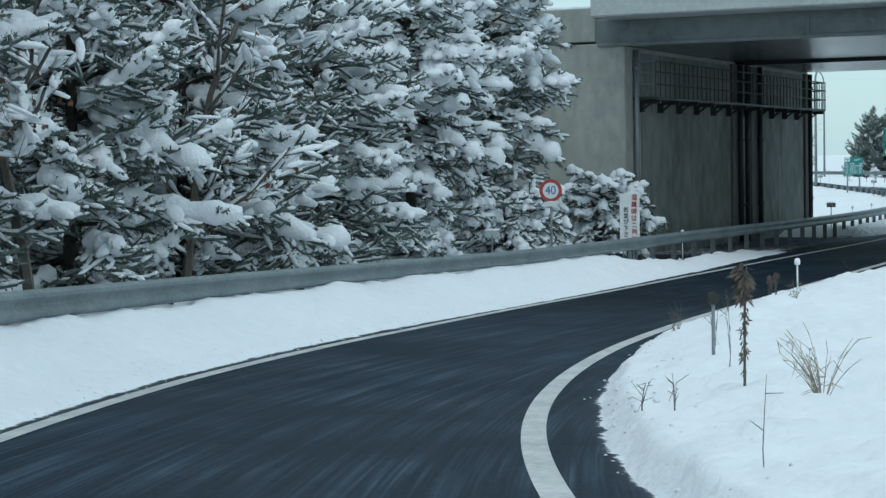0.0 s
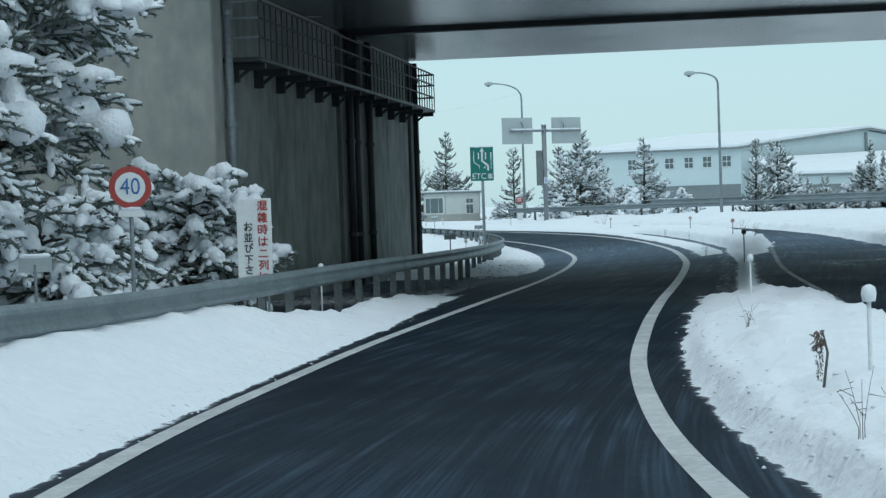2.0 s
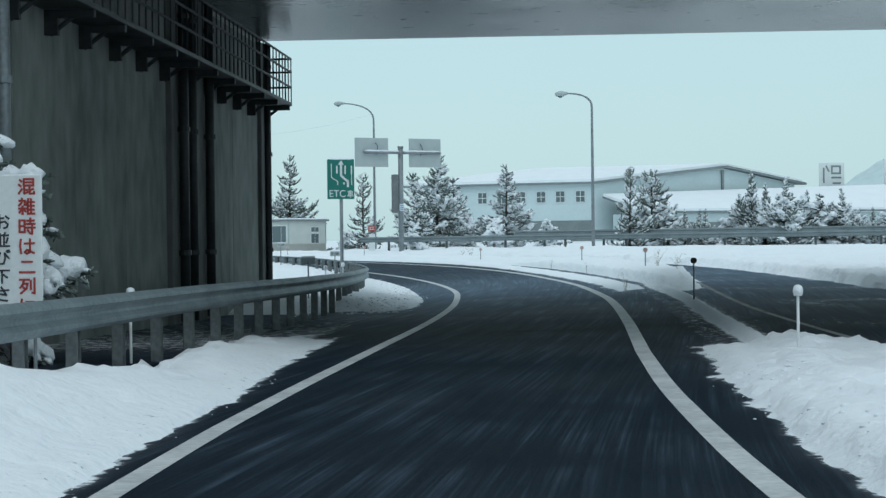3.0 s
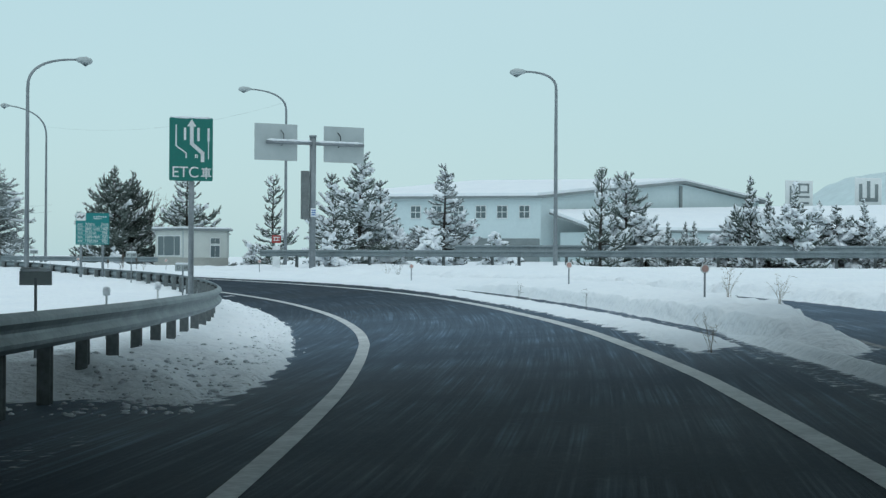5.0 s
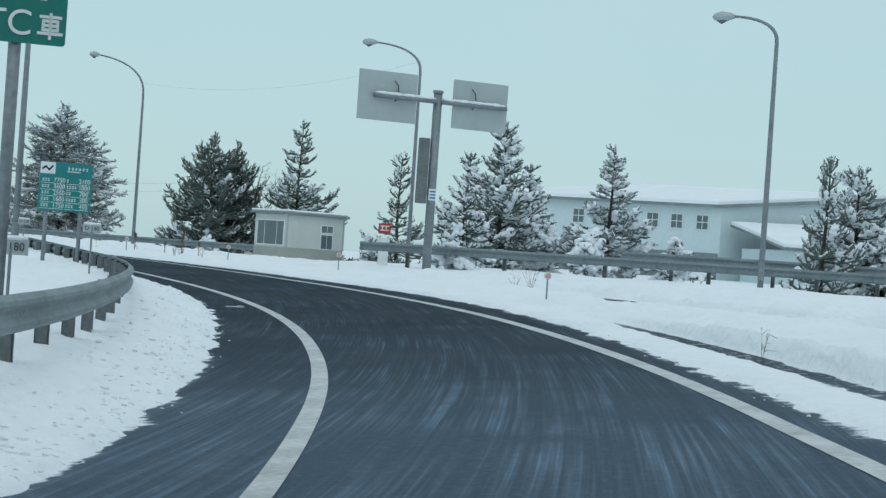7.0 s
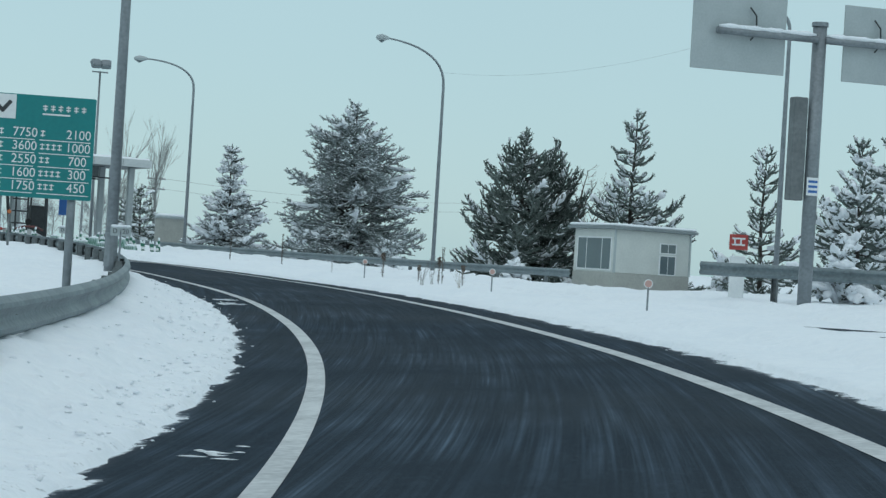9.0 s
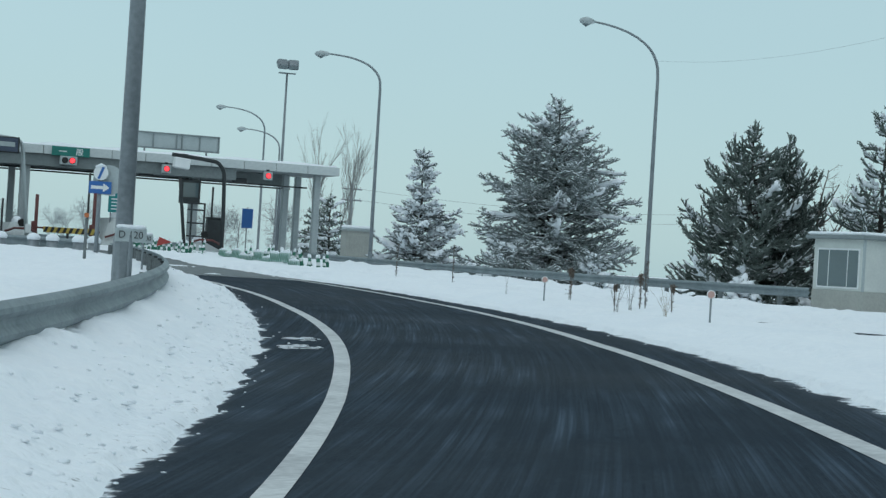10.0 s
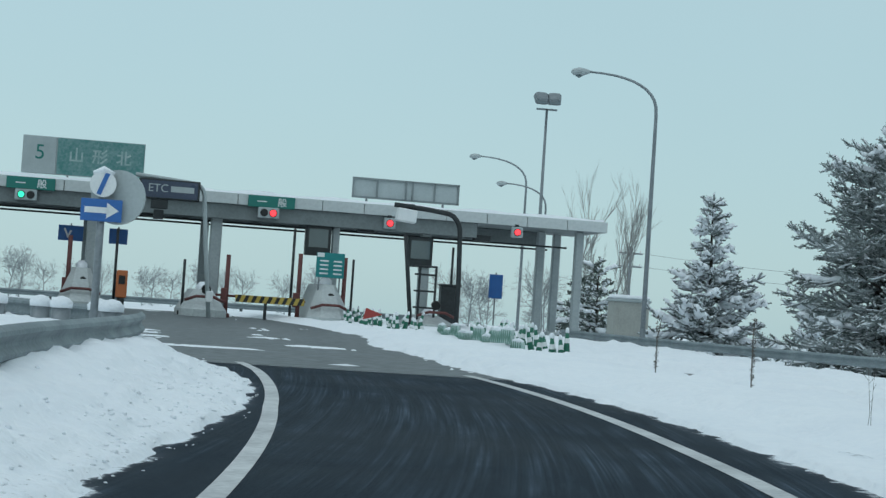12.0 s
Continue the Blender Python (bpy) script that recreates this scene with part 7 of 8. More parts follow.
def pine_meshes(seed, height, shape, gap, per, snow, load=1.0, rise=(0.1, 0.7), curl=0.5, sag=0.0, brush=0.09, low=0.05, twig=0.17, dense=3, sleeves=0.3, thin=0.0, loose=0.5, fat=1.0):
    """A pine of brushy fingers: whorls of boughs, side twigs turned up at the ends, snow lying along them.

    shape: (height share, reach) knots; rise: the boughs' slope at the foot and at the top; sleeves: share of boughs
    that carry one thick roll of snow; thin: share of boughs left out."""
    rng = np.random.default_rng(seed)
    wood, body, limbs, grow, rolls = Soup(), Growth(rng), Growth(rng), Growth(rng), Soup()
    zs = np.linspace(0, height, 9)
    axis = np.stack([0.05 * np.sin(zs * 0.9 + seed), 0.05 * np.cos(zs * 0.8 + seed), zs], 1)
    axis[0, 2] = -0.5
    wood.tube(axis, np.linspace(0.028 * height**0.8, 0.018, 9), 8)
    mid = lambda z: np.array([np.interp(z, zs, axis[:, 0]), np.interp(z, zs, axis[:, 1]), z])
    knots = np.array(shape)

    def finger(path, girth, white):
        """One needled twig along a path of three or more places."""
        path = np.asarray(path)
        steps = len(path) - 1
        for j, (a, b) in enumerate(zip(path[:-1], path[1:])):
            body.bar(a, b, girth * (1 - 0.45 * j / steps), girth * (1 - 0.45 * (j + 1) / steps))
            n = max(1, int(np.linalg.norm(b - a) / 0.09))
            for k in range(n):
                grow.tuft(a + (b - a) * (k + rng.random()) / n, b - a, brush * rng.uniform(0.8, 1.25), dense)
        d = path[-1] - path[-2]
        grow.tuft(path[-1], d, brush * 1.1, dense + 1)
        if rng.random() < white:
            for a, b in zip(path[:-1], path[1:]):
                if rng.random() < 0.8:
                    ln = np.linalg.norm(b - a)
                    w = girth * rng.uniform(0.8, 1.3) * load
                    grow.lump((a + b) / 2 + np.array([0, 0, girth * 0.75]), (ln * 0.6 + 0.02, w, w * 0.75), b - a)

    top = height
    finger([mid(top - 0.45), mid(top - 0.2), mid(top)], 0.05 * fat, 0.0)
    if snow > 0.3:
        grow.lump(mid(top) + np.array([0, 0, 0.03]), (0.06, 0.06, 0.06), (1, 0, 0))
    z = height * low
    turn0 = rng.uniform(0, 6.28)
    while z < height - 0.28:
        t = z / height
        reach0 = float(np.interp(t, knots[:, 0], knots[:, 1]))
        n = max(3, int(round(per * (0.65 + 0.35 * min(1.0, reach0 / 2)))))
        turn0 += 0.9
        for b in range(n):
            if rng.random() < thin:
                continue
            reach = reach0 * rng.uniform(0.75, 1.3)
            az = turn0 + b * 6.283 / n + rng.normal(0, 0.22)
            slope = rise[0] + (rise[1] - rise[0]) * t + rng.normal(0, 0.11 + 0.14 * loose)
            p = mid(max(0.05, z + rng.normal(0, 0.06 + 0.3 * gap * loose)))
            path = [p]
            steps = 7
            for k in range(steps):
                q = (k + 1) / steps
                az += rng.normal(0, 0.07)
                bend = slope - sag * math.sin(min(1.0, q * 1.1) * 2.2) + curl * max(0.0, q - 0.55) * 2
                p = p + reach / steps * np.array([math.cos(az) * math.cos(bend), math.sin(az) * math.cos(bend), math.sin(bend)])
                path.append(p)
            path = np.array(path)
            thick = np.linspace(0.012 + 0.011 * reach, 0.008, len(path))
            for k in range(steps):
                limbs.bar(path[k], path[k + 1], thick[k], thick[k + 1])
            first = 2 if reach > 0.8 else 1
            finger(path[first:], 0.042 * fat, snow * 0.8)
            m = max(2, int(reach * 0.82 / twig))
            for k in range(m):
                q = 0.2 + 0.76 * (k + 0.6 * rng.random()) / m
                i = min(int(q * steps), steps - 1)
                base = path[i] + (path[i + 1] - path[i]) * (q * steps - i)
                fwd = unit(path[i + 1] - path[i])
                side = unit(np.cross(fwd, (0, 0, 1.0))) * (1 if k % 2 else -1)
                d = unit(fwd * 0.72 + side * rng.uniform(0.45, 0.95) + np.array([0, 0, rng.uniform(-0.2 - 0.5 * loose, 0.22 + 0.6 * loose)]))
                ln = (0.14 + 0.42 * reach * (1.08 - q)) * rng.uniform(0.6, 1.05)
                ln = min(ln, 1.1)
                m1 = base + d * ln * 0.55 - np.array([0, 0, 0.06 * ln])
                tip = base + d * ln + np.array([0, 0, (0.22 * curl - 0.25 * sag) * ln])
                finger([base, m1, tip], 0.038 * fat, snow)
                if ln > 0.42:
                    for hand in (-1, 1):
                        e = unit(d * 0.7 + unit(np.cross(d, (0, 0, 1.0))) * hand * rng.uniform(0.5, 0.9) + np.array([0, 0, 0.15 * curl + rng.normal(0, 0.12)]))
                        l2 = ln * rng.uniform(0.28, 0.5)
                        finger([m1, m1 + e * l2 * 0.5, m1 + e * l2 + np.array([0, 0, 0.15 * curl * l2])], 0.034 * fat, snow)
            # a thick roll of snow bending over the outer half of the bough
            if reach > 0.5 and rng.random() < sleeves:
                a = int(rng.integers(1, 4))
                dense_path = np.concatenate([path[a + k : a + k + 1] + (path[a + k + 1] - path[a + k]) * np.linspace(0, 1, 4)[:-1, None] for k in range(7 - a)])
                thick = (0.055 + 0.035 * min(reach, 2.4)) * load * rng.uniform(0.75, 1.2)
                wave = rng.uniform(0, 6.28)
                r = np.array([thick * (0.9 + 0.22 * math.sin(wave + 1.3 * k) + rng.normal(0, 0.07)) * (0.55 if k in (0, len(dense_path) - 1) else 1.0) for k in range(len(dense_path))])
                lift = dense_path + np.array([0, 0, 0.55 * thick]) + rng.normal(0, 0.012, dense_path.shape)
                rolls.tube(lift, r, 8)
                for k in range(2, len(lift) - 1, 3):
                    if rng.random() < 0.65:
                        side = unit(np.cross(lift[k + 1] - lift[k], (0, 0, 1.0))) * rng.choice((-1, 1))
                        way = side + unit(lift[k + 1] - lift[k]) * rng.uniform(0.3, 0.9) + np.array([0, 0, -rng.uniform(0.2, 0.7)])
                        grow.lump(lift[k] + unit(way) * thick * 1.1, (thick * rng.uniform(1.0, 1.9), thick * 0.72, thick * 0.6), way)
        z += gap * rng.uniform(0.8, 1.2) * (0.75 + 0.25 * min(1.0, reach0 / 1.5))
    white = grow.snow_soup()
    if rolls.n:
        white.add(np.concatenate(rolls.v), rolls.f)
    needles = grow.needle_soup(0.17, 1.0, 0.6)
    fingers = body.bar_soup()
    needles.add(np.concatenate(fingers.v), fingers.f)
    boughs = limbs.bar_soup()
    wood.add(np.concatenate(boughs.v), boughs.f)
    return wood, needles, white


def pine(name, place, label, turn=0.0, group="", category="tree", needles=None, **kw):
    wood, crown, white = pine_meshes(**kw)
    t = thing(name, place, label, category, group, turn=turn)
    part("trunk", wood, BARK, t, smooth=True)
    part("crown", crown, needles or NEEDLES, t, "dark needles")
    tagged(part("snow_load", white, BOUGH_SNOW, t, "snow lying along the boughs", smooth=True), kind="stuff")
    return t


def plant_trees():
    # conifers round the booth and along the far rail
    def stand(x, y, top, label, name="pine_tree", turn=0.0, **kw):
        g = ground_at(x, y)
        for key, value in (("twig", 0.22), ("fat", 1.4), ("brush", 0.12)):
            kw.setdefault(key, value)
        return pine(name, (x, y, g - 0.1), label, turn, height=top - g + 0.1, **kw)

    fr = dict(needles=FROST_HAZE_NEEDLES)
    stand(38.4, 214.1, 10.55, "broad conifer dusted with snow behind the far guard rail", "spruce_tree", seed=4, shape=[(0, 3.9), (0.12, 4.3), (0.3, 4.1), (0.5, 3.5), (0.68, 2.7), (0.82, 1.7), (0.9, 0.9), (0.95, 0.45), (1, 0.3)], gap=0.42, per=9, snow=0.55, load=1.15, rise=(0.1, 0.6), curl=0.25, sag=0.25, twig=0.2, sleeves=0.22, thin=0.16, dense=3, loose=1.0, fat=1.1, **fr)
    stand(31.5, 227.6, 8.45, "slim young conifer loaded with snow near the toll plaza", "spruce_tree", seed=5, shape=[(0, 2.6), (0.2, 2.6), (0.42, 1.9), (0.58, 1.0), (0.66, 0.8), (0.76, 0.95), (0.86, 0.6), (0.94, 0.55), (1, 0.35)], gap=0.38, per=8, snow=0.85, load=1.35, rise=(0.2, 0.7), curl=0.35, sag=0.35, sleeves=0.6, dense=2, loose=1.0, thin=0.08, twig=0.25, **fr)
    stand(45.4, 196.5, 8.5, "dark bushy pine with a few leaders, lightly snowed", seed=6, shape=[(0, 3.2), (0.2, 3.3), (0.45, 2.5), (0.62, 1.9), (0.75, 1.3), (0.84, 0.5), (1, 0.35)], gap=0.42, per=7, snow=0.25, rise=(0.08, 0.7), curl=0.7, sleeves=0.1, dense=3)
    stand(47.2, 198.0, 8.0, "dark bushy pine with a few leaders, lightly snowed", seed=16, shape=[(0, 2.6), (0.2, 2.6), (0.5, 2.0), (0.7, 1.5), (0.82, 0.8), (0.9, 0.3), (1, 0.3)], gap=0.42, per=7, snow=0.25, rise=(0.15, 0.9), curl=0.7, sleeves=0.1, dense=3)
    stand(50.2, 193.6, 9.5, "open young pine with a spiky top, snow on its boughs", seed=7, shape=[(0, 2.8), (0.2, 3.1), (0.42, 2.3), (0.55, 0.9), (0.7, 1.0), (0.86, 0.85), (0.92, 0.5), (1, 0.3)], gap=0.55, per=6, snow=0.5, load=1.1, rise=(0.02, 0.5), curl=0.7, sleeves=0.35, dense=3)
    stand(54.1, 185.1, 7.25, "spindly young pine with snow on its lower boughs", seed=8, shape=[(0, 1.9), (0.3, 2.2), (0.48, 1.2), (0.6, 0.7), (0.8, 0.8), (0.9, 0.6), (1, 0.35)], gap=0.62, per=5, snow=0.55, load=1.1, rise=(0.05, 0.7), curl=0.8, sleeves=0.35, dense=3)
    stand(52.7, 164.1, 8.15, "large snow-laden pine behind the sign gantry", seed=9, shape=[(0, 2.4), (0.25, 2.6), (0.45, 1.9), (0.6, 1.2), (0.75, 0.8), (0.88, 0.65), (1, 0.3)], gap=0.45, per=7, snow=0.7, load=1.35, rise=(0.1, 0.7), curl=0.6, sag=0.2, sleeves=0.55)
    stand(54.0, 172.6, 7.1, "snow-laden pine with a bare tip behind the sign gantry", seed=18, shape=[(0, 1.9), (0.3, 2.0), (0.55, 1.3), (0.75, 0.8), (1, 0.3)], gap=0.45, per=6, snow=0.7, load=1.3, rise=(0.1, 0.7), curl=0.6, sag=0.1, sleeves=0.5)
    stand(56.3, 169.9, 6.65, "snow-laden young pine bending under its load", seed=19, shape=[(0, 1.9), (0.3, 1.9), (0.55, 1.2), (0.8, 0.6), (1, 0.3)], gap=0.45, per=6, snow=0.75, load=1.4, rise=(0.1, 0.7), curl=0.4, sag=0.3, sleeves=0.6)
    stand(49.3, 159.5, 4.6, "low snow-laden pine beside the sign gantry", seed=20, shape=[(0, 1.5), (0.4, 1.5), (0.75, 0.9), (1, 0.4)], gap=0.42, per=6, snow=0.75, load=1.35, rise=(0.1, 0.8), curl=0.4, sag=0.3, sleeves=0.6)
    stand(56.4, 159.8, 7.2, "snow-laden young conifer in front of the hall", seed=10, shape=[(0, 2.0), (0.2, 2.1), (0.5, 1.4), (0.7, 0.75), (0.9, 0.4), (1, 0.25)], gap=0.42, per=7, snow=0.75, load=1.25, rise=(0.1, 0.7), curl=0.5, sag=0.25, sleeves=0.5, **fr)
    stand(58.4, 144.1, 6.3, "spindly snow-laden young pine with upturned tips", seed=11, shape=[(0, 1.6), (0.3, 1.6), (0.45, 0.9), (0.6, 0.5), (0.75, 0.9), (0.9, 0.5), (1, 0.3)], gap=0.55, per=5, snow=0.65, load=1.25, rise=(0.1, 1.0), curl=0.9, sleeves=0.4)
    stand(62.0, 148.0, 6.3, "bushy snow-laden young pine beside its twin", seed=12, shape=[(0, 2.0), (0.3, 2.0), (0.55, 1.4), (0.8, 0.8), (1, 0.35)], gap=0.42, per=6, snow=0.75, load=1.3, rise=(0.1, 0.9), curl=0.7, sag=0.15, sleeves=0.5)

    # the thicket on the bank by the bridge: laden pines in front, plainer behind
    ovals = [[(0, 1.3), (0.2, 1.8), (0.45, 2.4), (0.7, 2.1), (0.88, 1.4), (1, 0.5)], [(0, 2.2), (0.2, 2.6), (0.5, 2.3), (0.75, 1.5), (1, 0.35)], [(0, 2.4), (0.3, 2.7), (0.6, 2.2), (0.85, 1.1), (1, 0.35)]]

    def kind(seed, height, oval, snow, load, sag, sleeves, gap=0.42, per=7, twig=0.16, rise=(0.15, 0.8)):
        return dict(seed=seed, height=height, shape=ovals[oval], gap=gap, per=per, snow=snow, load=load, rise=rise, curl=0.15, sag=sag, sleeves=sleeves, brush=0.085, twig=twig, low=0.03, dense=4, loose=0.9)

    kinds = [kind(21, 8.6, 1, 0.9, 1.35, 0.45, 0.6), kind(22, 8.0, 1, 0.9, 1.25, 0.5, 0.5), kind(23, 7.2, 2, 0.85, 1.3, 0.4, 0.55),
             kind(24, 9.0, 0, 0.85, 1.75, 0.8, 0.75, rise=(0.25, 0.95)), kind(25, 9.5, 0, 0.9, 1.5, 0.45, 0.6, 0.6, 6, 0.22)]
    first = [None] * 5
    rng = random.Random(5)
    spots = [(53.4, -8.7, 3, 1.02), (46.8, -8.1, 3, 0.98), (40.0, -7.4, 1, 1.0), (34.6, -7.8, 2, 1.1), (29.4, -7.3, 0, 0.95), (24.2, -7.6, 1, 1.0), (19.0, -7.3, 2, 1.05), (14.0, -7.5, 0, 0.95), (9.0, -7.4, 1, 0.95), (54.0, -11.5, 4, 1.0),
             (48.0, -12.0, 4, 1.0), (42.0, -11.6, 0, 1.12), (36.5, -12.0, 4, 1.0), (31.0, -11.6, 1, 1.15), (25.5, -11.8, 4, 0.95), (19.5, -12.0, 4, 0.9), (14.0, -12.0, 4, 1.1), (24.0, -14.4, 4, 1.25), (34.0, -14.2, 4, 1.25), (46.0, -17.0, 4, 1.15), (38.0, -16.6, 4, 1.2), (29.0, -16.8, 4, 1.15), (21.0, -17.0, 4, 1.15)]
    for s, u, k, size in spots:
        p = on_road(s, u)
        place = (p[0], p[1], ground_at(p[0], p[1]) - 0.15)
        turn = rng.uniform(0, 360)
        if first[k] is None:
            first[k] = pine("thicket_tree", place, "dense dark conifer heavily laden with fresh snow by the bridge", turn, group="thicket by the bridge", **kinds[k])
            first[k].scale = (size,) * 3
        else:
            c = copy_thing(first[k], pose(*place, 0, 0, turn))
            c.scale = (size,) * 3
    for x, y, top, seed in ((4.9, 57.3, 3.05, 31), (5.6, 58.8, 2.75, 32), (2.5, 53.0, 2.95, 33), (1.7, 50.6, 2.6, 34)):
        g = ground_at(x, y)
        pine("snowy_shrub", (x, y, g - 0.1), "low conifer shrub weighed down by snow beside the notice board", 40, "shrubs by the notice", "shrub", height=top - g, seed=seed, shape=[(0, 1.0), (0.4, 1.25), (0.8, 1.1), (1, 0.6)], gap=0.28, per=7, snow=0.9, load=1.6, rise=(0.2, 0.9), curl=0.1, sag=0.9, sleeves=0.8, brush=0.085, twig=0.13, dense=5)


plant_trees()

# ---- young trees, bare trees and weeds ----
def bare_tree_soup(seed, height, spread, upright=0.8, forks=5, stout=1.0):
    rng = np.random.default_rng(seed)
    s = Soup()

    def limb(p, d, length, r, depth):
        steps = 4 if depth < 2 else 2
        path = [p]
        for _ in range(steps):
            d = unit(d + rng.normal(0, 0.10, 3) + np.array([0, 0, 0.10 * upright]))
            p = p + d * length / steps
            path.append(p)
        s.tube(path, np.linspace(r, r * 0.55, steps + 1), 5 if depth < 2 else 3, cap=False)
        if depth >= 3 or length < 0.25:
            return
        for k in range(forks if depth else forks + 5):
            q = rng.uniform(0.25, 1.0) if depth else rng.uniform(0.15, 1.0)
            i = min(int(q * steps), steps - 1)
            at = path[i] + (path[i + 1] - path[i]) * (q * steps - i)
            side = rng.normal(0, 1, 3)
            side = unit(side - d * (side @ d))
            limb(at, unit(d * upright + side * spread), length * rng.uniform(0.3, 0.5), r * 0.42, depth + 1)

    limb(np.array([0.0, 0, -0.3]), np.array([0.0, 0, 1.0]), height, (height * 0.012 + 0.02) * stout, 0)
    return s


PALE_TWIG = surface("pale_twigs", (0.30, 0.31, 0.305), (0.20, 0.205, 0.20), rough=0.9, coarse=3, fine=20, bump=0)


def grow_plants():
    rng = random.Random(12)
    # young pines behind the second rail, some with bare candles
    kinds = [dict(seed=41, height=4.0, shape=[(0, 1.7), (0.4, 1.6), (0.58, 0.8), (0.72, 0.3), (0.8, 0.14), (1, 0.12)], gap=0.36, per=7, snow=0.8, load=1.5, fat=1.4, rise=(0.2, 1.0), curl=0.6, sag=0.3, sleeves=0.6),
             dict(seed=42, height=3.4, shape=[(0, 1.9), (0.4, 1.8), (0.65, 0.9), (0.78, 0.2), (1, 0.14)], gap=0.34, per=7, snow=0.85, load=1.65, fat=1.4, rise=(0.2, 0.9), curl=0.3, sag=0.6, sleeves=0.75),
             dict(seed=43, height=4.6, shape=[(0, 1.6), (0.35, 1.6), (0.52, 0.7), (0.7, 0.5), (0.82, 0.15), (1, 0.14)], gap=0.42, per=6, snow=0.75, load=1.4, fat=1.5, rise=(0.2, 1.1), curl=0.9, sag=0.1, sleeves=0.5)]
    first = [None] * 3
    for k in range(34):
        d = 6.5 + 1.05 * k + rng.uniform(-0.4, 0.4)
        side = rng.choice((1.2, 2.6, 3.8, 4.8))
        x, y = 54.0 + 0.82 * d + 0.57 * side, 149.6 - 0.57 * d + 0.82 * side
        place = (x, y, ground_at(x, y) - 0.1)
        i = rng.randrange(3)
        turn, size = rng.uniform(0, 360), rng.choice((0.55, 0.7, 0.8, 0.9, 1.0, 1.1))
        if first[i] is None:
            first[i] = pine("young_pine", place, "young pine bowed under snow, its bare tip showing", turn, group="young pines behind the rail", **kinds[i])
            first[i].scale = (size,) * 3
        else:
            c = copy_thing(first[i], pose(*place, 0, 0, turn))
            c.scale = (size,) * 3
    # low snowy bushes by the gantry and the booth
    for x, y, h in ((46.6, 153.2, 1.3), (52.5, 152.5, 1.5), (54.6, 163.0, 2.2), (58.0, 156.0, 1.6), (40.5, 211.0, 1.6), (44.5, 192.0, 1.0), (36.0, 226.0, 2.2), (53.5, 188.0, 1.4)):
        conifer("snowy_bush", (x, y, ground_at(x, y) - 0.1), "low bush rounded over with snow", rng.uniform(0, 360), "snowy bushes", "bush", height=h, seed=int(x * 10), spread=h * 0.8, whorls=4, per=6, snow=0.95, droop=0.7, rise=0.7, pad=1.5, taper=0.4, density=0.8, wild=0.6)
    # poplars and far bare trees
    for x, y, h, sd, up in ((22.6, 263.5, 7.2, 3, 2.2), (23.6, 265.0, 6.2, 9, 2.2), (24.6, 264.5, 6.8, 13, 2.2), (25.8, 266.0, 7.2, 4, 2.2), (48.6, 197.5, 5.2, 5, 0.8), (63.5, 150.5, 3.8, 6, 0.8)):
        t = thing("bare_tree", (x, y, ground_at(x, y)), "leafless tree with fine upright twigs" if up > 1 else "leafless shrub with thin spreading twigs", "tree", "bare trees")
        part("crown", bare_tree_soup(sd, h, 0.4 if up > 1 else 0.8, min(up, 1.5), 8 if up > 1 else 5, 0.5 if up > 1 else 1.0), PALE_TWIG if up > 1 else TWIG, t)
    frost = surface("frosted_twigs", (0.40, 0.43, 0.44), (0.22, 0.24, 0.25), rough=0.9, coarse=2, fine=8, bump=0)
    proto = None
    for k in range(26):
        a = -26 + 1.65 * k + rng.uniform(-1, 1)
        off = rng.uniform(33, 60)
        if 4 < a < 12:
            off = rng.uniform(14, 20)
        t = radians(T_TURN)
        x, y = TX + a * 1.1 * math.cos(t) - off * math.sin(t), TY + a * 1.1 * math.sin(t) + off * math.cos(t)
        if proto is None:
            proto = thing("frosted_tree", (x, y, 1.4), "small bare tree white with snow behind the toll plaza", "tree", "frosted trees")
            part("crown", bare_tree_soup(77, 3.2, 1.05, 0.7, 10, 0.9), frost, proto)
        else:
            c = copy_thing(proto, pose(x, y, 1.5, 0, 0, rng.uniform(0, 360)))
            c.scale = (rng.uniform(0.75, 1.1),) * 3
    for x, y, h, sd in ((25.2, 247.0, 4.6, 51), (24.2, 250.0, 3.6, 52)):
        conifer("dark_shrub_tree", (x, y, 1.4), "dark snowy shrub tree beside the toll canopy", 0, "shrubs by the canopy", "tree", height=h, seed=sd, spread=h * 0.42, whorls=8, per=8, snow=0.5, taper=0.45, density=1.0)

    # bare, leafy shrubs inside the thicket
    for s, u, h, sd in ((18.0, -6.0, 6.0, 61), (26.0, -6.2, 6.5, 62), (32.0, -6.6, 6.0, 63), (11.0, -6.2, 5.5, 64)):
        p = on_road(s, u)
        t = thing("thicket_shrub", (p[0], p[1], ground_at(p[0], p[1]) - 0.2), "straggling bare shrub with snow along its stems", "shrub", "shrubs in the thicket")
        stems = bare_tree_soup(sd, h, 0.75, 0.6, 4)
        part("crown", stems, TWIG, t)
        v = np.concatenate(stems.v)
        g = Growth(np.random.default_rng(sd))
        r2 = np.random.default_rng(sd + 1)
        for i in r2.integers(0, len(v) - 8, 620):
            d = v[i + 7] - v[i]
            if 0.05 < np.linalg.norm(d) < 0.9 and abs(d[2]) < 1.2 * np.hypot(d[0], d[1]) + 0.05:
                g.lump((v[i] + v[i + 7]) / 2 + np.array([0, 0, 0.03]), (np.linalg.norm(d) * 0.36 + 0.05, r2.uniform(0.04, 0.08), r2.uniform(0.035, 0.065)), d)
        tagged(part("snow_load", g.snow_soup(), BOUGH_SNOW, t, "snow lying along the stems", smooth=True), kind="stuff")
        leaves = Growth(np.random.default_rng(sd + 2))
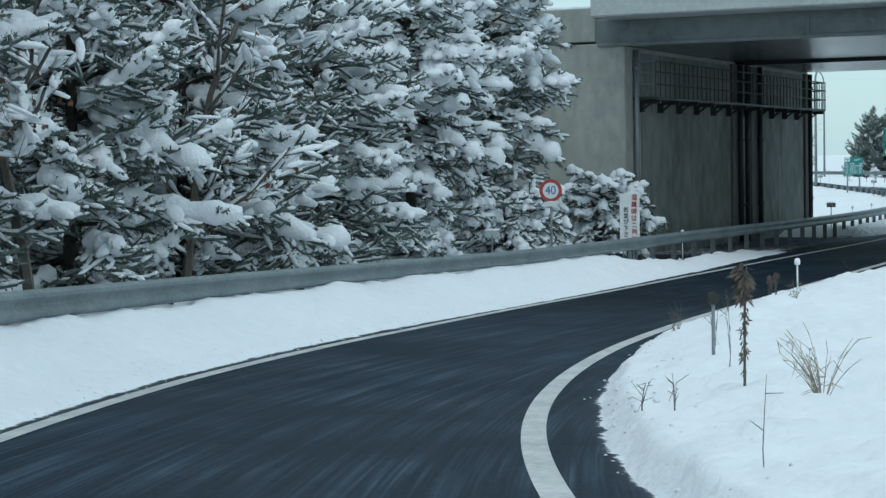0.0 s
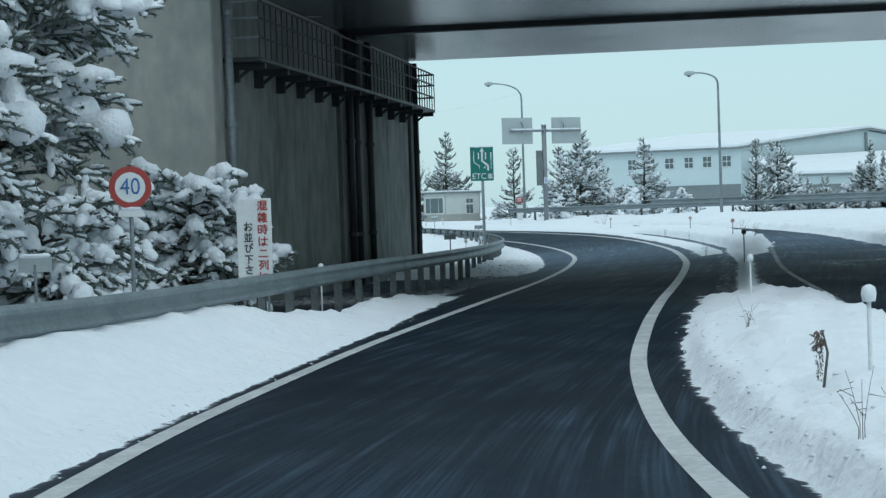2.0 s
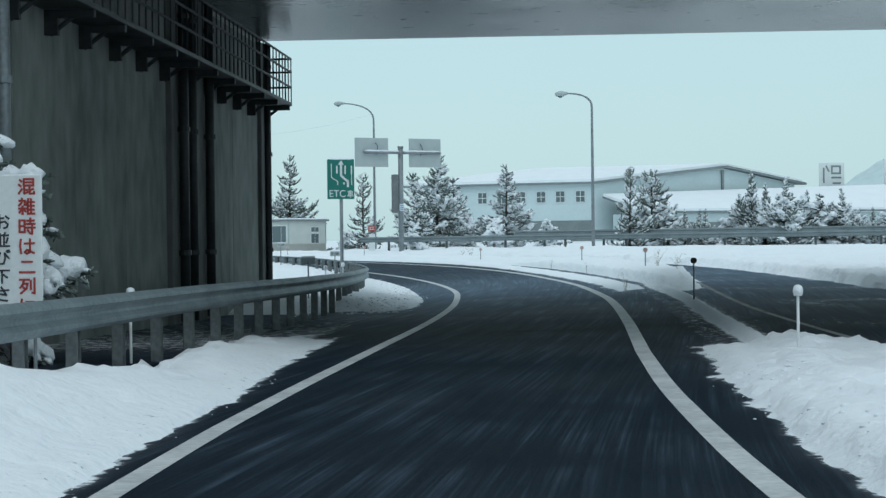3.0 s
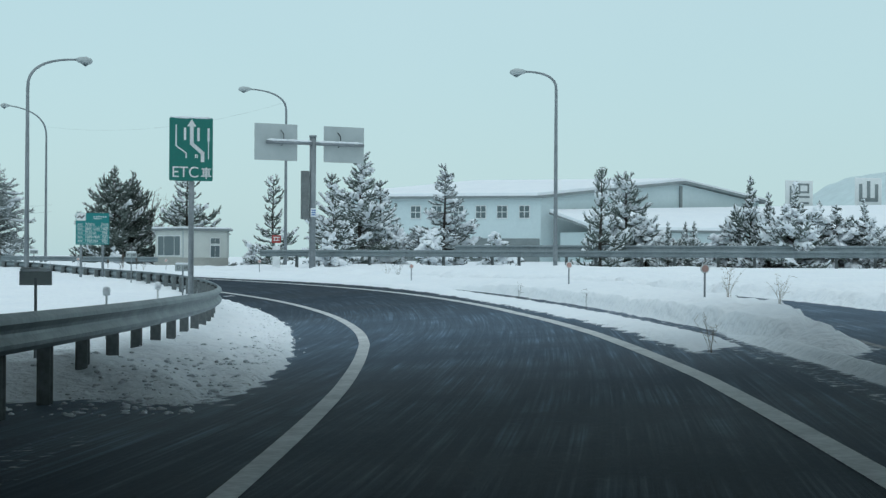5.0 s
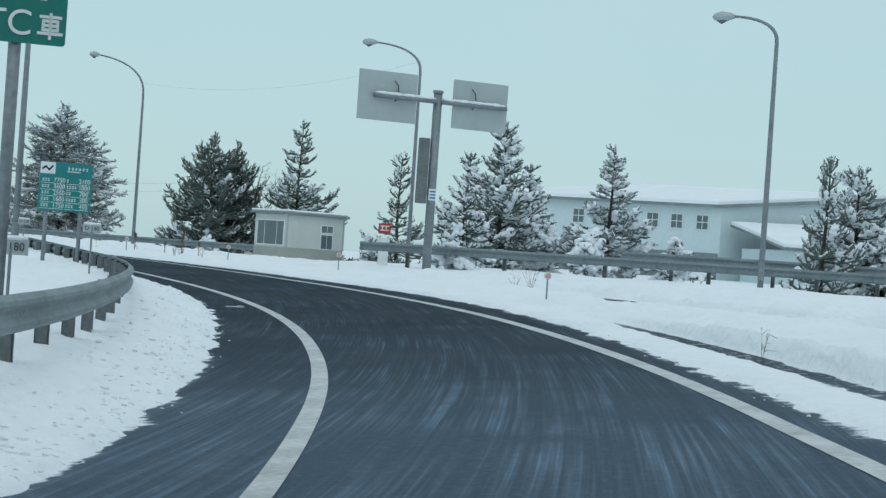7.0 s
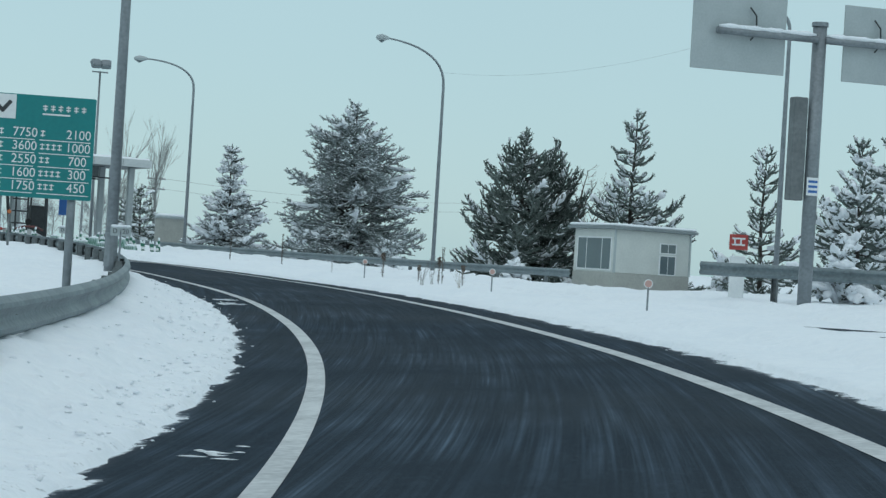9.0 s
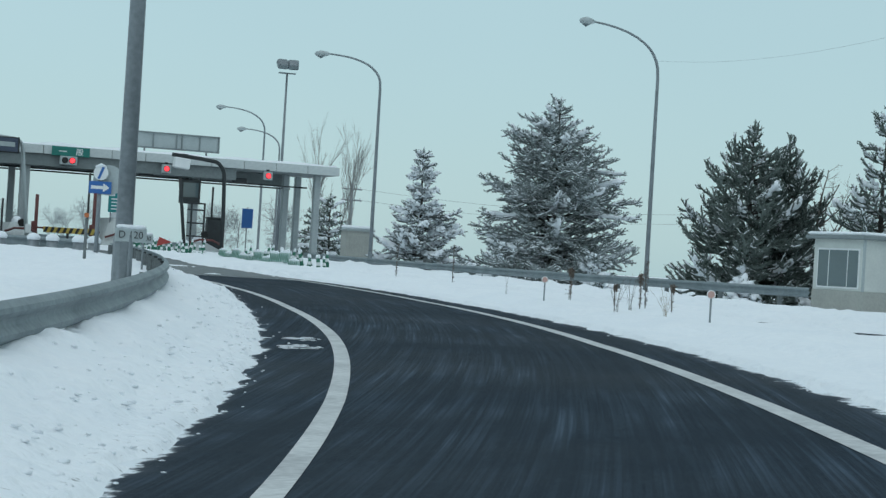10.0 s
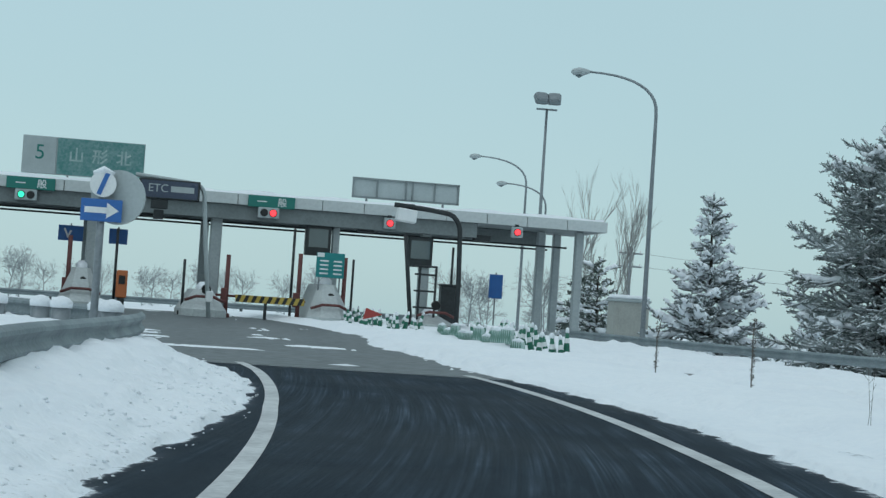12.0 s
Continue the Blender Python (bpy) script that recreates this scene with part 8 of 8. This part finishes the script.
        for i in r2.integers(0, len(v), 130):
            leaves.tuft(v[i], (0, 0, -1), 0.1, 2)
        part("foliage", leaves.needle_soup(0.35), DRY_LEAF, t, "withered russet leaves")


grow_plants()


# ---- weeds standing out of the snow ----
def weed_soup(seed, height, stems, lean, curl):
    rng = np.random.default_rng(seed)
    s = Soup()
    for _ in range(stems):
        az, ln = rng.uniform(0, 6.28), height * rng.uniform(0.6, 1.05)
        sl = rng.uniform(0.3, 1.0) * lean
        path = [np.array([math.cos(az) * 0.04, math.sin(az) * 0.04, -0.15])]
        for k in range(1, 6):
            q = k / 5
            out = sl * q + curl * sl * q**3
            path.append(np.array([math.cos(az) * out * ln, math.sin(az) * out * ln, ln * q * (1 - 0.25 * curl * q * sl)]))
        s.tube(path, np.linspace(0.0034, 0.0016, 6), 4, cap=False)
        for k in range(2, 6):
            if rng.random() < 0.7:
                d = unit(rng.normal(0, 1, 3) + np.array([0, 0, 0.5]))
                s.tube([path[k], path[k] + d * 0.05, path[k] + d * rng.uniform(0.06, 0.14)], [0.003, 0.0024, 0.0016], 3, cap=False)
    return s


WITHERED = surface("withered_leaves", (0.17, 0.135, 0.11), (0.10, 0.08, 0.068), rough=0.85, coarse=4, fine=20, bump=0)


def seed_head_plant(place, height, seed):
    """A tall withered stalk with drooping leaves round its head."""
    rng = np.random.default_rng(seed)
    t = thing("withered_plant", tuple(place), "tall withered brown plant with drooping leaves standing in snow", "plant", "withered plants")
    s = Soup()
    for k in range(1):
        s.tube([(0.02 * k, 0, -0.2), (0.02 * k + rng.normal(0, 0.02), rng.normal(0, 0.02), height * 0.6), (0.02 * k + rng.normal(0, 0.04), rng.normal(0, 0.04), height)], [0.012, 0.010, 0.006], 5)
    part("stalk", s, TWIG, t)
    g = Growth(rng)
    for k in range(110):
        z = height * (1 - 0.9 * rng.random() ** 1.25)
        az = rng.uniform(0, 6.28)
        g.tuft((math.cos(az) * 0.015, math.sin(az) * 0.015, z), (math.cos(az) * 0.6, math.sin(az) * 0.6, -1.1), (0.05 if height > 1 else 0.11 if z > height * 0.72 else 0.05) * min(1.0, height + 0.15), 2)
    part("foliage", g.needle_soup(0.15), TWIG if height > 1 else WITHERED, t, "shrivelled leaves")


for s, u, h, sd in ((14.4, 3.46, 0.95, 1), (37.1, 3.2, 0.42, 3), (35.4, 3.55, 0.62, 2), (184.4, 6.9, 1.15, 4), (178.4, 6.5, 1.2, 5), (168.4, 6.3, 0.8, 6), (163.2, 6.2, 0.75, 7), (164.0, 6.6, 1.05, 8), (162.6, 6.7, 0.6, 9), (165.2, 6.3, 0.5, 10)):
    seed_head_plant(snow_top(s, u), h, sd)
weeds = 0
for s, u, h, n, lean, curl, straw in ((12.7, 3.75, 0.5, 22, 0.5, 0.6, True), (9.5, 2.75, 0.55, 1, 0.15, 0.1, False), (13.6, 2.85, 0.32, 3, 0.2, 0.2, False), (20.4, 3.62, 0.55, 3, 0.25, 0.2, False), (16.8, 3.6, 0.6, 2, 0.2, 0.1, False), (14.1, 2.65, 0.36, 3, 0.35, 0.9, False),
                                       (26.0, 2.95, 0.36, 5, 0.45, 0.4, False), (32.9, 4.16, 0.42, 6, 0.5, 0.5, True), (33.1, 3.0, 0.42, 3, 0.5, 0.3, False), (27.5, 2.9, 0.40, 6, 0.35, 0.3, False), (34.8, 3.96, 0.3, 5, 0.6, 0.6, False), (33.9, 2.9, 0.42, 4, 0.5, 0.3, False),
                                       (46.1, 3.4, 0.4, 5, 0.5, 0.5, False), (84.0, 3.15, 0.5, 7, 0.4, 0.4, True), (98.5, 3.5, 0.5, 2, 0.2, 0.1, False), (92.0, 4.9, 0.5, 9, 0.5, 0.4, True), (89.0, 5.1, 0.45, 9, 0.5, 0.4, True), (107.0, 3.6, 0.4, 3, 0.3, 0.2, False),
                                       (131.0, 6.4, 0.8, 8, 0.4, 0.3, False), (133.0, 6.7, 0.6, 6, 0.5, 0.3, True), (161.0, 5.0, 0.7, 9, 0.4, 0.2, False), (162.0, 5.6, 0.8, 7, 0.3, 0.2, False), (159.0, 5.4, 0.55, 8, 0.5, 0.4, True), (170.0, 5.2, 0.7, 2, 0.1, 0.1, False), (167.0, 5.8, 0.6, 2, 0.2, 0.1, False)):
    weeds += 1
    w = thing("dry_weed", tuple(snow_top(s, u)), "thin dry weed stalks poking out of the snow", "weed", "dry weeds")
    part("tuft", weed_soup(100 + weeds, h, n, lean, curl), STRAW if straw else TWIG, w)


# ---- crumbs of snow strewn over the asphalt's edge ----
def snow_tops(s, u):
    """The snow's surface at many places at once."""
    p = on_road(s, u)
    p[:, 2] += np.maximum(0.0, snow_depth(s, u))
    return p


def crumbs():
    rng = np.random.default_rng(9)
    g = Growth(rng)

    def strew(s, u, low, high, sink):
        for p in snow_tops(s, u):
            r = rng.uniform(low, high)
            g.lump(p - np.array([0, 0, sink * r]), (r * rng.uniform(1, 1.8), r, r * rng.uniform(0.5, 0.9)), (rng.normal(), rng.normal(), 0))

    # on the asphalt, on the ploughed banks and on the gritty stretch beyond the bridge
    s = rng.uniform(6, 176, 420)
    s = s[(s < 56) | (s > 86)]
    u = np.where(rng.random(len(s)) < 0.5, left_edge(s) + np.abs(rng.normal(0, 0.13, len(s))), right_edge(s) - np.abs(rng.normal(0, 0.10, len(s))))
    strew(s, u, 0.006, 0.018, 0.0)
    s = rng.uniform(84, 180, 2400)
    strew(s, left_edge(s) - 0.06 - np.abs(rng.normal(0, 0.55, len(s))), 0.010, 0.032, 0.25)
    s = rng.uniform(6, 56, 450)
    strew(s, right_edge(s) + 0.04 + np.abs(rng.normal(0, 0.4, len(s))), 0.010, 0.03, 0.25)
    s = rng.uniform(77, 84, 300)
    strew(s, -2.45 - np.abs(rng.normal(0, 0.9, len(s))), 0.012, 0.04, 0.0)
    # smears dragged across the lane's edge
    for s, u, n, reach in ((147.5, -1.98, 26, 0.45), (149.2, -1.92, 20, 0.4), (123.5, -1.8, 10, 0.35)):
        for _ in range(n):
            p = on_road(s + rng.normal(0, reach * 0.6), u + rng.normal(0, 0.14), 0.002)
            t = line_at(s)
            g.lump(p, (rng.uniform(0.03, 0.12), rng.uniform(0.012, 0.03), 0.008), (t[5], -t[4], 0))
    single("snow_crumbs", g.snow_soup(), BOUGH_SNOW, "crumbs and smears of snow scattered along the asphalt edge", "snow", kind="stuff", smooth=True)


crumbs()
